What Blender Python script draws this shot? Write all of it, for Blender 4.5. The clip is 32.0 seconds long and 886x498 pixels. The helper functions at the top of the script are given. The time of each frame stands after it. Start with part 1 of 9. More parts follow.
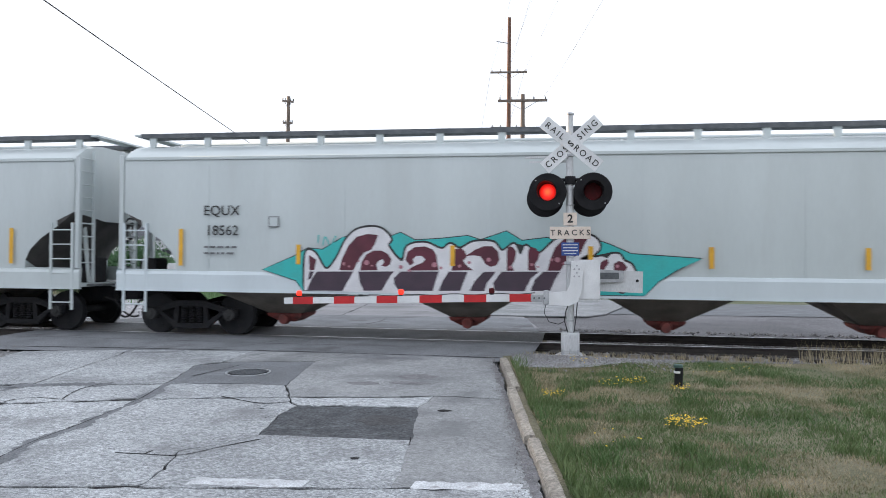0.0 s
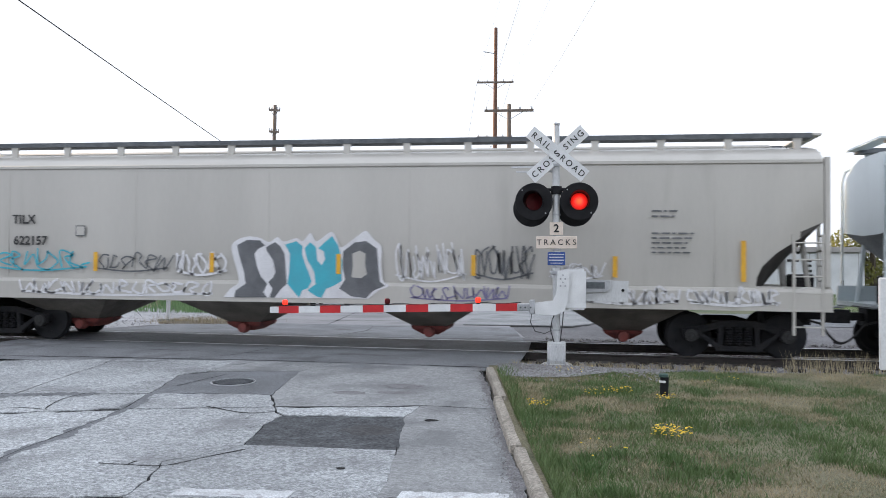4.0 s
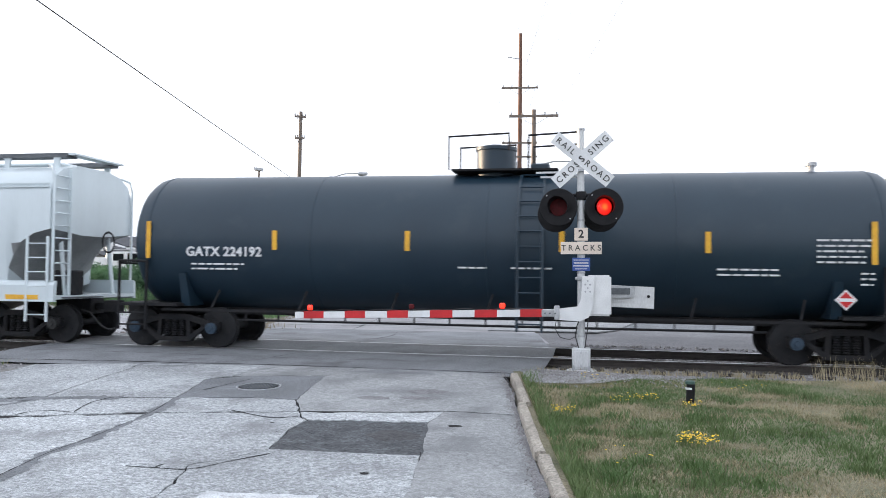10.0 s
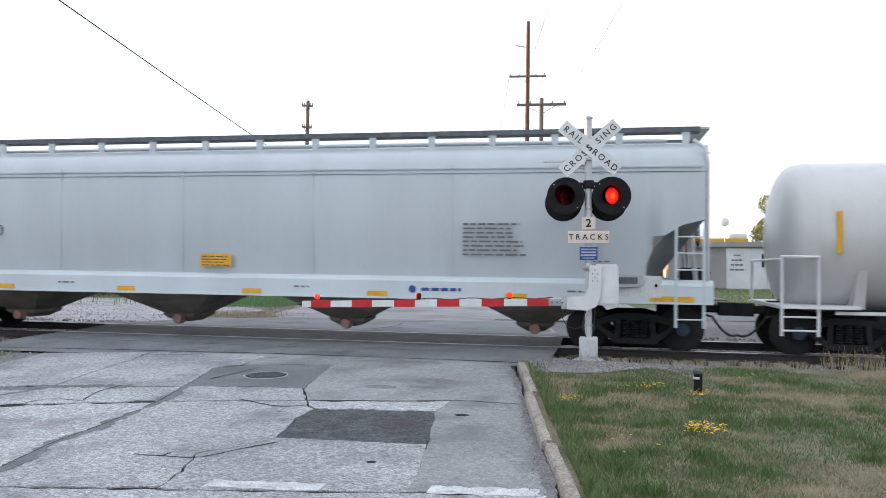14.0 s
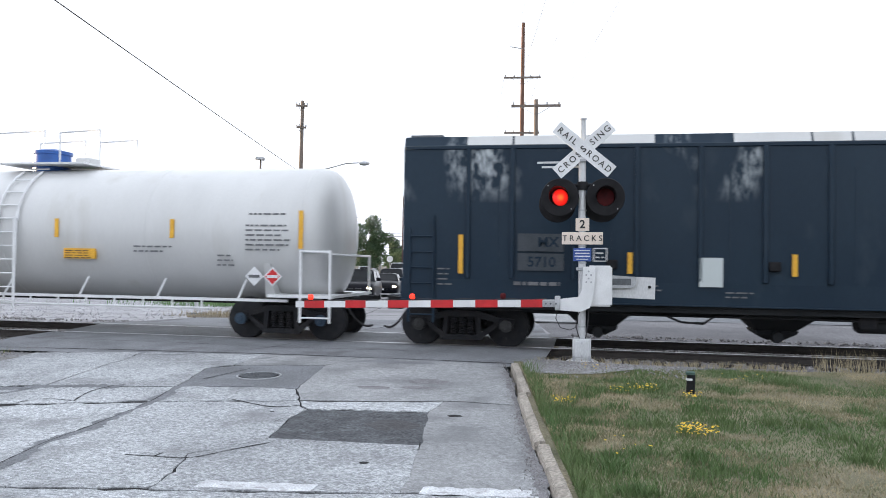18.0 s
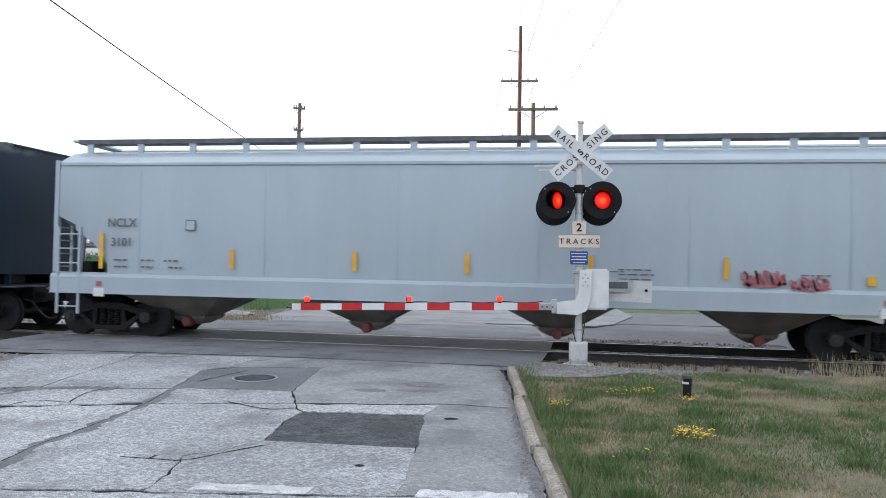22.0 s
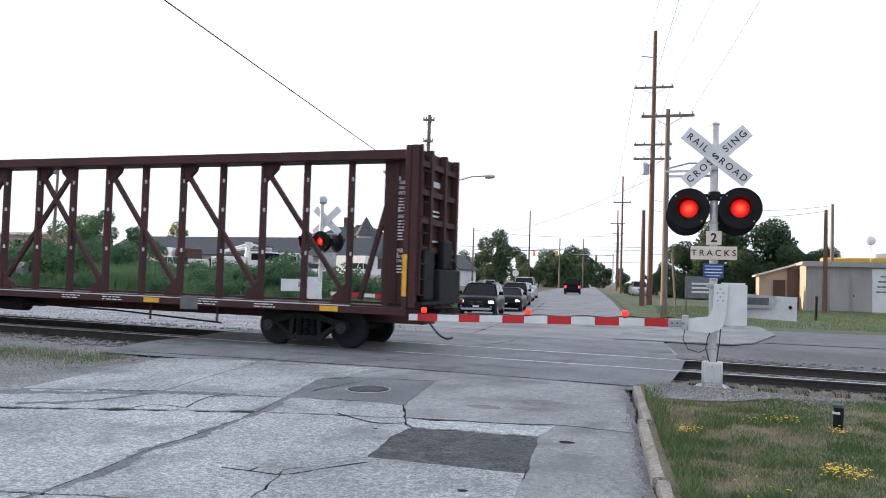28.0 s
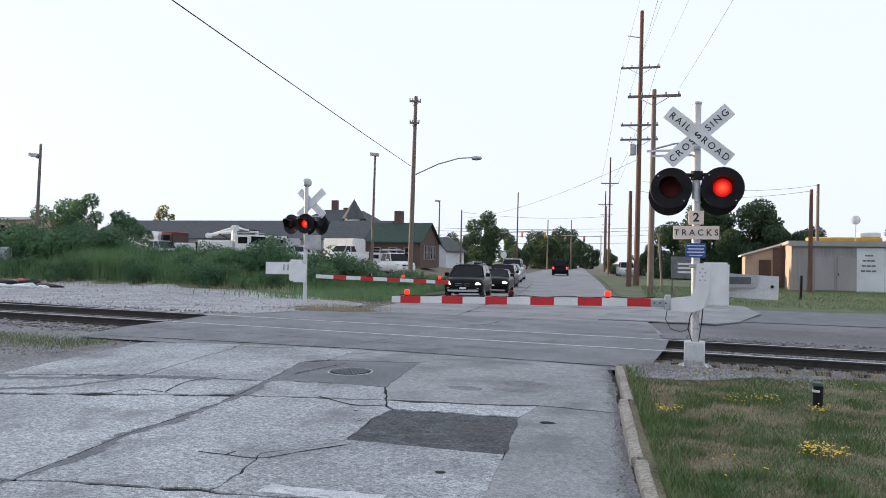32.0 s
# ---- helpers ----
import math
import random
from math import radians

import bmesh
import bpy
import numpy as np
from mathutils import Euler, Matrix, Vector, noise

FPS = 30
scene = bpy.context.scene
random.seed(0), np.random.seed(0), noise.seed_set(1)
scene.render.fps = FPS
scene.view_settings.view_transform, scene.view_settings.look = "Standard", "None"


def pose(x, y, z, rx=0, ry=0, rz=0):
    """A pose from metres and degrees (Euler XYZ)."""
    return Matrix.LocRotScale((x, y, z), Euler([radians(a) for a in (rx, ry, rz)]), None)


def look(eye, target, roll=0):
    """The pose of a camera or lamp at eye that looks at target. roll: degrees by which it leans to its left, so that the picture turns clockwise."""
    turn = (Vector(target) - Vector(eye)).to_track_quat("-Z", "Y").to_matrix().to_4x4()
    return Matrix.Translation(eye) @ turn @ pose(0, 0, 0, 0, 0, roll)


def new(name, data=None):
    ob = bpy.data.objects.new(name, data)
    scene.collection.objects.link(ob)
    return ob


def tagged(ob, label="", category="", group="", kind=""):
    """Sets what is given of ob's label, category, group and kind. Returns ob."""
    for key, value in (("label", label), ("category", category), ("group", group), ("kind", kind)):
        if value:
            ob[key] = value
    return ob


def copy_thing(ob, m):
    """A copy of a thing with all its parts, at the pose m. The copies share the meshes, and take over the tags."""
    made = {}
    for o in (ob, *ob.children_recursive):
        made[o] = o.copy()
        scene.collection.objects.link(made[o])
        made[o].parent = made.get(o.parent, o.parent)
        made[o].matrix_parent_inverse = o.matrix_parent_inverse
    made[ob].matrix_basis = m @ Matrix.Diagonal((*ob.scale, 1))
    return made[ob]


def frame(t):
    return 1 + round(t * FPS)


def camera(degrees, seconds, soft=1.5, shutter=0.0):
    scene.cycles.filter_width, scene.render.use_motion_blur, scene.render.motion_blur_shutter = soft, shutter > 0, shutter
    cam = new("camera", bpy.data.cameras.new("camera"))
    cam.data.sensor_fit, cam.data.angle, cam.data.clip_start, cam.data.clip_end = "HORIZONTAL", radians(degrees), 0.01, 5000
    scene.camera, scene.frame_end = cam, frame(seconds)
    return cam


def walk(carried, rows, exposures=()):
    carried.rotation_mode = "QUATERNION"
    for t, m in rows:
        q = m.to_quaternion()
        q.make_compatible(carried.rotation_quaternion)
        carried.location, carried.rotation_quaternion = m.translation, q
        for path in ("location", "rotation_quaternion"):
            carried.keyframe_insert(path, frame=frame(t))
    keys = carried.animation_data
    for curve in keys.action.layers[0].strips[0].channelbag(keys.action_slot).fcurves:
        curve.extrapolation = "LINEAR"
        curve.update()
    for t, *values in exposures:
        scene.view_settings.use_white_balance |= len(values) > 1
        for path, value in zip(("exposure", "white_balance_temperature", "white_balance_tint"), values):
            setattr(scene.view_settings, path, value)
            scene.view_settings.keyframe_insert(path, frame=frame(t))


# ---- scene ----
cam = camera(58.0, 32.0, soft=0.9, shutter=0.25)

PATH = [
    (0, (0.033, -1.223, 1.635), (-0.304, 0.748, 1.665), 0.1),
    (0.5, (0.034, -1.217, 1.631), (-0.297, 0.755, 1.658), 0),
    (1, (0.031, -1.212, 1.631), (-0.301, 0.76, 1.659), 0.1),
    (1.5, (0.035, -1.224, 1.633), (-0.295, 0.749, 1.662), 0.3),
    (2, (0.029, -1.234, 1.631), (-0.286, 0.741, 1.665), 0.4),
    (2.5, (0.026, -1.233, 1.64), (-0.277, 0.743, 1.676), 0.5),
    (4.5, (0.03, -1.228, 1.633), (-0.28, 0.747, 1.693), -0),
    (5, (0.041, -1.228, 1.631), (-0.301, 0.741, 1.697), -0.3),
    (5.5, (0.035, -1.245, 1.636), (-0.337, 0.718, 1.706), -0.1),
    (6, (0.027, -1.252, 1.638), (-0.368, 0.707, 1.709), -0.1),
    (6.5, (0.024, -1.246, 1.64), (-0.399, 0.707, 1.719), -0),
    (7, (0.021, -1.241, 1.644), (-0.448, 0.7, 1.744), 0.1),
    (7.5, (0.02, -1.24, 1.641), (-0.473, 0.695, 1.748), -0.1),
    (8, (0.026, -1.246, 1.634), (-0.465, 0.691, 1.731), -0.2),
    (8.5, (0.025, -1.248, 1.634), (-0.445, 0.694, 1.717), 0.2),
    (9, (0.02, -1.239, 1.631), (-0.417, 0.711, 1.706), 0.5),
    (9.5, (0.036, -1.227, 1.635), (-0.354, 0.733, 1.704), 0.5),
    (10, (0.038, -1.231, 1.635), (-0.326, 0.735, 1.702), 0.3),
    (10.5, (0.033, -1.234, 1.638), (-0.338, 0.73, 1.708), 0),
    (11, (0.035, -1.228, 1.632), (-0.356, 0.732, 1.704), -0.1),
    (11.5, (0.032, -1.239, 1.636), (-0.369, 0.719, 1.702), -0),
    (12, (0.041, -1.216, 1.631), (-0.369, 0.74, 1.692), -0.1),
    (12.5, (0.039, -1.214, 1.633), (-0.375, 0.741, 1.692), -0.2),
    (13, (0.049, -1.213, 1.632), (-0.365, 0.742, 1.694), -0.1),
    (13.5, (0.044, -1.213, 1.629), (-0.359, 0.746, 1.682), 0.2),
    (14, (0.041, -1.214, 1.634), (-0.341, 0.749, 1.674), 0.3),
    (14.5, (0.042, -1.22, 1.627), (-0.316, 0.747, 1.663), 0.4),
    (15, (0.045, -1.208, 1.628), (-0.297, 0.762, 1.658), 0.3),
    (15.5, (0.049, -1.214, 1.634), (-0.289, 0.757, 1.66), 0.4),
    (17.5, (0.044, -1.202, 1.633), (-0.317, 0.765, 1.671), 0.5),
    (18, (0.048, -1.204, 1.633), (-0.32, 0.761, 1.675), 0.5),
    (18.5, (0.051, -1.214, 1.632), (-0.321, 0.75, 1.679), 0.3),
    (19, (0.039, -1.221, 1.626), (-0.335, 0.743, 1.679), 0.2),
    (19.5, (0.048, -1.22, 1.638), (-0.324, 0.745, 1.69), 0.4),
    (20, (0.048, -1.195, 1.628), (-0.314, 0.771, 1.678), 0.6),
    (20.5, (0.048, -1.194, 1.629), (-0.311, 0.773, 1.676), 0.6),
    (21, (0.045, -1.188, 1.627), (-0.309, 0.78, 1.676), 0.7),
    (21.5, (0.044, -1.203, 1.634), (-0.31, 0.764, 1.684), 0.7),
    (22, (0.045, -1.194, 1.626), (-0.315, 0.773, 1.676), 0.7),
    (22.5, (0.056, -1.194, 1.633), (-0.307, 0.772, 1.683), 0.6),
    (23, (0.059, -1.201, 1.629), (-0.294, 0.767, 1.682), 0.5),
    (23.5, (0.062, -1.211, 1.627), (-0.259, 0.762, 1.678), 0.8),
    (24, (0.102, -1.18, 1.622), (-0.192, 0.798, 1.667), 0.9),
    (24.5, (0.111, -1.172, 1.623), (-0.203, 0.803, 1.671), 0.6),
    (25, (0.129, -1.169, 1.616), (-0.282, 0.787, 1.679), 0.6),
    (25.5, (0.135, -1.155, 1.611), (-0.372, 0.778, 1.689), 0.8),
    (26, (0.132, -1.118, 1.612), (-0.423, 0.802, 1.688), 0.7),
    (26.5, (0.105, -1.022, 1.598), (-0.45, 0.898, 1.653), 0.8),
    (28.5, (0.116, -0.568, 1.633), (-0.622, 1.290, 1.715), 1.45),
    (29, (0.134, -0.558, 1.634), (-0.645, 1.282, 1.721), 1.28),
    (29.5, (0.150, -0.561, 1.632), (-0.588, 1.297, 1.700), 1.43),
    (30, (0.169, -0.539, 1.628), (-0.516, 1.339, 1.678), 1.72),
    (30.5, (0.180, -0.551, 1.626), (-0.489, 1.333, 1.666), 1.59),
    (31, (0.185, -0.527, 1.619), (-0.479, 1.359, 1.652), 1.43),
    (31.5, (0.186, -0.506, 1.616), (-0.473, 1.382, 1.646), 1.36),
    (32, (0.185, -0.525, 1.617), (-0.463, 1.367, 1.645), 1.05),
]
EXPOSURES = [(0, 1.12), (2, 1.08), (5, 1.16), (6, 1.03), (8, 1.03), (9, 1.23), (10, 1.43), (12, 1.25), (13, 1.23), (14, 1.16), (15, 1.11), (18, 1.38), (19, 1.6), (20, 1.53), (22, 1.18), (24, 1.2), (26, 1.18), (29, 0.88), (30, 0.83), (32, 0.76)]
EXPOSURES = [(t, stops, 6500 if t < 28 else 6350, 10) for t, stops in EXPOSURES]
walk(cam, [(t, look(eye, aim, roll)) for t, eye, aim, roll in PATH], exposures=EXPOSURES)

# ---- light: a bright hazy evening sky, the sun low behind the far left of the road ----
SUN_ELEVATION, SUN_AZIMUTH = 2.6, -80.0      # degrees; azimuth from +y, clockwise seen from above
world = bpy.data.worlds.new("evening_sky")
scene.world = world
world.use_nodes = True
wn, wl = world.node_tree.nodes, world.node_tree.links
sky = wn.new("ShaderNodeTexSky")
sky.sky_type = "NISHITA"
sky.sun_disc = False
sky.sun_elevation, sky.sun_rotation = radians(SUN_ELEVATION), radians(SUN_AZIMUTH)
sky.air_density, sky.dust_density, sky.ozone_density = 1.0, 3.0, 1.0
tone = wn.new("ShaderNodeHueSaturation")
tone.inputs["Saturation"].default_value = 0.35
haze = wn.new("ShaderNodeMix")
haze.data_type = "RGBA"
haze.inputs[0].default_value = 0.72
haze.inputs[7].default_value = (10.4, 11.1, 12.45, 1)
wl.new(sky.outputs[0], tone.inputs["Color"])
wl.new(tone.outputs[0], haze.inputs[6])
wl.new(haze.outputs[2], wn["Background"].inputs[0])
wn["Background"].inputs[1].default_value = 0.07

sun = new("sun", bpy.data.lights.new("sun", "SUN"))
sun.data.energy, sun.data.angle, sun.data.color = 4.8, radians(0.6), (1.0, 0.76, 0.52)
se, sa = radians(SUN_ELEVATION), radians(SUN_AZIMUTH)
sun.matrix_world = look((math.sin(sa) * math.cos(se) * 90, math.cos(sa) * math.cos(se) * 90, math.sin(se) * 90), (0, 0, 0))


# ---- materials ----
def mat(name, c1, c2=None, scale=4.0, rough=0.7, metal=0.0, bump=0.0, bscale=60.0, stretch=(1, 1, 1), fine=0.25,
        emit=0.0, spots=None, spot_scale=2.0, spot_at=0.62, spot_soft=0.08, coat=0.0, spec=0.5, thin=0.0):
    """Two tones by a broad noise, a fine grain, a bump, and stains of a third tone where spots is given."""
    m = bpy.data.materials.new(name)
    m.use_nodes = True
    n, l = m.node_tree.nodes, m.node_tree.links
    b = n["Principled BSDF"]
    c2 = c2 or tuple(v * 0.78 for v in c1)
    tc, info, add, mp = n.new("ShaderNodeTexCoord"), n.new("ShaderNodeObjectInfo"), n.new("ShaderNodeVectorMath"), n.new("ShaderNodeMapping")
    mul = n.new("ShaderNodeMath")
    mul.operation, mul.inputs[1].default_value = "MULTIPLY", 37.0
    l.new(info.outputs["Random"], mul.inputs[0])
    l.new(tc.outputs["Object"], add.inputs[0])
    l.new(mul.outputs[0], add.inputs[1])
    l.new(add.outputs[0], mp.inputs["Vector"])
    mp.inputs["Scale"].default_value = stretch

    def noise_node(sc, detail=5.0):
        t = n.new("ShaderNodeTexNoise")
        t.inputs["Scale"].default_value, t.inputs["Detail"].default_value = sc, detail
        l.new(mp.outputs[0], t.inputs["Vector"])
        return t

    def ramp(src, lo, hi):
        r = n.new("ShaderNodeMapRange")
        r.inputs[1].default_value, r.inputs[2].default_value = lo, hi
        l.new(src, r.inputs[0])
        return r.outputs[0]

    def mix(f, a, c):
        x = n.new("ShaderNodeMix")
        x.data_type = "RGBA"
        if isinstance(f, float):
            x.inputs[0].default_value = f
        else:
            l.new(f, x.inputs[0])
        for i, v in ((6, a), (7, c)):
            if isinstance(v, tuple):
                x.inputs[i].default_value = (*v, 1)
            else:
                l.new(v, x.inputs[i])
        return x.outputs[2]

    col = mix(ramp(noise_node(scale).outputs[0], 0.35, 0.65), c1, c2)
    g = noise_node(bscale, 3.0)
    grain = ramp(g.outputs[0], 0.28, 0.72)
    dark = n.new("ShaderNodeMix")
    dark.data_type, dark.blend_type = "RGBA", "MULTIPLY"
    dark.inputs[0].default_value = fine
    l.new(col, dark.inputs[6])
    l.new(grain, dark.inputs[7])
    bright = n.new("ShaderNodeMix")
    bright.data_type, bright.blend_type = "RGBA", "MULTIPLY"
    bright.inputs[0].default_value = 1.0
    l.new(dark.outputs[2], bright.inputs[6])
    bright.inputs[7].default_value = (1 + fine * 0.5,) * 3 + (1,)
    col = bright.outputs[2]
    if spots:
        col = mix(ramp(noise_node(spot_scale, 6.0).outputs[0], spot_at, spot_at + spot_soft), col, spots)
    l.new(col, b.inputs["Base Color"])
    b.inputs["Roughness"].default_value, b.inputs["Metallic"].default_value = rough, metal
    b.inputs["Coat Weight"].default_value, b.inputs["Coat Roughness"].default_value = coat, 0.14
    b.inputs["Specular IOR Level"].default_value = spec
    if bump:
        bp = n.new("ShaderNodeBump")
        bp.inputs["Strength"].default_value, bp.inputs["Distance"].default_value = bump, 0.02
        l.new(g.outputs[0], bp.inputs["Height"])
        l.new(bp.outputs[0], b.inputs["Normal"])
    if thin:                                    # leaves let light through
        tr_, ms = n.new("ShaderNodeBsdfTranslucent"), n.new("ShaderNodeMixShader")
        ms.inputs[0].default_value = thin
        l.new(col, tr_.inputs["Color"])
        l.new(b.outputs[0], ms.inputs[1])
        l.new(tr_.outputs[0], ms.inputs[2])
        l.new(ms.outputs[0], n["Material Output"].inputs["Surface"])
    if emit:
        b.inputs["Emission Color"].default_value, b.inputs["Emission Strength"].default_value = (*c1, 1), emit
    return m


M = {}
def aggregate(name, pale, dark, pebble, stain, stain_at, scale=48.0, rough=0.85, relief=0.6):
    """Worn concrete: pebbles of many greys at two sizes, pits between them, and broad stains."""
    m = bpy.data.materials.new(name)
    m.use_nodes = True
    n, l = m.node_tree.nodes, m.node_tree.links
    b = n["Principled BSDF"]
    tc = n.new("ShaderNodeTexCoord")

    def cells(sc):
        v = n.new("ShaderNodeTexVoronoi")
        v.inputs["Scale"].default_value = sc
        l.new(tc.outputs["Object"], v.inputs["Vector"])
        return v

    def grain(sc, detail, lo, hi, to_lo=0.0, to_hi=1.0):
        t, r = n.new("ShaderNodeTexNoise"), n.new("ShaderNodeMapRange")
        t.inputs["Scale"].default_value, t.inputs["Detail"].default_value = sc, detail
        l.new(tc.outputs["Object"], t.inputs["Vector"])
        for k, v in enumerate((lo, hi, to_lo, to_hi)):
            r.inputs[k + 1].default_value = v
        l.new(t.outputs[0], r.inputs[0])
        return r.outputs[0]

    def mix(f, a, c, kind="MIX"):
        x = n.new("ShaderNodeMix")
        x.data_type, x.blend_type = "RGBA", kind
        for k, v in ((0, f), (6, a), (7, c)):
            if isinstance(v, float):
                x.inputs[k].default_value = v
            elif isinstance(v, tuple):
                x.inputs[k].default_value = (*v, 1)
            else:
                l.new(v, x.inputs[k])
        return x.outputs[2]

    def value(src, lo, hi, to_lo, to_hi):
        r = n.new("ShaderNodeMapRange")
        for k, v in enumerate((lo, hi, to_lo, to_hi)):
            r.inputs[k + 1].default_value = v
        l.new(src, r.inputs[0])
        return r.outputs[0]

    big, small = cells(scale), cells(scale * 2.3)
    sep, sep2 = n.new("ShaderNodeSeparateColor"), n.new("ShaderNodeSeparateColor")
    l.new(big.outputs["Color"], sep.inputs[0])
    l.new(small.outputs["Color"], sep2.inputs[0])
    col = mix(grain(0.55, 6.0, 0.38, 0.62), pale, dark)
    info = n.new("ShaderNodeObjectInfo")
    col = mix(1.0, col, value(info.outputs["Random"], 0, 1, 0.9, 1.1), "MULTIPLY")
    col = mix(1.0, col, value(sep.outputs[0], 0, 1, 1 - pebble, 1 + pebble), "MULTIPLY")
    col = mix(1.0, col, value(sep2.outputs[0], 0, 1, 1 - pebble * 0.8, 1 + pebble * 0.8), "MULTIPLY")
    col = mix(1.0, col, grain(14.0, 4.0, 0.3, 0.7, 0.8, 1.16), "MULTIPLY")
    col = mix(grain(1.1, 7.0, stain_at, stain_at + 0.2, 0.0, 0.8), col, stain)
    l.new(col, b.inputs["Base Color"])
    b.inputs["Roughness"].default_value = rough
    bp = n.new("ShaderNodeBump")
    bp.inputs["Strength"].default_value, bp.inputs["Distance"].default_value = relief, 0.012
    l.new(big.outputs["Distance"], bp.inputs["Height"])
    l.new(bp.outputs[0], b.inputs["Normal"])
    return m


M["concrete"] = aggregate("worn_concrete", (0.395, 0.412, 0.426), (0.275, 0.287, 0.298), 0.36, (0.17, 0.174, 0.18), 0.54, 43.0)
M["concrete_smooth"] = aggregate("smooth_concrete", (0.292, 0.300, 0.306), (0.216, 0.223, 0.228), 0.22, (0.145, 0.148, 0.155), 0.52, 55.0, 0.8, 0.3)
M["asphalt"] = mat("old_asphalt", (0.19, 0.20, 0.215), (0.143, 0.15, 0.16), 1.5, 0.85, bump=0.6, bscale=45, fine=0.65)
M["asphalt_dark"] = mat("patch_asphalt", (0.105, 0.112, 0.122), (0.055, 0.059, 0.065), 5.0, 0.85, bump=1.0, bscale=30, fine=0.8)
M["smear"] = mat("oily_smear", (0.15, 0.148, 0.155), (0.22, 0.215, 0.225), 7, 0.8, bump=0.4, bscale=45, fine=0.6)
M["asphalt_stain"] = mat("oily_asphalt", (0.035, 0.035, 0.038), (0.055, 0.055, 0.059), 6, 0.7, bump=0.7, bscale=24, fine=0.6)
M["filler"] = mat("joint_filler", (0.038, 0.038, 0.04), (0.022, 0.022, 0.023), 6, 0.95, bump=0.6, spec=0.2)
M["crossing"] = mat("crossing_asphalt", (0.222, 0.23, 0.246), (0.158, 0.165, 0.177), 1.0, 0.8, bump=0.5, bscale=45, fine=0.6, spots=(0.10, 0.10, 0.106), spot_scale=0.9, spot_at=0.58, spot_soft=0.14)
M["road_grey"] = mat("grey_far_road", (0.30, 0.295, 0.305), (0.23, 0.226, 0.235), 0.5, 0.8, bump=0.3, bscale=40, fine=0.5, spots=(0.15, 0.147, 0.152), spot_scale=0.5, spot_at=0.58, spot_soft=0.16)
M["kerb"] = mat("kerb_concrete", (0.40, 0.36, 0.31), (0.29, 0.262, 0.225), 3.0, 0.9, bump=0.8, bscale=40, fine=0.6, spots=(0.17, 0.155, 0.125), spot_scale=5, spot_at=0.62, spot_soft=0.1)
M["gravel"] = mat("pale_gravel", (0.46, 0.458, 0.475), (0.33, 0.328, 0.34), 0.8, 0.95, bump=0.8, bscale=24, fine=0.6, spots=(0.2, 0.185, 0.17), spot_scale=0.6, spot_at=0.6, spot_soft=0.15)
M["gravel_dark"] = mat("dark_gravel", (0.20, 0.196, 0.205), (0.13, 0.128, 0.135), 0.5, 0.95, bump=0.8, bscale=24, fine=0.7)
M["gravel_verge"] = mat("mixed_verge_gravel", (0.29, 0.288, 0.295), (0.20, 0.197, 0.202), 0.8, 0.95, bump=0.9, bscale=26, fine=0.75, spots=(0.15, 0.14, 0.12), spot_scale=1.1, spot_at=0.58, spot_soft=0.15)
M["ballast"] = mat("ballast_stone", (0.33, 0.32, 0.32), (0.20, 0.19, 0.19), 9.0, 0.95, bump=0.8, bscale=30, fine=0.6)
M["soil"] = mat("dry_soil", (0.20, 0.165, 0.12), (0.13, 0.115, 0.085), 1.2, 0.95, bump=0.8, bscale=40, fine=0.5)
M["turf"] = mat("rough_turf", (0.085, 0.13, 0.06), (0.17, 0.165, 0.095), 0.9, 0.95, bump=0.9, bscale=40, fine=0.6)
M["lawn"] = mat("lawn_soil", (0.12, 0.125, 0.07), (0.25, 0.22, 0.15), 1.1, 0.95, bump=0.9, bscale=45, fine=0.6)
M["rail_top"] = mat("polished_rail", (0.55, 0.55, 0.57), (0.42, 0.42, 0.44), 8, 0.32, 1.0)
M["rail_side"] = mat("rusty_rail_side", (0.045, 0.038, 0.034), (0.03, 0.026, 0.024), 6, 0.8, bump=0.4)
M["tie"] = mat("weathered_tie", (0.10, 0.09, 0.08), (0.06, 0.055, 0.05), 5, 0.9, bump=0.8, stretch=(6, 1, 6))
M["white_paint"] = mat("white_paint", (0.74, 0.75, 0.76), (0.64, 0.65, 0.66), 3, 0.5, bump=0.1, fine=0.12)
M["road_paint"] = mat("worn_road_paint", (0.66, 0.68, 0.70), (0.48, 0.49, 0.51), 5, 0.8, bump=0.4, fine=0.5, spots=(0.34, 0.335, 0.345), spot_scale=9, spot_at=0.55)
M["galv"] = mat("galvanised_steel", (0.47, 0.48, 0.50), (0.36, 0.37, 0.385), 6, 0.5, 0.55, fine=0.2)
M["alu"] = mat("painted_mast", (0.62, 0.63, 0.64), (0.50, 0.51, 0.52), 3, 0.5, 0.2, fine=0.2, stretch=(1, 1, 0.3))
# cream-white sheeting warmed further: the red lamps' glow is mixed into the colour
M["sign_cream"] = mat("lamp_tinted_sign_sheeting", (0.76, 0.66, 0.58), (0.68, 0.58, 0.50), 4, 0.5, fine=0.12)
M["black"] = mat("black_enamel", (0.008, 0.008, 0.010), (0.014, 0.014, 0.016), 5, 0.6, fine=0.3, spec=0.2)
M["black_text"] = mat("black_lettering", (0.02, 0.02, 0.022), (0.035, 0.035, 0.035), 5, 0.6)
M["grey_text"] = mat("faded_lettering", (0.16, 0.165, 0.175), (0.11, 0.115, 0.12), 6, 0.6)
M["white_text"] = mat("white_lettering", (0.68, 0.69, 0.70), (0.55, 0.56, 0.57), 5, 0.6)
M["red_paint"] = mat("red_sheeting", (0.55, 0.015, 0.02), (0.45, 0.012, 0.016), 4, 0.4, fine=0.15)
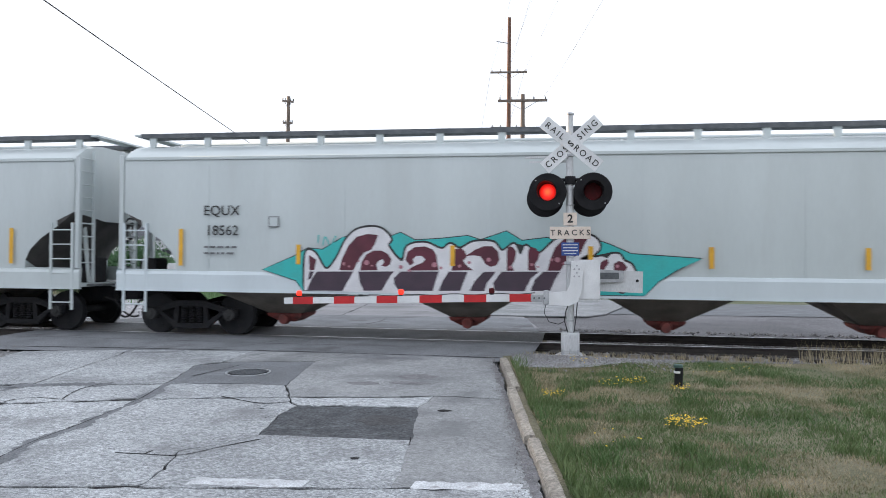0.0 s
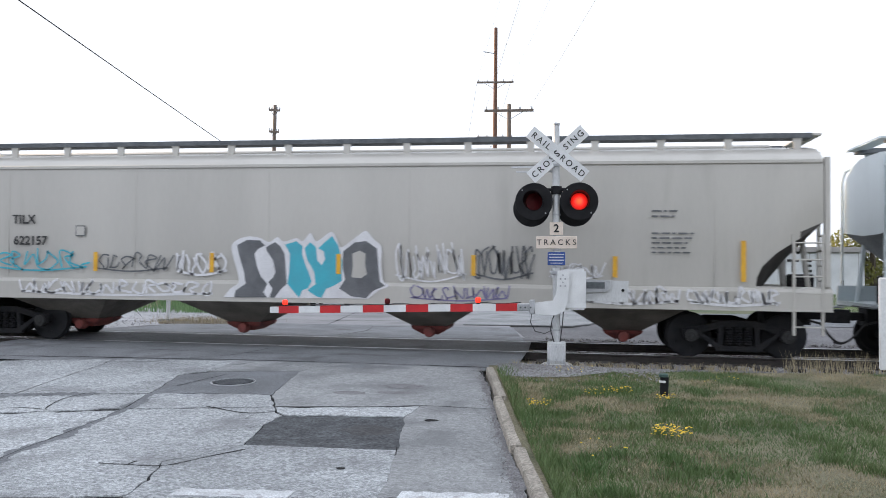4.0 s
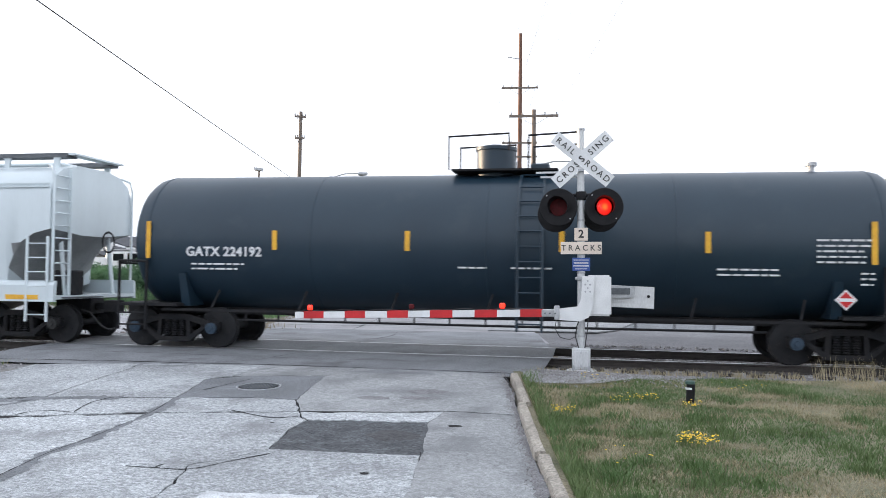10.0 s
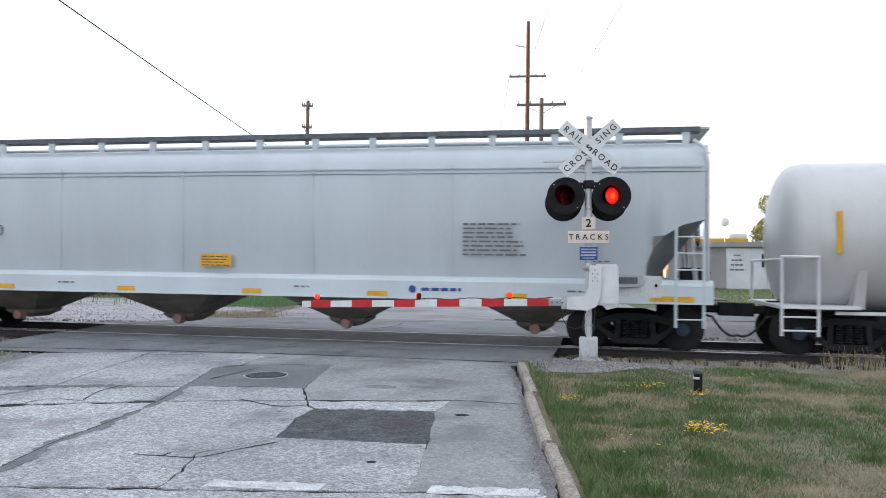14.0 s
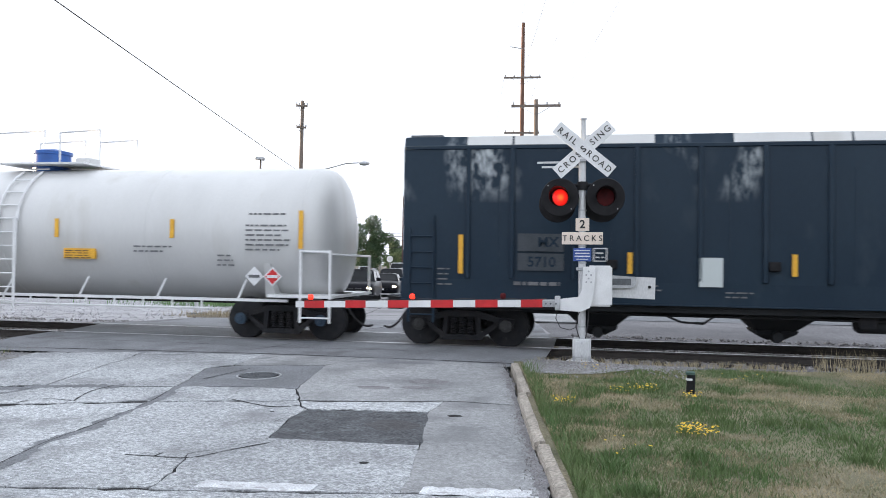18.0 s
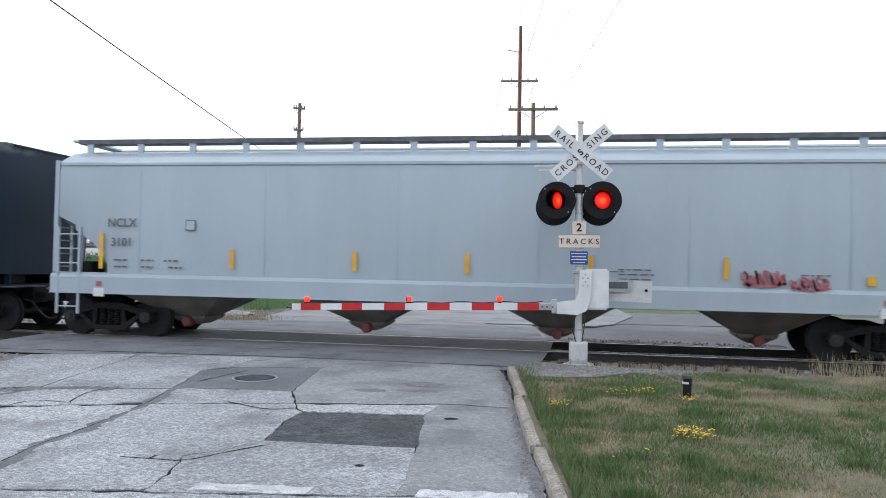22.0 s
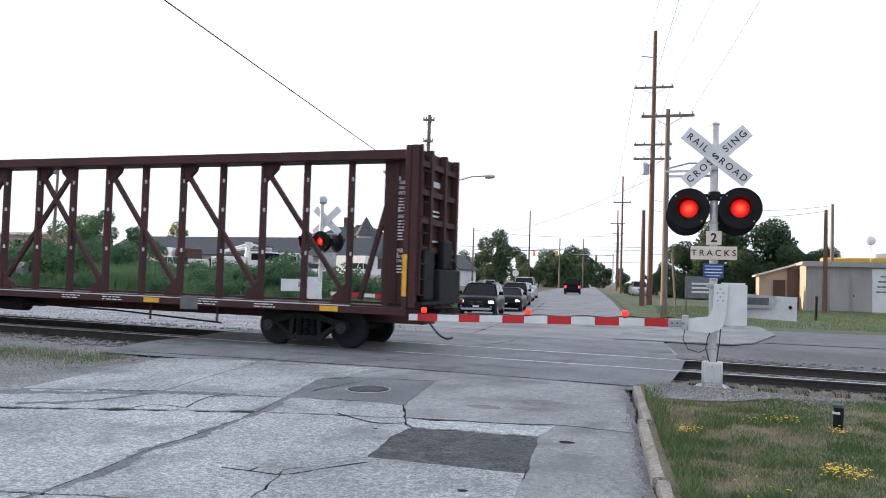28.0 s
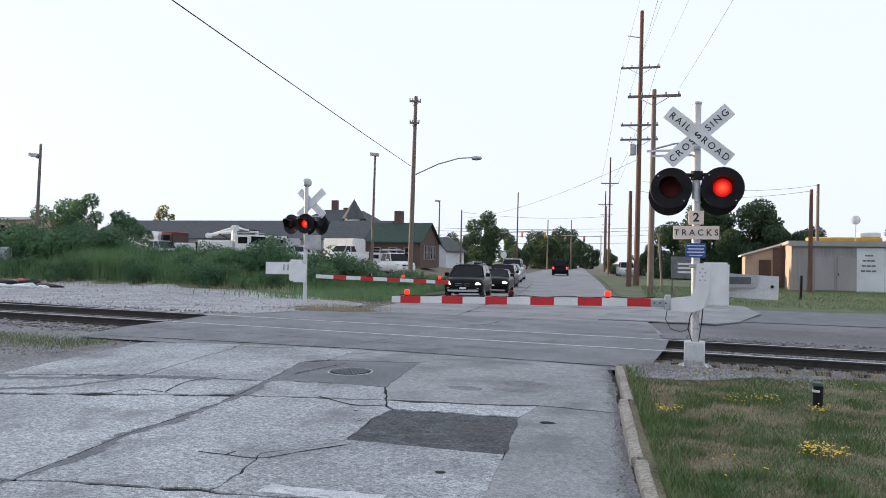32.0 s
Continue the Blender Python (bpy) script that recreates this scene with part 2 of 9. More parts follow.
def lit_lens(name, radius):
    """A glowing red lens, hottest in its heart."""
    m = mat(name, (0.5, 0.008, 0.006), (0.45, 0.008, 0.006), 12, 0.3)
    n, l = m.node_tree.nodes, m.node_tree.links
    b = n["Principled BSDF"]
    tc, far_, rng, ramp = n.new("ShaderNodeTexCoord"), n.new("ShaderNodeVectorMath"), n.new("ShaderNodeMapRange"), n.new("ShaderNodeValToRGB")
    far_.operation = "LENGTH"
    l.new(tc.outputs["Object"], far_.inputs[0])
    rng.inputs[2].default_value = radius
    l.new(far_.outputs["Value"], rng.inputs[0])
    l.new(rng.outputs[0], ramp.inputs[0])
    ramp.color_ramp.elements[0].position, ramp.color_ramp.elements[0].color = 0.12, (1.0, 0.10, 0.018, 1)
    ramp.color_ramp.elements[1].position, ramp.color_ramp.elements[1].color = 1.0, (0.10, 0.002, 0.002, 1)
    mid_ = ramp.color_ramp.elements.new(0.5)
    mid_.color = (0.66, 0.012, 0.007, 1)
    l.new(ramp.outputs[0], b.inputs["Emission Color"])
    b.inputs["Emission Strength"].default_value = 1.0
    return m


M["lens_on"] = lit_lens("lit_red_lens", 0.15)
M["lens_off"] = mat("unlit_red_lens", (0.09, 0.004, 0.007), (0.06, 0.003, 0.005), 12, 0.6, spec=0.25)
M["gate_lamp"] = mat("gate_lamp_red", (1.0, 0.022, 0.010), (1.0, 0.03, 0.012), 8, 0.3, emit=1.0)
M["blue_sign"] = mat("blue_sign", (0.018, 0.06, 0.25), (0.025, 0.075, 0.29), 6, 0.4, fine=0.15)
M["yellow"] = mat("reflective_yellow", (0.78, 0.43, 0.03), (0.66, 0.34, 0.025), 5, 0.45, fine=0.25)
M["wood_pole"] = mat("weathered_pole_wood", (0.21, 0.17, 0.145), (0.145, 0.12, 0.10), 3, 0.9, bump=0.6, bscale=40, stretch=(4, 4, 0.4))
M["wood_red"] = mat("creosoted_pole_wood", (0.165, 0.092, 0.066), (0.115, 0.064, 0.048), 3, 0.9, bump=0.6, bscale=40, stretch=(4, 4, 0.4))
M["cable"] = mat("cable_black", (0.03, 0.03, 0.032), None, 3, 0.7)
M["truck_steel"] = mat("grimy_truck_steel", (0.013, 0.014, 0.017), (0.022, 0.021, 0.022), 5, 0.8, bump=0.5, bscale=40, fine=0.5, spec=0.25)
M["wheel"] = mat("wheel_steel", (0.014, 0.015, 0.018), (0.022, 0.022, 0.024), 6, 0.7, 0.0, bump=0.3, spec=0.3)
M["bearing_blue"] = mat("bearing_cap_blue", (0.028, 0.055, 0.09), (0.02, 0.04, 0.065), 8, 0.7, bump=0.2)
M["bearing_dark"] = mat("bearing_cap_dark", (0.03, 0.03, 0.03), (0.02, 0.02, 0.02), 8, 0.7, bump=0.2)


def car_paint(name, c, dirt, rough=0.45):
    return mat(name, c, tuple(v * 0.9 for v in c), 0.9, rough, bump=0.06, bscale=30, stretch=(1.0, 1.0, 0.16), fine=0.045, spots=dirt, spot_scale=1.6, spot_at=0.6, spot_soft=0.2, coat=0.45)


M["hop_grey"] = car_paint("hopper_pale_grey", (0.53, 0.585, 0.59), (0.46, 0.50, 0.50))
M["hop_beige"] = car_paint("hopper_dusty_beige", (0.49, 0.472, 0.437), (0.38, 0.362, 0.33))
M["hop_white"] = car_paint("hopper_cool_white", (0.60, 0.67, 0.70), (0.53, 0.59, 0.615))
M["hop_silver"] = car_paint("hopper_silver_grey", (0.49, 0.54, 0.57), (0.42, 0.46, 0.485), 0.4)
M["hop_blue"] = car_paint("hopper_pale_blue", (0.385, 0.458, 0.515), (0.33, 0.395, 0.445))
M["hop_dark"] = mat("hopper_blue_black", (0.011, 0.024, 0.041), (0.015, 0.030, 0.048), 0.7, 0.5, bump=0.08, bscale=20, stretch=(1, 1, 0.6), fine=0.1, spots=(0.03, 0.046, 0.064), spot_scale=1.6, spot_at=0.60, spot_soft=0.25, spec=0.16, coat=0.08)
M["stencil"] = mat("faint_stencil_paint", (0.05, 0.06, 0.072), (0.035, 0.045, 0.055), 5, 0.7, fine=0.5)


def chalky(name, base):
    """The dark paint with pale chalking that runs down from under the eaves."""
    m = M[base].copy()
    m.name = name
    n, l = m.node_tree.nodes, m.node_tree.links
    b = n["Principled BSDF"]
    plain = b.inputs["Base Color"].links[0].from_socket
    tc, mp, sep = n.new("ShaderNodeTexCoord"), n.new("ShaderNodeMapping"), n.new("ShaderNodeSeparateXYZ")
    l.new(tc.outputs["Object"], mp.inputs["Vector"])
    l.new(tc.outputs["Object"], sep.inputs[0])
    mp.inputs["Scale"].default_value = (1.1, 0.2, 0.5)

    def span(src, lo, hi):
        r = n.new("ShaderNodeMapRange")
        r.inputs[1].default_value, r.inputs[2].default_value = lo, hi
        l.new(src, r.inputs[0])
        return r.outputs[0]

    def times(a, c):
        q = n.new("ShaderNodeMath")
        q.operation = "MULTIPLY"
        l.new(a, q.inputs[0])
        l.new(c, q.inputs[1])
        return q.outputs[0]

    def grain(scale, detail, lo, hi):
        t = n.new("ShaderNodeTexNoise")
        t.inputs["Scale"].default_value, t.inputs["Detail"].default_value = scale, detail
        l.new(mp.outputs[0], t.inputs["Vector"])
        return span(t.outputs[0], lo, hi)

    where = times(span(sep.outputs["Z"], 2.85, 3.5), grain(0.9, 1.0, 0.55, 0.70))
    where = times(where, grain(8.0, 9.0, 0.42, 0.66))
    mx = n.new("ShaderNodeMix")
    mx.data_type = "RGBA"
    l.new(where, mx.inputs[0])
    l.new(plain, mx.inputs[6])
    mx.inputs[7].default_value = (0.42, 0.46, 0.48, 1)
    l.new(mx.outputs[2], b.inputs["Base Color"])
    return m


M["hop_dark_worn"] = chalky("hopper_blue_black_chalked", "hop_dark")
M["tank_black"] = mat("tank_black", (0.009, 0.025, 0.042), (0.012, 0.030, 0.048), 0.8, 0.42, bump=0.04, bscale=30, fine=0.08, spots=(0.022, 0.038, 0.054), spot_scale=1.5, spot_at=0.58, spot_soft=0.2, spec=0.45)
M["tank_white"] = car_paint("tank_white", (0.58, 0.585, 0.58), (0.47, 0.465, 0.44))
M["chute"] = mat("dusty_chute_steel", (0.24, 0.22, 0.19), (0.15, 0.135, 0.115), 2.0, 0.85, bump=0.3, fine=0.4)
# the two slope tones are darkened: shade under the car ends is in the colour
M["slope_grey"] = mat("shaded_grey_slope_sheet", (0.27, 0.28, 0.285), (0.20, 0.208, 0.212), 2.0, 0.8, bump=0.2, fine=0.35)
M["slope_dark"] = mat("shaded_slope_sheet", (0.085, 0.08, 0.075), (0.05, 0.047, 0.045), 2.0, 0.85, bump=0.3, fine=0.4)
M["chute_dark"] = mat("dark_chute_steel", (0.010, 0.013, 0.017), (0.018, 0.020, 0.023), 2.0, 0.8, bump=0.3)
M["gate_red"] = mat("faded_red_outlet", (0.27, 0.065, 0.055), (0.15, 0.05, 0.045), 6, 0.7)
M["gate_pink"] = mat("dusty_pink_outlet", (0.45, 0.22, 0.19), (0.32, 0.2, 0.17), 6, 0.8)
M["beam_red"] = mat("oxide_brown_steel", (0.072, 0.028, 0.029), (0.050, 0.022, 0.022), 2.2, 0.7, bump=0.25, stretch=(1, 1, 0.3), fine=0.35, spots=(0.035, 0.022, 0.021), spot_scale=2.5, spot_at=0.6, spot_soft=0.15, spec=0.3)
M["deck"] = mat("grey_deck_boards", (0.27, 0.26, 0.25), (0.19, 0.18, 0.17), 4, 0.9, bump=0.4)
M["walkway"] = mat("galvanised_walkway", (0.09, 0.10, 0.11), (0.14, 0.15, 0.16), 6, 0.6, 0.3)
M["teal"] = mat("teal_spray_paint", (0.03, 0.46, 0.44), (0.04, 0.40, 0.38), 3, 0.5, fine=0.2)
M["maroon"] = mat("maroon_spray_paint", (0.115, 0.018, 0.035), (0.075, 0.012, 0.025), 3, 0.5, fine=0.2)
M["plum"] = mat("plum_spray_paint", (0.06, 0.035, 0.055), (0.045, 0.03, 0.045), 3, 0.5, fine=0.2)
M["spray_white"] = mat("white_spray_paint", (0.72, 0.72, 0.74), (0.62, 0.62, 0.64), 3, 0.5, fine=0.2)
M["spray_grey"] = mat("dark_grey_spray_paint", (0.10, 0.105, 0.115), (0.14, 0.145, 0.155), 3, 0.5, fine=0.25)
M["spray_cyan"] = mat("cyan_spray_paint", (0.05, 0.42, 0.52), (0.06, 0.36, 0.46), 3, 0.5, fine=0.2)
M["spray_red"] = mat("red_spray_paint", (0.42, 0.10, 0.12), (0.36, 0.12, 0.14), 5, 0.6, fine=0.3)
M["paint_pink"] = mat("pink_spray_paint", (0.45, 0.20, 0.24), (0.38, 0.16, 0.20), 5, 0.6, fine=0.3)
M["spray_purple"] = mat("purple_spray_paint", (0.20, 0.18, 0.32), (0.24, 0.22, 0.36), 5, 0.6, fine=0.3)
M["blue_dome"] = mat("blue_dome_paint", (0.02, 0.10, 0.36), (0.02, 0.08, 0.28), 4, 0.45, fine=0.2)
M["leaf"] = mat("leaf_green", (0.10, 0.205, 0.095), (0.15, 0.265, 0.125), 1.2, 0.6, fine=0.3, thin=0.45)
M["leaf_mid"] = mat("leaf_mid_green", (0.062, 0.135, 0.068), (0.095, 0.18, 0.085), 1.1, 0.6, fine=0.3, thin=0.4)
M["leaf_dark"] = mat("leaf_dark_green", (0.042, 0.082, 0.040), (0.066, 0.11, 0.048), 1.0, 0.6, fine=0.3, thin=0.3)
# gold leaf tone: the evening sun on these crowns is put into the colour
M["leaf_gold"] = mat("leaf_sunlit_gold", (0.17, 0.18, 0.05), (0.22, 0.21, 0.065), 1.2, 0.6, fine=0.3, thin=0.5)
M["grass"] = mat("grass_blade", (0.075, 0.142, 0.042), (0.122, 0.17, 0.062), 0.8, 0.7, fine=0.2)
M["grass_pale"] = mat("faded_grass_blade", (0.16, 0.18, 0.092), (0.215, 0.20, 0.115), 1.1, 0.75, fine=0.2)
M["grass_dry"] = mat("dry_grass_blade", (0.40, 0.34, 0.22), (0.29, 0.245, 0.155), 1.5, 0.8, fine=0.2)
M["reed"] = mat("tall_weed_blade", (0.115, 0.215, 0.09), (0.17, 0.27, 0.12), 1.0, 0.7, fine=0.2, thin=0.35)
M["flower"] = mat("yellow_petals", (0.80, 0.56, 0.02), (0.70, 0.46, 0.02), 8, 0.6)
M["bark"] = mat("bark", (0.10, 0.08, 0.06), (0.06, 0.05, 0.04), 5, 0.9, bump=0.8)
M["brick"] = mat("red_brick", (0.12, 0.075, 0.066), (0.092, 0.06, 0.053), 6, 0.85, bump=0.5, bscale=20)
M["shingle"] = mat("grey_shingle", (0.075, 0.078, 0.088), (0.055, 0.058, 0.066), 2, 0.85, bump=0.6, bscale=14)
M["shingle_green"] = mat("green_shingle", (0.035, 0.065, 0.05), (0.028, 0.05, 0.04), 2, 0.85, bump=0.6, bscale=14)
M["siding"] = mat("grey_metal_siding", (0.34, 0.325, 0.32), (0.27, 0.26, 0.26), 0.8, 0.7, fine=0.2, stretch=(1, 1, 0.3))
M["siding_tan"] = mat("tan_plaster", (0.40, 0.31, 0.25), (0.33, 0.26, 0.21), 0.8, 0.8, fine=0.25)
M["white_wall"] = mat("white_painted_wall", (0.66, 0.68, 0.70), (0.56, 0.58, 0.60), 0.9, 0.7, fine=0.2)
M["dark_door"] = mat("dark_brown_door", (0.06, 0.03, 0.025), (0.05, 0.028, 0.024), 3, 0.6)
M["glass"] = mat("tinted_glass", (0.010, 0.012, 0.014), (0.014, 0.016, 0.018), 2, 0.08, fine=0.05, spec=0.12)
M["car_navy"] = mat("dark_navy_paint", (0.006, 0.006, 0.010), (0.005, 0.005, 0.008), 2, 0.3, 0.0, coat=0.03, fine=0.05, spec=0.10)
M["car_black"] = mat("black_car_paint", (0.005, 0.006, 0.009), (0.006, 0.007, 0.010), 2, 0.3, 0.0, coat=0.03, fine=0.05, spec=0.10)
M["car_silver"] = mat("silver_car_paint", (0.50, 0.52, 0.54), (0.45, 0.47, 0.49), 2, 0.3, 0.4, coat=0.6, fine=0.05)
M["car_white"] = mat("white_truck_paint", (0.70, 0.71, 0.72), (0.62, 0.63, 0.64), 2, 0.4, coat=0.3, fine=0.08)
M["car_red"] = mat("red_truck_paint", (0.35, 0.03, 0.03), (0.28, 0.025, 0.025), 2, 0.4, coat=0.3, fine=0.08)
M["tyre"] = mat("tyre_rubber", (0.02, 0.02, 0.021), (0.03, 0.03, 0.03), 5, 0.9)
M["chrome"] = mat("chrome_trim", (0.6, 0.6, 0.62), (0.5, 0.5, 0.52), 5, 0.2, 1.0)
M["headlight"] = mat("lit_headlamp", (1.0, 0.80, 0.50), (1.0, 0.84, 0.6), 5, 0.3, emit=7.0)
M["tail"] = mat("lit_tail_lamp", (0.9, 0.05, 0.03), (0.8, 0.04, 0.03), 5, 0.3, emit=1.6)
M["machine_yellow"] = mat("machine_yellow", (0.62, 0.36, 0.05), (0.5, 0.3, 0.05), 3, 0.6)
M["green_cap"] = mat("faded_green_cap", (0.05, 0.10, 0.085), (0.04, 0.08, 0.07), 5, 0.6)


# ---- mesh helpers ----
def thing(name, m, label, category, group="", kind=""):
    ob = new(name)
    ob.empty_display_size = 0.2
    ob.matrix_basis = m
    return tagged(ob, label, category, group, kind)


def part(name, bm, material, parent=None, label="", m=None, smooth=40):
    """One mesh object of a bmesh, under a thing or a part."""
    me = bpy.data.meshes.new(name)
    bmesh.ops.recalc_face_normals(bm, faces=bm.faces)
    bm.to_mesh(me)
    bm.free()
    if smooth:
        me.polygons.foreach_set("use_smooth", [True] * len(me.polygons))
        me.set_sharp_from_angle(angle=radians(smooth))
    me.materials.append(M[material])
    ob = new(name, me)
    ob.parent = parent
    if m is not None:
        ob.matrix_basis = m
    if label:
        ob["label"] = label
    return ob


def again(name, ob, parent, m):
    """A piece of its own on the mesh of another."""
    o = new(name, ob.data)
    o.parent = parent
    o.matrix_basis = m
    return o


def raw(name, verts, faces, material, parent=None, smooth=False):
    me = bpy.data.meshes.new(name)
    me.from_pydata(verts, [], faces)
    if smooth:
        me.polygons.foreach_set("use_smooth", [True] * len(me.polygons))
    me.materials.append(M[material])
    ob = new(name, me)
    ob.parent = parent
    return ob


def box(bm, x0, x1, y0, y1, z0, z1, bevel=0.0, seg=1):
    v = [bm.verts.new((x, y, z)) for x in (x0, x1) for y in (y0, y1) for z in (z0, z1)]
    fs = [bm.faces.new([v[i] for i in f]) for f in ((0, 1, 3, 2), (4, 6, 7, 5), (0, 4, 5, 1), (2, 3, 7, 6), (0, 2, 6, 4), (1, 5, 7, 3))]
    if bevel:
        bmesh.ops.bevel(bm, geom=list({e for f in fs for e in f.edges}), offset=bevel, segments=seg, affect="EDGES")
    return bm


def B(*a, **k):
    return box(bmesh.new(), *a, **k)


def bar(bm, p, q, r, r2=None, n=8, cap=True):
    """A round bar from p to q."""
    p, q = Vector(p), Vector(q)
    d = q - p
    turn = d.to_track_quat("Z", "Y").to_matrix()
    r2 = r if r2 is None else r2
    rings = []
    for c, rad in ((p, r), (q, r2)):
        rings.append([bm.verts.new(c + turn @ Vector((rad * math.cos(2 * math.pi * i / n), rad * math.sin(2 * math.pi * i / n), 0))) for i in range(n)])
    for i in range(n):
        bm.faces.new((rings[0][i], rings[0][(i + 1) % n], rings[1][(i + 1) % n], rings[1][i]))
    if cap:
        bm.faces.new(rings[0][::-1])
        bm.faces.new(rings[1])
    return bm


def bars(pts, r, n=8):
    """One round tube bent along pts."""
    bm = bmesh.new()
    pts = [Vector(p) for p in pts]
    rings, side = [], None
    for i, p in enumerate(pts):
        a = (p - pts[i - 1]).normalized() if i else (pts[1] - p).normalized()
        b = (pts[i + 1] - p).normalized() if i + 1 < len(pts) else a
        d = (a + b).normalized() if (a + b).length > 0.1 else b
        if side is None:
            side = d.orthogonal().normalized()
        side = (side - d * side.dot(d)).normalized()
        up = d.cross(side)
        k = r / max(0.5, d.dot(b))
        rings.append([bm.verts.new(p + (side * math.cos(2 * math.pi * j / n) + up * math.sin(2 * math.pi * j / n)) * k) for j in range(n)])
    for u, w in zip(rings, rings[1:]):
        for j in range(n):
            bm.faces.new((u[j], u[(j + 1) % n], w[(j + 1) % n], w[j]))
    bm.faces.new(rings[0][::-1])
    bm.faces.new(rings[-1])
    return bm


def lathe(profile, n=24, axis="z", cap=True):
    """Turns a profile of (radius, height) about an axis."""
    bm = bmesh.new()
    rings = []
    for r, h in profile:
        ring = []
        for i in range(n):
            a = 2 * math.pi * i / n
            c, s = r * math.cos(a), r * math.sin(a)
            ring.append(bm.verts.new({"z": (c, s, h), "y": (c, h, s), "x": (h, c, s)}[axis]))
        rings.append(ring)
    for a, b in zip(rings, rings[1:]):
        for i in range(n):
            bm.faces.new((a[i], a[(i + 1) % n], b[(i + 1) % n], b[i]))
    for ring, (r, h) in ((rings[0], profile[0]), (rings[-1], profile[-1])):
        if r > 1e-4 and cap and profile[0] != profile[-1]:
            bm.faces.new(ring)
    bmesh.ops.remove_doubles(bm, verts=bm.verts, dist=1e-5)
    return bm


def plate(bm, pts, depth, plane="xz", at=0.0):
    """A flat outline given a thickness. xz: pts are (x, z), from y = at to at + depth; xy: (x, y), from z = at; yz: (y, z), from x = at."""
    put = {"xz": lambda a, b, d: (a, at + d, b), "xy": lambda a, b, d: (a, b, at + d), "yz": lambda a, b, d: (at + d, a, b)}[plane]
    lo = [bm.verts.new(put(a, b, 0)) for a, b in pts]
    hi = [bm.verts.new(put(a, b, depth)) for a, b in pts]
    n = len(pts)
    bm.faces.new(lo[::-1])
    bm.faces.new(hi)
    for i in range(n):
        bm.faces.new((lo[i], lo[(i + 1) % n], hi[(i + 1) % n], hi[i]))
    return bm


def P(pts, depth, plane="xz", at=0.0):
    return plate(bmesh.new(), pts, depth, plane, at)


def loft(sections, close=True):
    """A skin over sections of equally many points."""
    bm = bmesh.new()
    rows = [[bm.verts.new(p) for p in s] for s in sections]
    for a, b in zip(rows, rows[1:]):
        n = len(a)
        for i in range(n if close else n - 1):
            bm.faces.new((a[i], a[(i + 1) % n], b[(i + 1) % n], b[i]))
    bm.faces.new(rows[0][::-1])
    bm.faces.new(rows[-1])
    return bm


def words(text, size, material, parent, m, name="lettering", align="CENTER", squeeze=1.0, bold=0.0, space=1.0):
    c = bpy.data.curves.new(name, "FONT")
    c.body, c.size, c.align_x, c.align_y, c.extrude, c.offset, c.space_character = text, size, align, "CENTER", 0.002, bold, space
    c.resolution_u = 3
    c.materials.append(M[material])
    ob = new(name, c)
    ob.parent = parent
    ob.matrix_basis = m @ Matrix.Diagonal((squeeze, 1, 1, 1))
    return ob


FACE = pose(0, 0, 0, 90, 0, 0)      # lays lettering upright, to be read from -y


def grade(x):
    """The line climbs a little to the left."""
    return -0.21 * math.tanh((x + 4) / 27)


def tilt(x):
    return math.degrees(0.21 / 27 / math.cosh((x + 4) / 27) ** 2)


def ground_z(x, y):
    """The lie of the land: a slight rise to the track, a bank and a raised lot on the far left."""
    z = -0.2 + 0.2 * min(max((y - 7) / 6.5, 0), 1)
    z += grade(x) * min(max((y - 11.5) / 2, 0), 1) * min(max((24 - y) / 5, 0), 1)
    if y > 30:
        left = min(max((-x - 17 - 0.22 * (y - 30)) / 7, 0), 1)
        z += 1.25 * left * left * (3 - 2 * left) * min(max((y - 31) / 6, 0), 1)
    if 22 < y < 80 and x > -17 - 0.17 * (y - 26):
        z -= 0.22 * math.exp(-((y - 46) / 13) ** 2)
    return z


def ribbon(pts, w):
    """The outline of a brush stroke along pts."""
    left, right = [], []
    for i, p in enumerate(pts):
        a, b = pts[max(i - 1, 0)], pts[min(i + 1, len(pts) - 1)]
        d = Vector((b[0] - a[0], b[1] - a[1]))
        d = d.normalized() if d.length else Vector((1, 0))
        k = w[i] if isinstance(w, (list, tuple)) else w
        left.append((p[0] - d.y * k, p[1] + d.x * k))
        right.append((p[0] + d.y * k, p[1] - d.x * k))
    return left, right


def curve_pts(pts, n=6):
    """A smooth line through pts."""
    out = []
    for i in range(len(pts) - 1):
        p0, p1, p2, p3 = pts[max(i - 1, 0)], pts[i], pts[i + 1], pts[min(i + 2, len(pts) - 1)]
        for j in range(n):
            t = j / n
            out.append(tuple(0.5 * (2 * p1[k] + (p2[k] - p0[k]) * t + (2 * p0[k] - 5 * p1[k] + 4 * p2[k] - p3[k]) * t * t + (3 * p1[k] - p0[k] - 3 * p2[k] + p3[k]) * t ** 3) for k in range(2)))
    return out + [pts[-1]]


# ---- ground, road and track ----
def kerb_x(y):
    return -0.39 - 0.155 * (y - 6.05)


def road_left(y):
    return -9.6 - 0.12 * (y - 8.4)


def far_left(y):
    return -10.94 - 0.166 * (y - 26.1)


def far_right(y):
    return -5.37 - 0.166 * (y - 45.2)


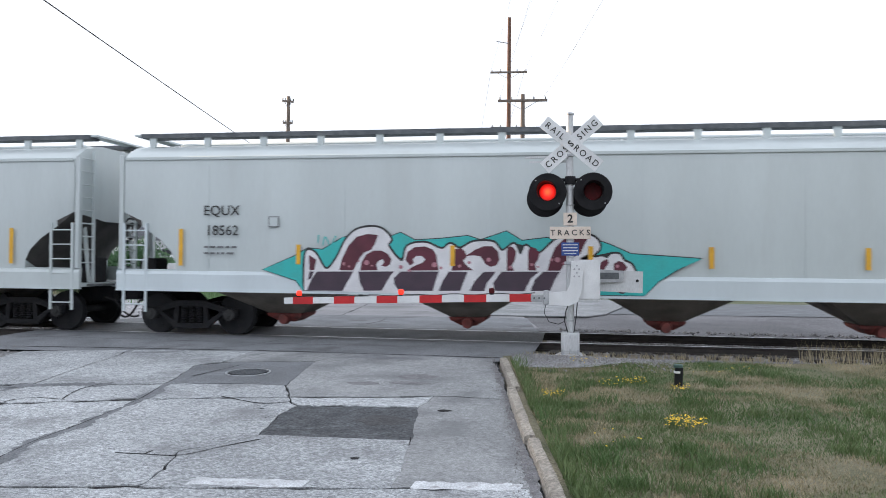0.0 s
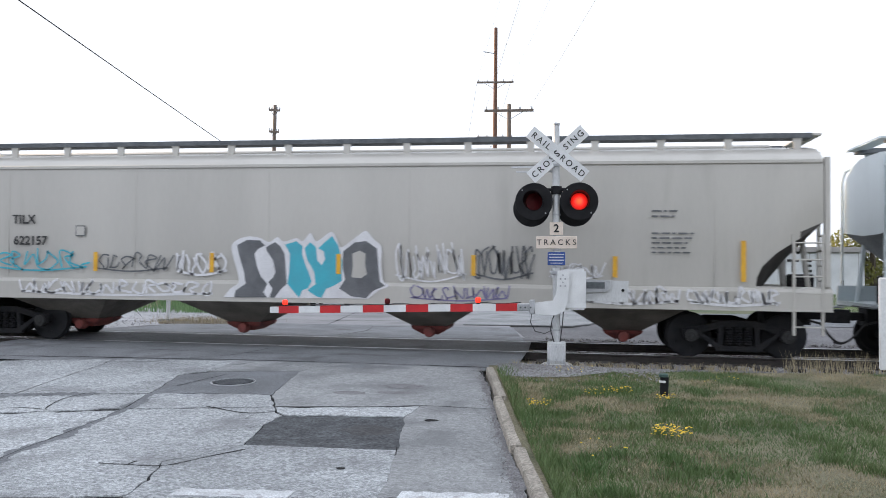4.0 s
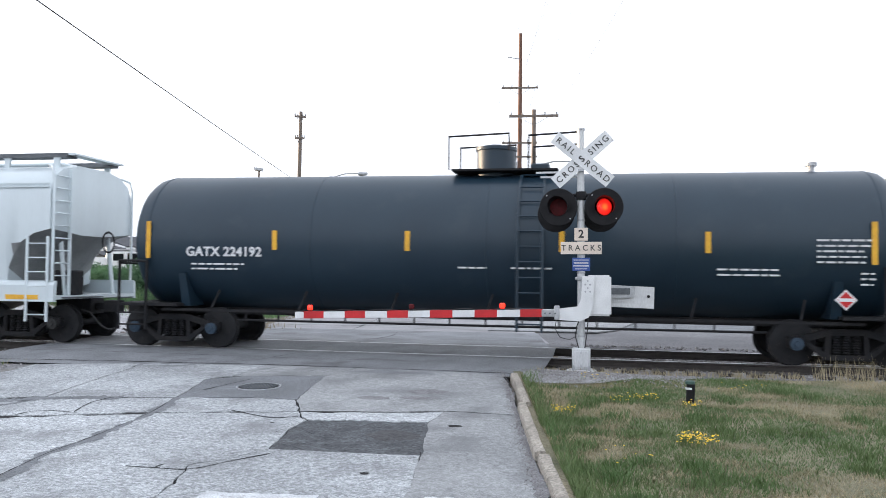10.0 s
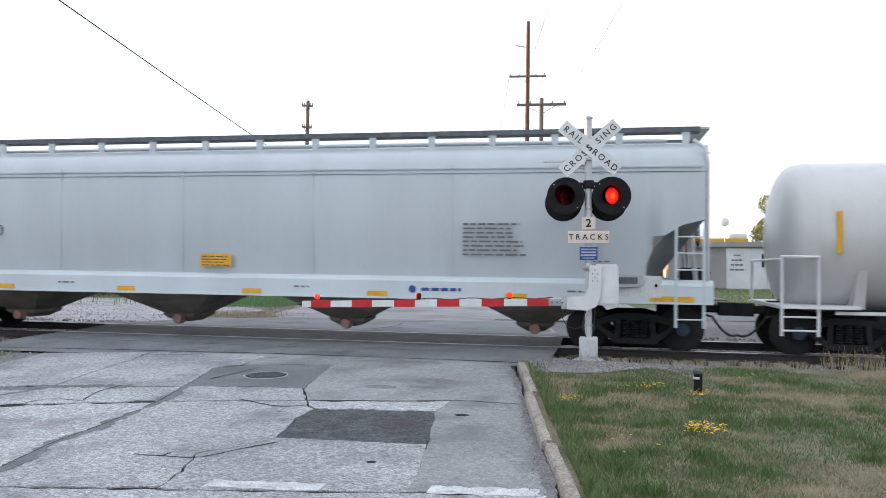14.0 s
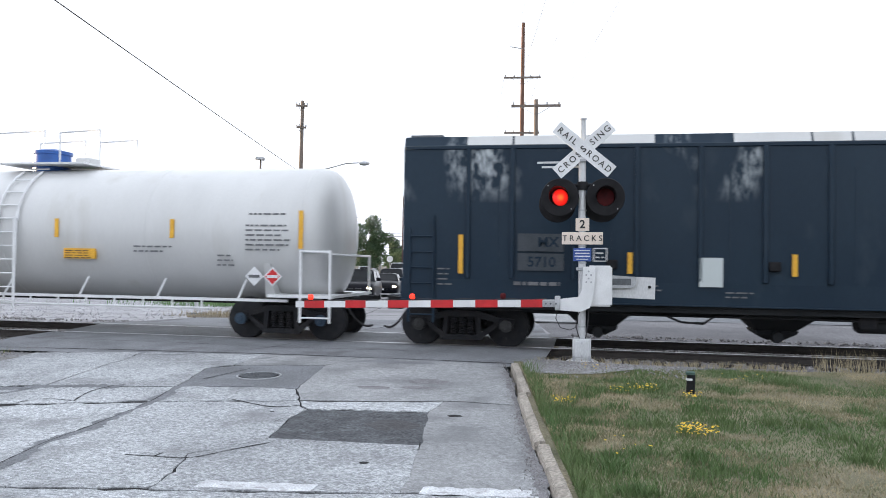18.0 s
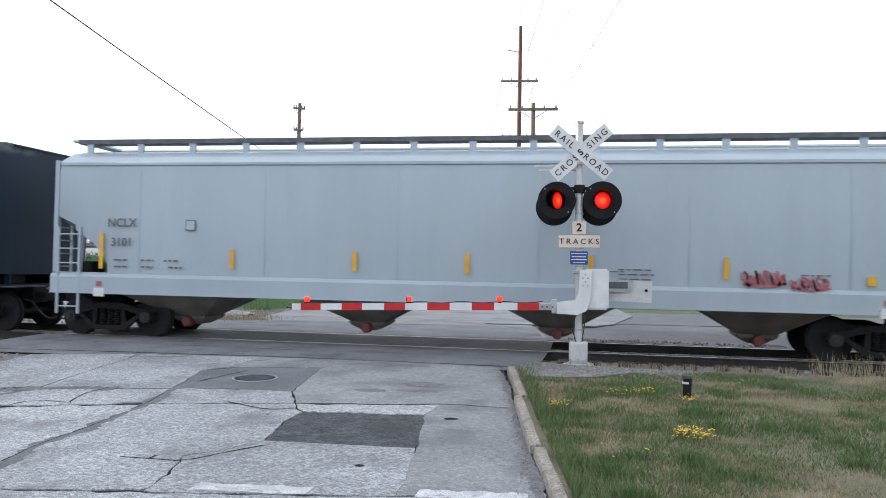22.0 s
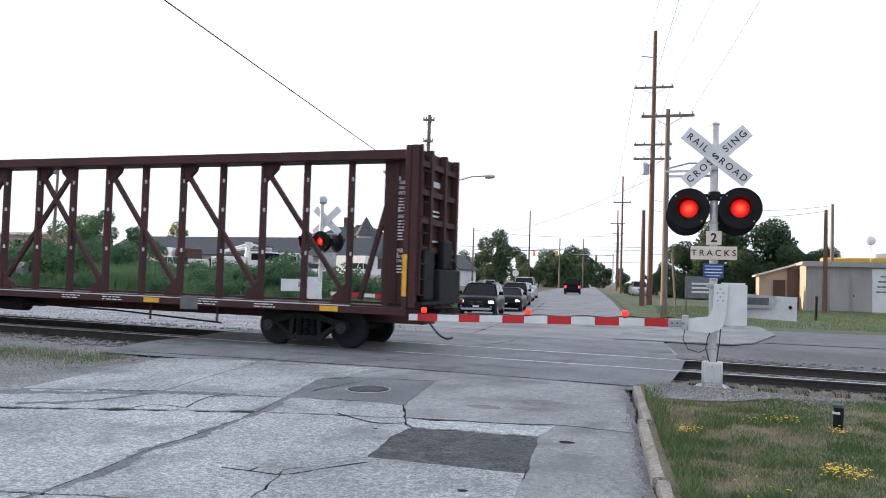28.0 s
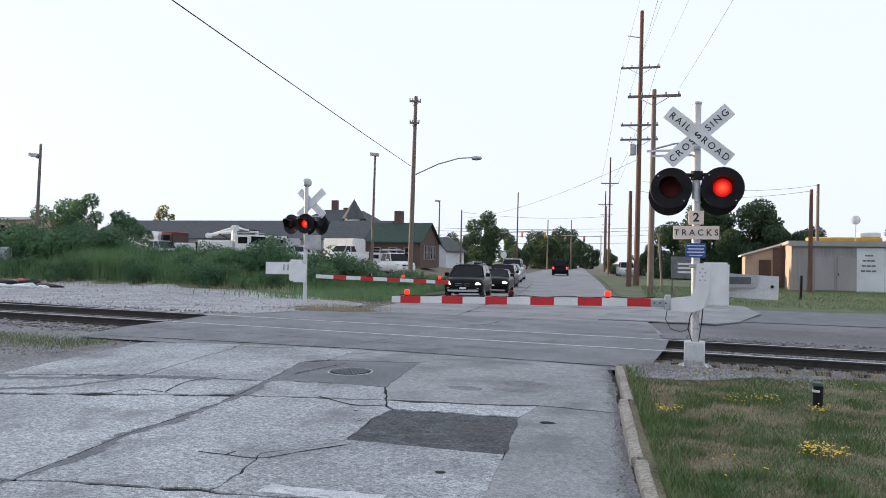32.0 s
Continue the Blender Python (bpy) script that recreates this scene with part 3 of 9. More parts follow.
def strip(name, ys, xl, xr, lift, material, label, nx=6, kind="structure", rough=0.0):
    """A sheet between two lines that follows the land."""
    verts, faces = [], []
    for y in ys:
        for i in range(nx + 1):
            x = xl(y) + (xr(y) - xl(y)) * i / nx
            verts.append((x, y, ground_z(x, y) + (lift(y) if callable(lift) else lift) + rough * noise.noise((x * 0.7, y * 0.7, 3.1))))
    w = nx + 1
    for j in range(len(ys) - 1):
        for i in range(nx):
            a = j * w + i
            faces.append((a, a + 1, a + 1 + w, a + w))
    return tagged(raw(name, verts, faces, material, smooth=True), label, name.replace("_", " "), kind=kind)


gx = [-1500, -900, -500, -300, -200, -140] + [-100 + 2.5 * i for i in range(61)] + [70, 100, 150, 220, 350, 600, 1000, 1500]
gy = [-120, -60, -30, -15] + [-8 + 1.5 * i for i in range(60)] + [85, 90, 100, 120, 150, 200, 300, 500, 900, 1600, 3000]
gv = [(x, y, ground_z(x, y) - 0.06 - (0.2 if 13.2 < y < 18.3 else 0)) for y in gy for x in gx]
gf = [(j * len(gx) + i, j * len(gx) + i + 1, (j + 1) * len(gx) + i + 1, (j + 1) * len(gx) + i) for j in range(len(gy) - 1) for i in range(len(gx) - 1)]
tagged(raw("ground", gv, gf, "soil", smooth=True), "dry bare soil of the open ground", "ground", kind="structure")

steps = lambda a, b, n: [a + (b - a) * i / n for i in range(n + 1)]
road = strip("road", steps(-12, 7, 30) + steps(7, 12.6, 10)[1:], lambda y: road_left(y), lambda y: kerb_x(y), 0.009, "filler", "old jointed concrete road with asphalt-filled cracks and patches")
strip("road_far", steps(18.6, 60, 30) + steps(64, 420, 40), far_left, far_right, 0.0, "road_grey", "pale worn road running on beyond the track")
strip("gravel_left", steps(18.0, 33, 12), lambda y: -120.0, lambda y: -11.6 if y < 26 else far_left(y) - 0.6 - (y - 26) * 0.9, -0.015, "gravel", "pale crushed-stone yard beside the track", nx=30, rough=0.05)
strip("bank_turf", steps(31.4, 52, 24), lambda y: -75.0, lambda y: far_left(y) - 0.35, -0.02, "turf", "rough green turf of the bank and verge", nx=60, rough=0.06)
strip("gravel_right", steps(18.0, 25.5, 8), lambda y: -2.6 + 0.25 * (y - 18), lambda y: 90.0, -0.02, "gravel_dark", "grey gravel between track and driveway", nx=24, rough=0.04)
strip("driveway", steps(24.3, 32.5, 8), lambda y: 0.9, lambda y: 90.0, -0.005, "asphalt", "grey asphalt driveway along the track", nx=20)
tagged(part("apron", P([(-3.0, 22.6), (0.2, 22.6), (0.8, 23.7), (1.6, 28.3), (1.2, 33.6), (-3.4, 33.6)], 0.03, "xy", -0.012), "concrete_smooth", smooth=0),
       "pale concrete apron joining driveway and road", "pavement", kind="structure")
strip("grass_far_right", steps(32.6, 110, 20), lambda y: far_right(y) + 0.4 if y > 34 else 1.4, lambda y: 90.0, -0.01, "turf", "mown half-dry grass before the metal building", nx=30, rough=0.06)
strip("lawn", steps(-12, 12.25, 40), lambda y: kerb_x(y) + 0.10, lambda y: 40.0, 0.06, "lawn", "patchy half-dry lawn", nx=40, rough=0.06)
strip("trackside_gravel", steps(11.7, 13.3, 6), lambda y: -0.86, lambda y: 60.0, 0.005, "gravel_dark", "grey gravel between the lawn and the ties", nx=60, rough=0.04)
strip("gravel_patch", steps(11.15, 12.4, 8), lambda y: kerb_x(y) + 0.24, lambda y: 0.2 + 1.5 * min(1.0, (y - 11.15) / 0.9), 0.085, "gravel_verge", "loose grey gravel at the foot of the signal mast", nx=12, rough=0.06)
strip("verge_left", steps(-10, 12.9, 20), lambda y: -60.0, lambda y: road_left(y) - 0.05, -0.02, "gravel_verge", "gravel and sparse grass verge", nx=30, rough=0.05)
strip("crossing", steps(12.0, 14.934, 4), lambda y: -11.6 - 0.1 * (y - 12), lambda y: -0.80 + 0.02 * (y - 12), 0.022, "crossing", "worn asphalt of the level crossing", nx=12)
strip("crossing", steps(15.04, 16.544, 3), lambda y: -11.8, lambda y: -0.72, lambda y: 0.022 + 0.06 * (y - 15.04) / 1.5, "crossing", "worn asphalt between the rails", nx=12)
strip("crossing", steps(16.65, 21.6, 8), lambda y: -12.2 + 0.25 * (y - 16.7), lambda y: -0.85 - 0.12 * (y - 16.7), lambda y: 0.025 + 0.055 * max(0, 1 - (y - 16.65) / 2), "crossing", "worn asphalt of the level crossing", nx=12)


# slabs of the near road: outlines by their joints and cracks
def ragged(poly, gap, amount=0.036, step=0.10):
    """Adds the same small jogs to a shared edge from both sides, then draws the outline in by the gap."""
    out = []
    n = len(poly)
    for i in range(n):
        a, b = poly[i], poly[(i + 1) % n]
        lo, hi = sorted((a, b))
        k = max(1, int(math.dist(a, b) / step))
        r = random.Random(hash((round(lo[0] * 100), round(lo[1] * 100), round(hi[0] * 100), round(hi[1] * 100))))
        jog = [r.uniform(-amount, amount) for _ in range(k + 1)]
        jog = [0.45 * v + 0.55 * (jog[max(q - 1, 0)] + jog[min(q + 1, k)]) / 2 for q, v in enumerate(jog)]
        d = (hi[0] - lo[0], hi[1] - lo[1])
        ln = math.hypot(*d) or 1
        nx_, ny_ = -d[1] / ln, d[0] / ln
        for j in range(k):
            f = j / k
            g = f if (a, b) == (lo, hi) else 1 - f
            idx = round(g * k)
            o = jog[idx] if 0 < idx < k else 0
            out.append((lo[0] + d[0] * g + nx_ * o, lo[1] + d[1] * g + ny_ * o))
    cx, cy = sum(p[0] for p in out) / len(out), sum(p[1] for p in out) / len(out)
    area = sum(out[i][0] * out[(i + 1) % len(out)][1] - out[(i + 1) % len(out)][0] * out[i][1] for i in range(len(out)))
    sgn = 1 if area > 0 else -1
    fin = []
    for i in range(len(out)):
        p, q, s = out[i - 1], out[i], out[(i + 1) % len(out)]
        tx, ty = s[0] - p[0], s[1] - p[1]
        ln = math.hypot(tx, ty) or 1
        wide = gap * (0.22 + 1.5 * abs(noise.noise((q[0] * 1.3, q[1] * 1.3, 4.0))) + 1.1 * max(0, noise.noise((q[0] * 5.3, q[1] * 5.3, 9.0)))) * (0.42 + 1.2 * (abs(tx) / ln) ** 1.5)
        fin.append((q[0] - sgn * ty / ln * wide, q[1] + sgn * tx / ln * wide))
    return fin


def slab(poly, gap, material, lift=0.022, name="slab", label=""):
    pts = ragged(poly, gap)
    bm = bmesh.new()
    bm.faces.new([bm.verts.new((x, y, 0)) for x, y in pts])
    bmesh.ops.bisect_plane(bm, geom=bm.verts[:] + bm.edges[:] + bm.faces[:], plane_co=(0, 7, 0), plane_no=(0, 1, 0))
    bmesh.ops.triangulate(bm, faces=bm.faces[:])
    rim = [ed for ed in bm.edges if ed.is_boundary]
    low = bmesh.ops.extrude_edge_only(bm, edges=rim)["geom"]
    low = {v for v in low if isinstance(v, bmesh.types.BMVert)}
    for v in bm.verts:
        v.co.z = ground_z(v.co.x, v.co.y) + (-0.04 if v in low else lift)
    return part(name, bm, material, road, label, smooth=0)


a1, a2, a3, b3 = (-8.08, 12.32), (-5.76, 12.52), (-4.06, 12.51), (-5.74, 9.3)
lm, b1, b2, s1, s2 = (-7.73, 9.79), (-7.6, 8.98), (-6.54, 9.12), (-5.80, 11.24), (-6.11, 10.9)
p1a, p1b, p1c, p1d = (-5.6, 11.31), (-4.31, 11.54), (-4.01, 9.47), (-5.03, 9.46)
c0, c1, c2, s3, c3, c4, c5, c6, c7 = (-9.3, 6.95), (-8.34, 7.27), (-6.32, 7.98), (-5.5, 8.25), (-4.22, 8.53), (-3.66, 8.64), (-2.41, 8.83), (-1.82, 9.0), (-0.86, 8.94)
s4, s5, s6 = (-5.4, 6.47), (-5.14, 5.03), (-5.05, 4.36)
q0, q1, q2, q3, q4, q5, q6, q7 = (-3.26, 6.69), (-3.42, 7.62), (-3.38, 8.17), (-2.91, 8.22), (-1.89, 8.29), (-1.78, 7.59), (-1.65, 6.73), (-2.42, 6.71)
cy, d1, d2, d3, d4 = (-3.52, 8.32), (-3.73, 5.88), (-3.44, 6.25), (-3.51, 5.24), (-3.46, 4.72)
e0, e1, e2, kf, kn = (-4.5, 4.51), (-2.37, 4.86), (-1.45, 5.03), (-1.41, 12.25), (-0.28, 5.2)
slab([(-10.0, 11.9), a1, lm, b1, (-9.6, 8.3)], 0.05, "concrete")
slab([a1, a2, s1, s2, b3, b2, b1, lm], 0.045, "concrete")
slab([s2, p1a, p1b, p1c, p1d, b3], 0.004, "asphalt", 0.018, "asphalt_patch", "smooth dark asphalt patch round a manhole")
slab([a2, a3, p1b, p1a, s1], 0.025, "concrete_smooth")
slab([a3, (-1.64, 12.36), kf, c7, c6, c5, c4, p1c, p1b], 0.026, "concrete_smooth")
slab([b3, p1d, p1c, c4, c3, s3], 0.035, "concrete")
slab([(-9.6, 8.3), b1, b2, b3, s3, c2, c1, c0], 0.055, "concrete")
slab([c0, c1, c2, s3, s4, s5, s6, (-8.9, 3.4)], 0.06, "concrete")
slab([s3, c3, c4, cy, q2, q1, q0, d2, d1, d3, d4, e0, s6, s5, s4], 0.04, "concrete")
slab([c4, c5, c6, q4, q3, q2, cy], 0.04, "concrete")
slab([q0, q1, q2, q3, q4, q5, q6, q7], 0.003, "asphalt_dark", 0.0145, "asphalt_patch", "rough sunken dark asphalt patch")
slab([q0, q7, q6, e2, e1, d4, d3, d1, d2], 0.006, "concrete")
slab([c6, c7, kn, e2, q6, q5, q4], 0.002, "concrete_smooth")
slab([(-8.9, 3.4), s6, e0, d4, e1, e2, kn, (1.15, -4.0), (-8.2, -4.0)], 0.03, "concrete")
for x0, y0, x1, y1 in ((-3.12, 4.93, -2.16, 5.0), (-1.3, 5.13, -0.42, 5.22)):
    n = 14
    up = [(x0 + (x1 - x0) * i / n, y0 + (y1 - y0) * i / n + 0.10 + random.uniform(-0.03, 0.03)) for i in range(n + 1)]
    dn = [(x0 + (x1 - x0) * i / n, y0 + (y1 - y0) * i / n - 0.11 + random.uniform(-0.02, 0.02)) for i in range(n + 1)]
    part("stop_line", P(dn + up[::-1], 0.004, "xy", -0.2 + 0.0225), "road_paint", road, "worn white stop line", smooth=0)

# potholes and dark tyre smears
for i, (x, y, a, b) in enumerate(((-1.55, 8.15, 0.09, 0.07), (-3.75, 7.95, 0.03, 0.025), (-2.35, 9.85, 0.30, 0.13), (-2.95, 9.75, 0.26, 0.14), (-2.3, 10.35, 0.34, 0.22), (-2.15, 7.6, 0.31, 0.27), (-2.0, 5.9, 0.05, 0.05))):
    r = random.Random(900 + i)
    deep = i in (0, 1, 6)
    pts = [(x + a * r.uniform(0.7, 1.15) * math.cos(q), y + b * r.uniform(0.7, 1.15) * math.sin(q)) for q in steps(0, 2 * math.pi, 18)[:-1]]
    lift = 0.0165 if 6.7 < y < 8.2 and -3.3 < x < -1.8 else 0.0245
    bm = bmesh.new()
    top = [bm.verts.new((px_, py_, ground_z(px_, py_) + lift)) for px_, py_ in pts]
    bm.faces.new(top)
    part("pothole" if deep else "tyre_smear", bm, "filler" if deep else "asphalt_stain" if lift < 0.02 else "smear", road, "small dark hole in the concrete" if deep else "dark oily smear on the concrete", smooth=0)


def tar_band(pts, half_w, material, label, lift=0.0245):
    """A strip of asphalt filling along a seam, ragged at its sides."""
    line = curve_pts(pts, 30)
    rim = lambda seed: [half_w * max(0.12, 0.62 + 1.0 * noise.noise((a * 1.1, b * 1.1, seed)) + 0.75 * noise.noise((a * 4.2, b * 4.2, seed + 3)) + 0.5 * noise.noise((a * 13, b * 13, seed + 7))) for a, b in line]
    left, right = ribbon(line, rim(8.0))[0], ribbon(line, rim(21.0))[1]
    bm = bmesh.new()
    v = [[bm.verts.new((a, b, ground_z(a, b) + lift)) for a, b in pair] for pair in zip(left, right)]
    for a, b in zip(v, v[1:]):
        bm.faces.new((a[0], b[0], b[1], a[1]))
    return part("tar_band", bm, material, road, label, smooth=0)


SEAM = [(-5.74, 9.3), (-5.5, 8.25), (-5.4, 6.9), (-5.32, 6.0), (-5.14, 5.03), (-5.05, 4.36), (-4.95, 3.2), (-4.85, 1.0)]
tar_band(SEAM, 0.105, "asphalt", "wide asphalt filling along a seam")
tar_band([(x - 0.03, y) for x, y in SEAM], 0.008, "filler", "open crack in the asphalt filling", 0.0265)
tar_band([(-10.0, 7.9), (-9.0, 8.2), (-8.3, 8.5), (-7.55, 8.88), (-7.0, 9.05), (-6.5, 9.12)], 0.17, "asphalt", "broad asphalt filling across the slabs")
tar_band([(-8.7, 7.45), (-8.1, 7.85), (-7.8, 8.3), (-7.65, 8.75)], 0.09, "asphalt", "broad asphalt filling across the slabs")

for pts in ([(-4.29, 5.72), (-4.01, 5.71), (-3.64, 5.73), (-3.4, 6.11), (-3.17, 6.49)], [(-4.56, 8.55), (-3.89, 8.23), (-3.54, 8.37)], [(-6.5, 8.08), (-6.69, 8.69), (-6.64, 9.14)], [(-7.16, 7.56), (-7.02, 8.08), (-6.45, 8.06)], [(-3.99, 5.72), (-3.98, 5.85)], [(-3.66, 8.64), (-2.95, 8.76), (-2.41, 8.83), (-1.82, 8.99), (-1.3, 8.95)], [(-5.66, 9.91), (-5.37, 11.0)]):
    tar_band(pts, 0.016, "filler", "open crack in the concrete", 0.0262)
for pts in ([(-3.52, 7.47), (-3.4, 7.75), (-3.06, 7.46)], [(-1.62, 6.5), (-1.68, 6.85)], [(-3.3, 7.3), (-2.9, 7.34), (-2.5, 7.3)], [(-3.1, 7.0), (-2.7, 7.02)]):
    tar_band(pts, 0.006, "filler", "crack in the patch", 0.0245)
tar_band([(kerb_x(y) - 0.05, y) for y in (11.5, 10.4, 9.3, 8.2, 7.0, 6.0, 5.0, 3.6)], 0.055, "smear", "dirt washed along the kerb", 0.0255)
tar_band([(-11.3, 12.28), (-9.0, 12.42), (-7.0, 12.50), (-5.0, 12.56), (-3.0, 12.50), (-1.3, 12.42)], 0.03, "filler", "open joint before the crossing", 0.027)
for pts, w in (([(-11.4, 13.45), (-8.5, 13.5), (-6.2, 13.42), (-3.0, 13.55)], 0.012), ([(-6.8, 12.6), (-6.1, 13.2), (-5.9, 14.2)], 0.010), ([(-10.6, 18.3), (-8.2, 18.2), (-5.6, 18.4), (-2.0, 18.3)], 0.03), ([(-9.6, 19.2), (-9.0, 20.4), (-8.9, 21.4)], 0.02), ([(-5.3, 17.2), (-5.0, 18.6), (-5.2, 20.2)], 0.02)):
    tar_band(pts, w, "filler", "crack in the crossing asphalt", 0.032 if pts[0][1] < 14 or pts[0][1] > 18 else 0.085)
for pts, w in (([(-10.6, 24.2), (-8.0, 24.0), (-5.0, 24.3), (-3.0, 24.1)], 0.05), ([(-11.2, 29.0), (-8.2, 28.7), (-3.6, 29.1)], 0.05), ([(-12.0, 34.5), (-8.6, 34.2), (-3.8, 34.6)], 0.06), ([(-13.0, 41.0), (-9.0, 40.7), (-4.9, 41.1)], 0.06), ([(-13.8, 49.0), (-9.5, 48.6), (-6.2, 49.1)], 0.07), ([(-7.0, 21.9), (-7.6, 26.0), (-8.4, 31.0), (-9.2, 36.0), (-10.5, 44.0), (-13.2, 60.0)], 0.035)):
    tar_band(pts, w, "filler", "tarred joint of the far road", 0.007)

# manhole cover in the patch
mh = thing("manhole_cover", pose(-4.96, 10.34, ground_z(0, 10.34) + 0.02, 1.7, 0, 0), "round ribbed iron manhole cover in an asphalt patch", "manhole cover")
part("rim", lathe([(0.34, 0.0), (0.34, 0.012), (0.318, 0.014), (0.318, 0.0)], 40, cap=False), "galv", mh)
part("lid", lathe([(0.0, 0.004), (0.295, 0.004), (0.295, -0.01)], 40), "filler", mh)
for i in range(-5, 6):
    w = math.sqrt(0.27 ** 2 - (i * 0.048) ** 2)
    part("rib", B(i * 0.048 - 0.011, i * 0.048 + 0.011, -w, w, 0.004, 0.018), "walkway", mh, smooth=0)

# kerb in cast lengths
for ya, yb, sink, aside in ((12.05, 9.35, 0.0, 0.03), (9.3, 6.75, 0.0, -0.03), (6.7, 4.1, -0.015, 0.0), (4.05, 1.0, 0.0, 0.01), (0.95, -3.0, 0.0, 0.0)):
    bm = bmesh.new()
    sec = [(0.0, -0.1), (0.018, 0.095), (0.03, 0.112), (0.118, 0.118), (0.128, 0.108), (0.134, -0.1)]
    n = 20
    rows = []
    for j in range(n + 1):
        y = ya + (yb - ya) * j / n
        low = 0.10 * max(0, (y - 11.2) / 1.1)
        rows.append([bm.verts.new((kerb_x(y) + aside + px_ + random.uniform(-0.004, 0.004), y, ground_z(0, y) + 0.0 + sink + pz * (1 - low * 3 if pz > 0 else 1) + random.uniform(-0.006, 0.004))) for px_, pz in sec])
    for r0, r1 in zip(rows, rows[1:]):
        for i in range(len(sec) - 1):
            bm.faces.new((r0[i], r0[i + 1], r1[i + 1], r1[i]))
    bm.faces.new(rows[0])
    bm.faces.new(rows[-1])
    tagged(part("kerb", bm, "kerb", smooth=50), "weathered tan concrete kerb length beside the lawn", "kerb", kind="structure")

# track
TRACK_Y, RAIL_Z = 15.78, 0.03
strip("ballast_bed", steps(13.25, 18.2, 6), lambda y: -250, lambda y: -11.75, -0.16, "ballast", "grey stone ballast of the track", nx=60, rough=0.03)
strip("ballast_bed", steps(13.25, 18.2, 6), lambda y: -0.7, lambda y: 250, -0.16, "ballast", "grey stone ballast of the track", nx=60, rough=0.03)
track = thing("railway_track", pose(0, 0, 0), "single railway track with rust-dark rails and polished heads", "railway track", kind="structure")
for y, z in ((14.97, RAIL_Z), (16.58, RAIL_Z + 0.06)):
    sec = [(-0.07, -0.17), (0.07, -0.17), (0.07, -0.155), (0.012, -0.13), (0.012, -0.05), (0.036, -0.035), (0.036, -0.006), (-0.036, -0.006), (-0.036, -0.035), (-0.012, -0.05), (-0.012, -0.13), (-0.07, -0.155)]
    along = [-260, -160, -110] + steps(-80, 72, 38) + [100, 160, 260]
    rail = part("rail", loft([[(x, y + a, z + b + grade(x)) for a, b in sec] for x in along]), "rail_side", track, smooth=0)
    head = [(-0.036, -0.010), (0.036, -0.010), (0.036, -0.004), (0.031, 0.0), (-0.031, 0.0), (-0.036, -0.004)]
    part("rail_head", loft([[(x, y + a, z + b + grade(x)) for a, b in head] for x in along]), "rail_top", rail, "polished running surface", smooth=0)
tie = None
for i in range(100):
    x = -36 + 0.56 * i + random.uniform(-0.04, 0.04)
    if -11.9 < x < -0.6:
        continue
    m = pose(x, TRACK_Y, -0.20 + grade(x), 0, 0, random.uniform(-1, 1))
    if tie is None:
        tie = part("tie", B(-0.115, 0.115, -2.1, 1.3, -0.12, 0.05, bevel=0.012), "tie", track, "weathered timber tie", m=m, smooth=0)
    else:
        again("tie", tie, track, m)


tie_rng = random.Random(58)
r_ = lambda a: a * tie_rng.uniform(0.6, 1.1)


def scatter_stones(name, n, area, size, material, label, seed):
    """Many small broken stones as one mesh."""
    r = random.Random(seed)
    verts, faces = [], []
    for _ in range(n):
        x, y, z = area(r)
        s = r.uniform(*size)
        k = len(verts)
        a = r.uniform(0, 6.28)
        for dx, dy, dz in ((1, 0, 0), (0, 1, 0), (-1, 0, 0), (0, -1, 0), (0, 0, 0.8), (0, 0, -0.5)):
            j = r.uniform(0.65, 1.2) * s
            verts.append((x + (dx * math.cos(a) - dy * math.sin(a)) * j, y + (dx * math.sin(a) + dy * math.cos(a)) * j, z + dz * j))
        faces += [(k, k + 1, k + 4), (k + 1, k + 2, k + 4), (k + 2, k + 3, k + 4), (k + 3, k, k + 4), (k + 1, k, k + 5), (k + 2, k + 1, k + 5), (k + 3, k + 2, k + 5), (k, k + 3, k + 5)]
    return tagged(raw(name, verts, faces, material), label, "stones", kind="stuff")


def bed(r):
    x = r.choice((r.uniform(-32, -11.9), r.uniform(-0.6, 14)))
    y = r.uniform(12.7, 18.6)
    return x, y, ground_z(x, y) - (0.15 if 13.3 < y < 18.1 else 0.0)


for i in range(34):                             # rotten tie ends showing at the ballast edge
    x = -0.4 + 0.53 * i
    part("tie_end", B(x - r_(0.1), x + r_(0.16), 12.92, 13.32 + r_(0.1), -0.12 + grade(x) * 0.7, 0.035 + r_(0.012) + grade(x) * 0.7), "rail_side", track, "rotten end of a timber tie", smooth=0)


def gutter(r):
    y = r.uniform(3.5, 12.6)
    x = kerb_x(y) - abs(r.gauss(0, 0.13)) * (0.4 + 1.2 * abs(noise.noise((y * 0.9, 0, 0)))) - 0.03
    return x, y, ground_z(x, y) + 0.028


scatter_stones("ballast_stones", 9000, bed, (0.025, 0.06), "ballast", "loose broken ballast stones beside the rails", 3)
scatter_stones("gutter_gravel", 1300, gutter, (0.004, 0.011), "ballast", "loose gravel washed along the kerb", 4)
scatter_stones("mast_stones", 900, lambda r: (lambda x, y: (x, y, ground_z(x, y) + 0.09 + 0.06 * noise.noise((x * 0.7, y * 0.7, 3.1))))(r.uniform(-0.95, 1.5), 12.35 - abs(r.gauss(0, 0.6))), (0.008, 0.026), "ballast", "loose stones at the foot of the signal mast", 8)
scatter_stones("verge_stones", 2600, lambda r: (r.uniform(-22, -10.2), r.uniform(9.5, 13.3), -0.04), (0.012, 0.035), "ballast", "loose stones on the gravel verge", 5)
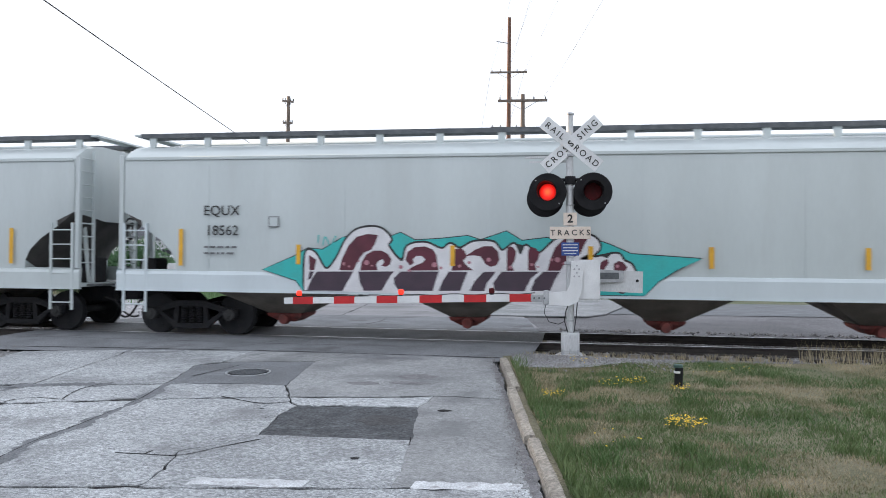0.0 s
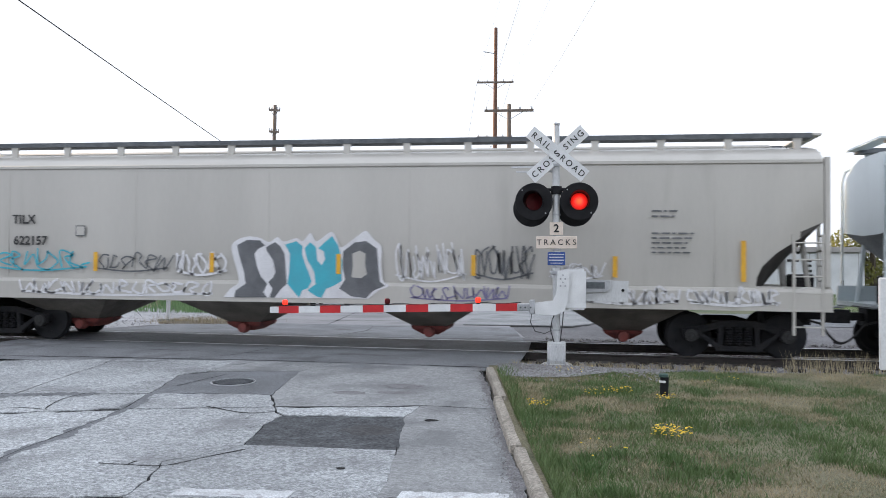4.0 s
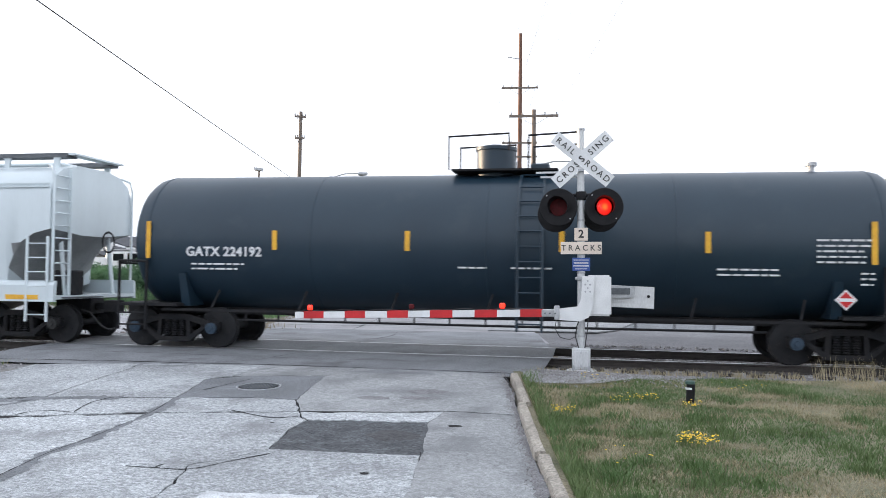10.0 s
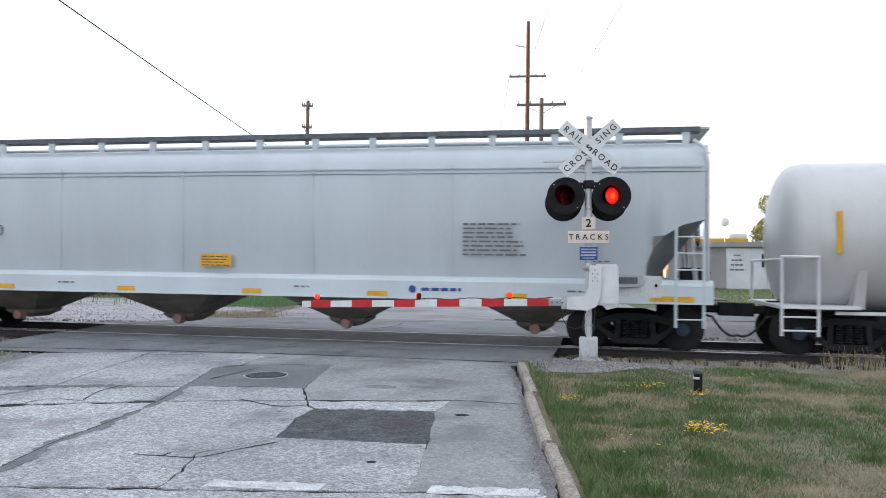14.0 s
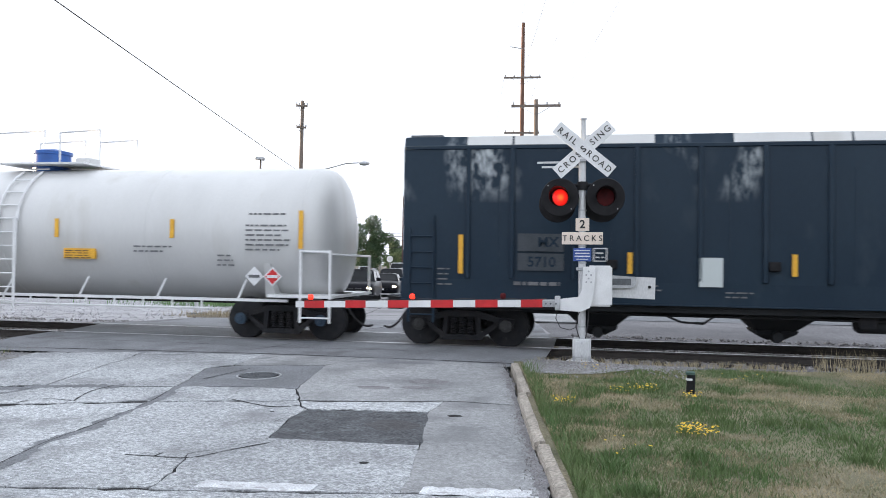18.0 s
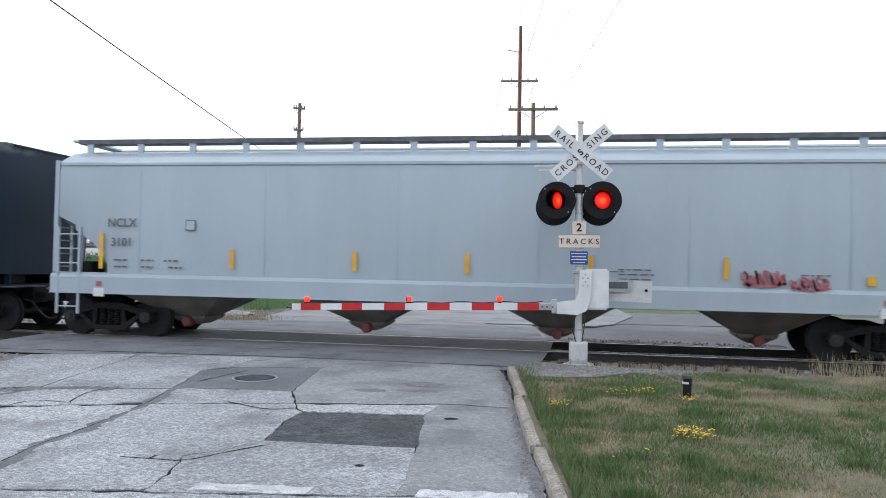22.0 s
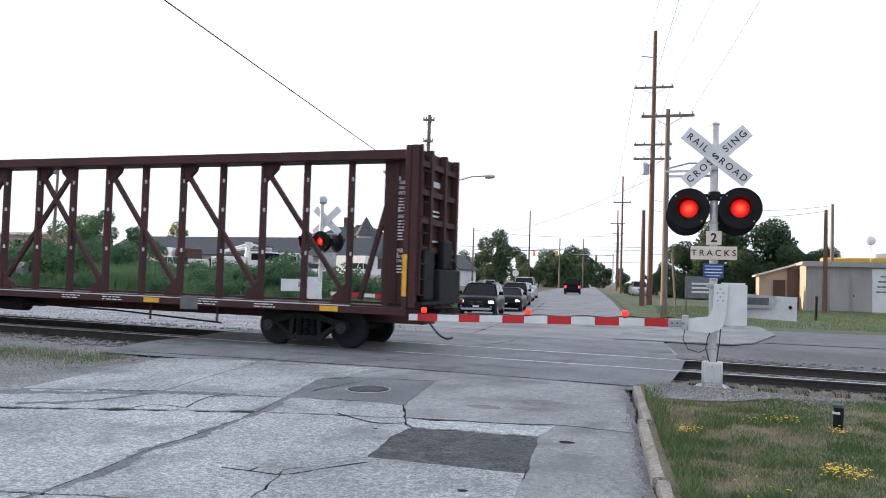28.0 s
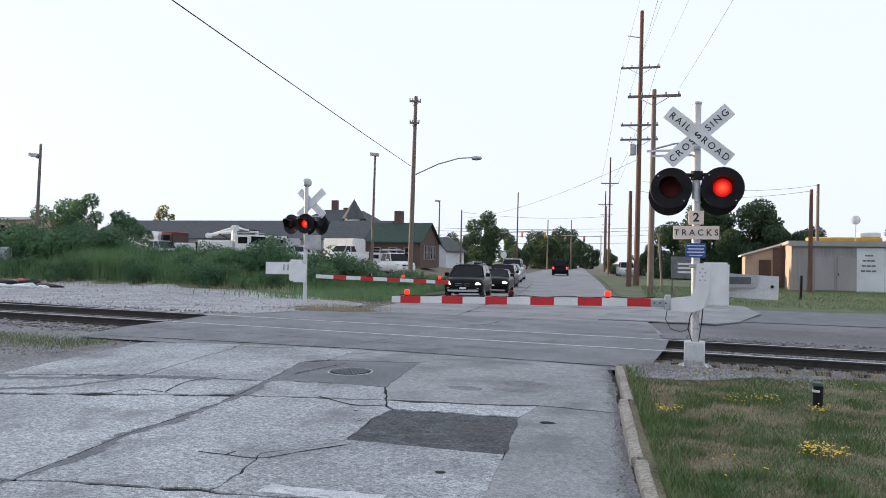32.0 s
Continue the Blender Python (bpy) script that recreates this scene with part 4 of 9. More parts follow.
scatter_stones("yard_stones", 5200, lambda r: (lambda x, y: (x, y, ground_z(x, y)))(r.uniform(-34, -11), r.uniform(18.3, 30)), (0.010, 0.036), "gravel", "scattered stones on the gravel yard", 6)


# ---- grass and weeds ----
def blades(name, n, area, height, width, material, label, seed, lean=0.35):
    r = random.Random(seed)
    verts, faces = [], []
    for _ in range(n):
        x, y, z = area(r)
        h, a = r.uniform(*height), r.uniform(0, 6.28)
        w = width * r.uniform(0.7, 1.3)
        lx, ly = r.uniform(-lean, lean) * h, r.uniform(-lean, lean) * h
        k = len(verts)
        verts += [(x - w * math.cos(a), y - w * math.sin(a), z), (x + w * math.cos(a), y + w * math.sin(a), z),
                  (x + lx * 0.4 + w * 0.6 * math.cos(a), y + ly * 0.4 + w * 0.6 * math.sin(a), z + h * 0.6), (x + lx * 0.4 - w * 0.6 * math.cos(a), y + ly * 0.4 - w * 0.6 * math.sin(a), z + h * 0.6),
                  (x + lx, y + ly, z + h)]
        faces += [(k, k + 1, k + 2, k + 3), (k + 3, k + 2, k + 4)]
    return tagged(raw(name, verts, faces, material), label, "grass", kind="stuff")


def lawn_spot(lo, hi):
    """Places where the lawn's tone, from green to straw, lies between lo and hi."""
    def spot(r):
        while True:
            y = 3.5 + 8.7 * r.random() ** 0.8
            x = kerb_x(y) + 0.2 + r.random() ** 1.4 * (8.5 if y > 6 else 6)
            v = 1.1 * noise.noise((x * 0.55 + 3, y * 0.8, 0.3)) + 0.6 * noise.noise((x * 1.9, y * 2.3, 5.0)) + 0.3 * noise.noise((x * 6, y * 7, 2.0)) + r.gauss(0, 0.12)
            v -= 0.22 * min(max((x - 1.6) / 2.0, 0), 1)
            v += 0.25 * math.exp(-((x - 0.7) / 0.9) ** 2 - ((y - 8.9) / 1.3) ** 2) - 0.1 * math.exp(-((x - kerb_x(y) - 0.3) / 0.35) ** 2)
            if y > 11.2 + 0.3 * noise.noise((x * 2.5, 1.0, 0.0)) and x < 0.2 + 1.5 * (y - 11.15) and r.random() < 0.93:
                continue
            if lo <= v < hi:
                return x, y, ground_z(x, y) + 0.06 + 0.06 * noise.noise((x * 0.7, y * 0.7, 3.1))
    return spot


blades("lawn_grass", 70000, lawn_spot(-9, -0.04), (0.018, 0.058), 0.0042, "grass", "short green lawn grass", 11, 0.9)
blades("lawn_grass_pale", 52000, lawn_spot(-0.16, 0.24), (0.015, 0.05), 0.004, "grass_pale", "faded yellow-green lawn grass", 18, 0.9)
blades("lawn_grass_dry", 44000, lawn_spot(0.06, 9), (0.012, 0.04), 0.004, "grass_dry", "straw-dry patches of lawn grass", 12, 1.0)
tufts = random.Random(31)
tufts = [(kerb_x(y) + 0.3 + tufts.random() ** 1.6 * 5.0, y) for y in (3.6 + 7.2 * tufts.random() ** 0.9 for _ in range(110))]


def tuft_spot(r):
    a, b = r.choice(tufts)
    x, y = a + r.gauss(0, 0.09), b + r.gauss(0, 0.08)
    x = max(x, kerb_x(y) + 0.2)
    return x, y, ground_z(x, y) + 0.06 + 0.06 * noise.noise((x * 0.7, y * 0.7, 3.1))


blades("lawn_tufts", 13000, tuft_spot, (0.05, 0.12), 0.0048, "grass", "longer green tufts standing in the lawn", 21, 0.7)
blades("kerb_grass", 1300, lambda r: (lambda y: (kerb_x(y) + 0.2 + abs(r.gauss(0, 0.12)), y, ground_z(0, y) + 0.06))(r.uniform(4.5, 11.8)), (0.06, 0.17), 0.005, "grass", "longer grass hanging over the kerb", 13, 0.7)
blades("trackside_grass", 620, lambda r: (3.6 + abs(r.gauss(0, 2.6)), r.gauss(12.7, 0.2), -0.03), (0.12, 0.42), 0.004, "grass_dry", "tall dry grass beside the ballast", 14, 0.35)
blades("trackside_grass", 900, lambda r: (r.uniform(-0.9, 3.4), r.gauss(12.55, 0.16), 0.0), (0.04, 0.12), 0.005, "grass_dry", "low dry grass at the ballast edge", 15, 0.6)
blades("verge_grass", 11000, lambda r: (r.uniform(-24, -10.6), r.gauss(11.45, 0.6), -0.07), (0.04, 0.11), 0.005, "grass", "sparse grass on the gravel verge", 16, 0.6)
blades("verge_grass_dry", 2400, lambda r: (r.uniform(-24, -10.4), r.gauss(11.6, 0.9), -0.07), (0.04, 0.13), 0.005, "grass_dry", "dry grass on the gravel verge", 17, 0.6)


# ---- the freight train ----
WHEEL_R = 0.42
WHEELSETS = []          # (wheelset, its height) for the rolling
CARS = []               # (car, its place along the train)


def proto_truck():
    """Meshes of a two-axle truck, shared by all cars."""
    bm = lathe([(0.0, -0.90), (0.085, -0.90), (0.085, -0.80), (0.40, -0.80), (WHEEL_R, -0.79), (WHEEL_R, -0.70), (WHEEL_R + 0.028, -0.695), (WHEEL_R + 0.028, -0.665), (0.37, -0.66), (0.33, -0.70), (0.17, -0.72), (0.13, -0.66),
                (0.08, -0.6), (0.08, 0.6), (0.13, 0.66), (0.17, 0.72), (0.33, 0.70), (0.37, 0.66), (WHEEL_R + 0.028, 0.665), (WHEEL_R + 0.028, 0.695), (WHEEL_R, 0.70), (WHEEL_R, 0.79), (0.40, 0.80), (0.085, 0.80), (0.085, 0.90), (0.0, 0.90)], 28, "y")
    for i in range(5):      # cast marks on the wheel plates
        a = 2 * math.pi * i / 5
        for y in (-0.815, 0.79):
            box(bm, 0.27 * math.cos(a) - 0.03, 0.27 * math.cos(a) + 0.03, y, y + 0.025, 0.27 * math.sin(a) - 0.03, 0.27 * math.sin(a) + 0.03)
    wheels = bpy.data.meshes.new("wheelset")
    bmesh.ops.recalc_face_normals(bm, faces=bm.faces)
    bm.to_mesh(wheels)
    bm.free()
    wheels.polygons.foreach_set("use_smooth", [True] * len(wheels.polygons))
    wheels.set_sharp_from_angle(angle=radians(35))
    wheels.materials.append(M["wheel"])
    sf = bmesh.new()
    for pts in ([(-1.05, 0.44), (-1.05, 0.56), (-0.75, 0.60), (-0.30, 0.72), (0.30, 0.72), (0.75, 0.60), (1.05, 0.56), (1.05, 0.44), (0.72, 0.48), (0.28, 0.60), (-0.28, 0.60), (-0.72, 0.48)],
                [(-0.78, 0.48), (-0.70, 0.50), (-0.34, 0.26), (-0.34, 0.16), (-0.40, 0.16)], [(0.78, 0.48), (0.70, 0.50), (0.34, 0.26), (0.34, 0.16), (0.40, 0.16)],
                [(-0.42, 0.14), (0.42, 0.14), (0.42, 0.24), (-0.42, 0.24)], [(-0.40, 0.2), (-0.31, 0.2), (-0.27, 0.66), (-0.36, 0.66)], [(0.40, 0.2), (0.31, 0.2), (0.27, 0.66), (0.36, 0.66)]):
        plate(sf, pts, 0.11, "xz", -0.055)
    plate(sf, [(-0.30, 0.23), (0.30, 0.23), (0.30, 0.62), (-0.30, 0.62)], 0.03, "xz", 0.075)
    for x in (-0.885, 0.885):
        box(sf, x - 0.15, x + 0.15, -0.09, 0.09, 0.36, 0.56, bevel=0.02)
    frame_mesh = bpy.data.meshes.new("side_frame")
    bmesh.ops.recalc_face_normals(sf, faces=sf.faces)
    sf.to_mesh(frame_mesh)
    sf.free()
    frame_mesh.materials.append(M["truck_steel"])
    sp = lathe([(0.04, 0.24)] + [(0.075 if k % 2 else 0.048, 0.25 + 0.024 * k) for k in range(15)] + [(0.04, 0.61)], 10)
    spring = bpy.data.meshes.new("spring")
    sp.to_mesh(spring)
    sp.free()
    spring.materials.append(M["truck_steel"])
    caps = {}
    for k in ("bearing_blue", "bearing_dark"):
        cp = lathe([(0.0, -0.16), (0.05, -0.16), (0.06, -0.14), (0.12, -0.13), (0.125, 0.0)], 18, "y")
        me = bpy.data.meshes.new("bearing_cap")
        cp.to_mesh(me)
        cp.free()
        me.materials.append(M[k])
        caps[k] = me
    return wheels, frame_mesh, spring, caps


WHEELS, SIDE_FRAME, SPRING, CAPS = proto_truck()


def truck(car, x, cap="bearing_dark"):
    t = part("truck", B(-0.2, 0.2, -0.95, 0.95, 0.38, 0.62, bevel=0.03), "truck_steel", car, "two-axle freight truck", m=pose(x, 0, 0))
    for wx in (-0.885, 0.885):
        w = new("wheelset", WHEELS)
        w.parent = t
        w.matrix_basis = pose(wx, 0, WHEEL_R)
        w["label"] = "steel wheelset"
        WHEELSETS.append((w, wx))
        for y in (-1.03, 1.03):
            c = new("bearing_cap", CAPS[cap])
            c.parent = t
            c.matrix_basis = pose(wx, y, WHEEL_R + 0.01, 0, 0, 0 if y < 0 else 180)
    for y in (-1.03, 1.03):
        s = new("side_frame", SIDE_FRAME)
        s.parent = t
        s.matrix_basis = pose(0, y, 0)
        for sx in (-0.19, -0.02, 0.15):
            q = new("spring", SPRING)
            q.parent = t
            q.matrix_basis = pose(sx + 0.02, y, 0)
    part("brake_beam", B(-0.55, 0.55, -0.72, 0.72, 0.28, 0.36), "truck_steel", t, smooth=0)
    return t


def couplers(car, half):
    for s in (-1, 1):
        bm = B(s * half - 0.9 * (s > 0), s * half + 0.9 * (s < 0), -0.25, 0.25, 0.62, 0.98)
        part("draft_sill", bm, "truck_steel", car, smooth=0)
        bm = B(min(s * half, s * (half + 0.42)), max(s * half, s * (half + 0.42)), -0.09, 0.09, 0.72, 0.88, bevel=0.02)
        plate(bm, [(s * (half + 0.30), -0.2), (s * (half + 0.62), -0.16), (s * (half + 0.66), 0.05), (s * (half + 0.5), 0.17), (s * (half + 0.3), 0.17)], 0.26, "xy", 0.67)
        part("coupler", bm, "truck_steel", car)
        pts = [(s * (half - 0.1), -0.45, 0.72)] + [(s * (half + 0.1 + 0.55 * f), -0.45 + 0.15 * f, 0.70 - 0.42 * math.sin(math.pi * min(f * 0.62, 1))) for f in steps(0.05, 1, 8)]
        part("air_hose", bars(pts, 0.024, 6), "cable", car, "black rubber air hose")


def ladder(car, x, y, z0, z1, width, material, n=6, name="ladder"):
    bm = bmesh.new()
    for dx in (-width / 2, width / 2):
        box(bm, x + dx - 0.025, x + dx + 0.025, y - 0.02, y + 0.02, z0, z1)
    l = part(name, bm, material, car, smooth=0)
    for i in range(n):
        z = z0 + (z1 - z0) * (i + 0.5) / n
        part("rung", bar(bmesh.new(), (x - width / 2, y, z), (x + width / 2, y, z), 0.016, n=6), material, l)
    return l


def stripe(car, x, z, h, y=-1.585, w=0.09, material="yellow", name="reflective_stripe"):
    return part(name, B(x - w / 2, x + w / 2, y - 0.004, y + 0.002, z - h / 2, z + h / 2), material, car, "yellow reflective stripe" if material == "yellow" else "", smooth=0)


def lines(car, x, z, w, rows, gap, h, material, y=-1.585, seed=1, name="small_print"):
    """Small print too fine to read: plain bars."""
    r = random.Random(seed + int(x * 100))
    h *= 0.68
    bm = bmesh.new()
    for i in range(rows):
        a = x - w / 2
        end = x + w / 2 - r.random() * 0.3 * w
        while a < end:
            ln = r.uniform(0.06, 0.2) * max(1, w)
            box(bm, a, min(a + ln, end), y - 0.003, y + 0.002, z - i * gap - h / 2, z - i * gap + h / 2)
            a += ln + 0.035
    return tagged(part(name, bm, material, car, smooth=0), kind="stuff")


def side_words(car, text, x, z, size, material="black_text", y=-1.59, **k):
    return words(text, size, material, car, pose(x, y, z) @ FACE, **k)


def hopper_car(xi0, xi1, material, label, outlets, wheels, style="flat", stripes=(), tall=(), top=0.0, outlet="gate_red", cap="bearing_dark", sill=None, roof=True):
    half = (xi1 - xi0) / 2
    mid = (xi0 + xi1) / 2
    car = thing("hopper_car", pose(mid, TRACK_Y, RAIL_Z), label, "hopper car", "cars of the freight train")
    CARS.append((car, mid))
    end = half - (0.03 if style == "box" else 0.15)
    # lower edge of the side over the open end: (distance from the end, height)
    edge = {"flat": ((0, 2.58), (0.40, 2.28), (0.82, 2.0), (1.06, 1.76), (1.16, 1.55), (1.18, 1.30)),
            "round": ((0, 2.52), (0.40, 2.42), (0.72, 2.22), (0.94, 1.95), (1.05, 1.66), (1.07, 1.30)),
            "box": ((0, 1.30), (1.2, 1.30))}[style]
    cut = edge[-1][0]

    def sec(x, zb):
        low = zb - 0.02 if style == "box" else min(zb - 0.05, max(1.04, 2.42 - 1.3 * (end - abs(x))))
        if style == "flat":
            prof = [(1.53, zb), (1.55, max(zb, 2.4)), (1.55, 3.60), (1.535, 3.72), (1.46, 3.80), (1.12, 3.98), (0.55, 4.10)]
        elif style == "box":
            prof = [(1.55, zb), (1.55, 2.4), (1.55, 3.90), (1.545, 3.96), (1.53, 3.98), (1.44, 4.17), (0.55, 4.22)]
        else:
            prof = [(1.47, zb), (1.545, max(zb, 2.2)), (1.55, 3.30), (1.50, 3.56), (1.38, 3.78), (1.05, 3.97), (0.55, 4.07)]
        k = 1.0
        prof = [(0.42, low)] + prof
        return [(x, -a * k, z + top * (z > 3.5)) for a, z in prof] + [(x, a * k, z + top * (z > 3.5)) for a, z in prof[::-1]]

    secs = [(-end + d, z) for d, z in edge]
    mids = [(x, 1.30) for x in steps(-end + cut, end - cut, 8)[1:-1]]
    allx = secs + mids + [(-x, z) for x, z in secs[::-1]]
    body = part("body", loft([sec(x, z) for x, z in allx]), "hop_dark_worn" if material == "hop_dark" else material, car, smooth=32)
    # faces turned downward get the darker tone, their shade painted in
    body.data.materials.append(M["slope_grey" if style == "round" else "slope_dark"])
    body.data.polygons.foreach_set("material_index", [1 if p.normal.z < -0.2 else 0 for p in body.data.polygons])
    for x in steps(-end + 1.9, end - 1.9, 5):       # weld seams, slightly proud
        part("seam", B(x - 0.012, x + 0.012, -1.556, -1.54, 1.4, 3.58), material, body, smooth=0)
    for y0 in (-1.58, 1.50):
        k = 1 if y0 < 0 else -1
        bm = P([(k * -1.50, 0.95), (k * -1.58, 0.95), (k * -1.58, 1.29), (k * -1.555, 1.35), (k * -1.47, 1.39)] if style != "box" else [(k * -1.50, 0.95), (k * -1.552, 0.95), (k * -1.552, 1.36), (k * -1.50, 1.36)], 2 * half, "yz", -half)
        part("side_sill", bm, sill or material, car, smooth=0)
        part("sill_flange", B(-half, half, min(y0, y0 + 0.16) - 0.02, max(y0, y0 + 0.1), 0.935, 0.955), sill or material, car, smooth=0)
    if style == "round":
        for z in (3.42, 3.50):
            part("roof_bead", B(-end + 0.05, end - 0.05, -1.556, -1.53, z, z + 0.022), material, body, smooth=0)
    else:
        ez = 3.90 if style == "box" else 3.66 + top
        part("eave_bead", B(-end + 0.02, end - 0.02, -1.575, -1.52, ez, ez + 0.08, bevel=0.015), material, body)
    # ends: platform, posts, slope-sheet braces, ladders
    for s in (-1, 1):
        part("end_platform", B(min(s * half, s * (half - 1.7)), max(s * half, s * (half - 1.7)), -1.5, 1.5, 0.98, 1.06), sill or material, car, smooth=0)
        for y in (-1.5, 1.5):
            pts = [(s * (half - 0.1), y, 1.38), (s * (half - 0.1), y, 3.6), (s * (half - 0.16), y * 0.98, 3.86), (s * (half - 0.34), y * 0.9, 4.0 + top)]
            if style == "round":
                part("corner_post", bars(pts, 0.032, 8), material, car)
            elif style == "flat":
                bm = B(min(s * (half - 0.13), s * (half - 0.03)), max(s * (half - 0.13), s * (half - 0.03)), y - 0.06, y + 0.06, 1.38, 3.78 + top, bevel=0.01)
                part("corner_post", bm, material, car)
        for y in (-0.9, 0.9):
            part("end_brace", bar(bmesh.new(), (s * (half - 0.2), y, 1.05), (s * (half - 0.42), y, 2.9), 0.05, n=6), material, car)
        part("end_bolster", B(min(s * (half - 1.55), s * (half - 1.4)), max(s * (half - 1.55), s * (half - 1.4)), -1.4, 1.4, 1.06, 1.6), "truck_steel", car, smooth=0)
        ladder(car, s * (half - 0.42), -1.57, 0.5, 2.35, 0.5, sill or material, 6)
        for z in steps(1.5, 3.75 + top, 8):
            part("end_rung", bar(bmesh.new(), (s * (half - 0.07), -1.45, z), (s * (half - 0.07), -0.98, z), 0.017, n=6), material, car)
        part("ladder_stile", B(min(s * (half - 0.1), s * (half - 0.04)), max(s * (half - 0.1), s * (half - 0.04)), -1.0, -0.95, 1.06, 3.95 + top), material, car, smooth=0)
        part("end_tread", B(min(s * half, s * (half + 0.28)), max(s * half, s * (half + 0.28)), -1.3, -0.2, 1.0, 1.03), "walkway", car, smooth=0)
        part("end_box", B(min(s * (half - 0.5), s * (half - 0.12)), max(s * (half - 0.5), s * (half - 0.12)), -0.9, -0.35, 1.06, 1.62, bevel=0.03), "truck_steel", car)
    part("brake_wheel", lathe([(0.24, -0.02), (0.27, 0.0), (0.24, 0.02), (0.22, 0.0), (0.24, -0.02)], 20, "x"), "truck_steel", car, m=pose(half - 0.05, 0.45, 2.3))
    # roof walkway on its stands
    wz = 4.27 + top
    for y0 in (-1.0, 0.62) if roof else ():
        part("running_board", B(-half + 0.18, half - 0.18, y0, y0 + 0.38, wz - 0.05, wz + 0.045), "walkway", car, "dark grating walkway", smooth=0)
        for x in steps(-half + 0.45, half - 0.45, 14):
            part("walkway_stand", P([(x - 0.05, 3.86 + top), (x + 0.05, 3.86 + top), (x + 0.08, wz - 0.05), (x - 0.08, wz - 0.05)], 0.05, "xz", y0 + (0.02 if y0 < 0 else 0.30)), material, car, smooth=0)
    wz = wz if roof else 4.19
    part("end_walkway", B(-half + 0.0, -half + 0.32, -0.95, 0.95, wz + 0.003, wz + 0.042), material, car, smooth=0)
    part("end_walkway", B(half - 0.32, half, -0.95, 0.95, wz + 0.003, wz + 0.042), material, car, smooth=0)
    part("hatch", B(-end + 0.6, end - 0.6, -0.3, 0.3, 4.1 + top, 4.2 + top, bevel=0.04), material, car, "long roof hatch")
    # chutes below
    span = min(b - a for a, b in zip(outlets, outlets[1:]))
    for x in outlets:
        w = span * (0.25 if style == "box" else 0.31)
        def ring(wx, wy, z):
            return [(x - wx, -wy, z), (x + wx, -wy, z), (x + wx, wy, z), (x - wx, wy, z)]
        c = part("chute", loft([ring(w, 1.42, 0.97), ring(0.36, 0.45, 0.45)]), "chute_dark" if material == "hop_dark" else "chute", car, smooth=0)
        part("outlet_gate", loft([ring(0.40, 0.5, 0.45), ring(0.36, 0.46, 0.38), ring(0.16, 0.3, 0.26)]), "chute" if style == "round" or material == "hop_blue" else outlet, c, smooth=0)
        part("outlet_valve", lathe([(0.0, -0.60), (0.10, -0.60), (0.12, -0.5), (0.12, -0.4)], 14, "y"), outlet, c, m=pose(x, 0, 0.33))
    for w in wheels:
        truck(car, w - mid, cap)
    couplers(car, half)
    for x in stripes:
        stripe(car, x, 1.72, 0.40, y=-1.602)
    for x in tall:
        stripe(car, x, 1.85, 0.76, y=-1.602)
    return car


def spray(car, strokes, w, material, y=-1.59, name="graffiti_stroke", label="", n=6):
    """Sprayed strokes as thin ribbons on the side of a car, each a piece of its own."""
    for s in strokes:
        pts = curve_pts(s, n)
        left, right = ribbon(pts, w)
        bm = bmesh.new()
        v = [(bm.verts.new((a[0], y, a[1])), bm.verts.new((b[0], y, b[1]))) for a, b in zip(left, right)]
        for a, b in zip(v, v[1:]):
            bm.faces.new((a[0], b[0], b[1], a[1]))
        part(name, bm, material, car, label, smooth=0)


def scribble(car, x0, x1, z0, z1, w, material, seed, y=-1.592, k=7):
    """A row of letter-like loops and slashes that spell nothing."""
    r = random.Random(seed)
    strokes = []
    wid, h = (x1 - x0) / k, z1 - z0
    slant = r.uniform(-0.25, 0.35)
    for i in range(k):
        a = x0 + wid * (i + r.uniform(-0.08, 0.08))
        lo, hi = z0 + h * r.uniform(0, 0.15), z1 - h * r.uniform(0, 0.15)
        q = r.random()
        if q < 0.35:
            strokes.append([(a + wid * 0.5 + wid * 0.42 * math.sin(v), (lo + hi) / 2 + (hi - lo) / 2 * math.cos(v)) for v in steps(r.uniform(0, 2), r.uniform(5.2, 7.5), 6)])
        elif q < 0.7:
            strokes.append([(a, hi), (a + wid * 0.15, lo), (a + wid * 0.5, hi * 0.8 + lo * 0.2), (a + wid * 0.85, lo), (a + wid, hi)])
        else:
            strokes.append([(a + wid * 0.1, lo), (a + wid * 0.2, hi), (a + wid * 0.8, hi - h * 0.15), (a + wid * 0.3, (lo + hi) / 2), (a + wid * 0.95, lo)])
    strokes = [[(a + slant * (b - z0) + r.uniform(-0.3, 0.3) * wid, b + r.uniform(-0.12, 0.12) * h) for a, b in s] for s in strokes]
    strokes.append([(x0, z0 + 0.1 * h), ((x0 + x1) / 2, z0 - 0.08 * h), (x1, z0 + 0.15 * h)])
    return spray(car, strokes, w * 0.8, material, y, label="unreadable sprayed scrawl")


# grey hopper ahead, mostly gone by
hopper_car(-142.0, -123.30, "hop_grey", "pale grey covered hopper car with sloped ends", (-6.0, -2.0, 2.0, 6.0), (-140.6, -125.03), stripes=(-2.7, 0, 2.7), tall=(7.75,))

# sill paler than the body: the skylight on it is put into its colour
c = hopper_car(-122.44, -103.81, "hop_grey", "pale grey covered hopper car with large teal and maroon graffiti", (-6.0, -2.0, 2.0, 6.0), (-121.0, -105.34), sill="hop_white", stripes=(-5.3, -2.15, 0.5, 2.7, 5.4), tall=(-7.85, 7.75))
side_words(c, "EQUX", -6.97, 2.60, 0.29, bold=0.002)
side_words(c, "18562", -6.95, 2.19, 0.29, bold=0.002)
lines(c, -6.97, 1.86, 0.75, 2, 0.13, 0.06, "grey_text")
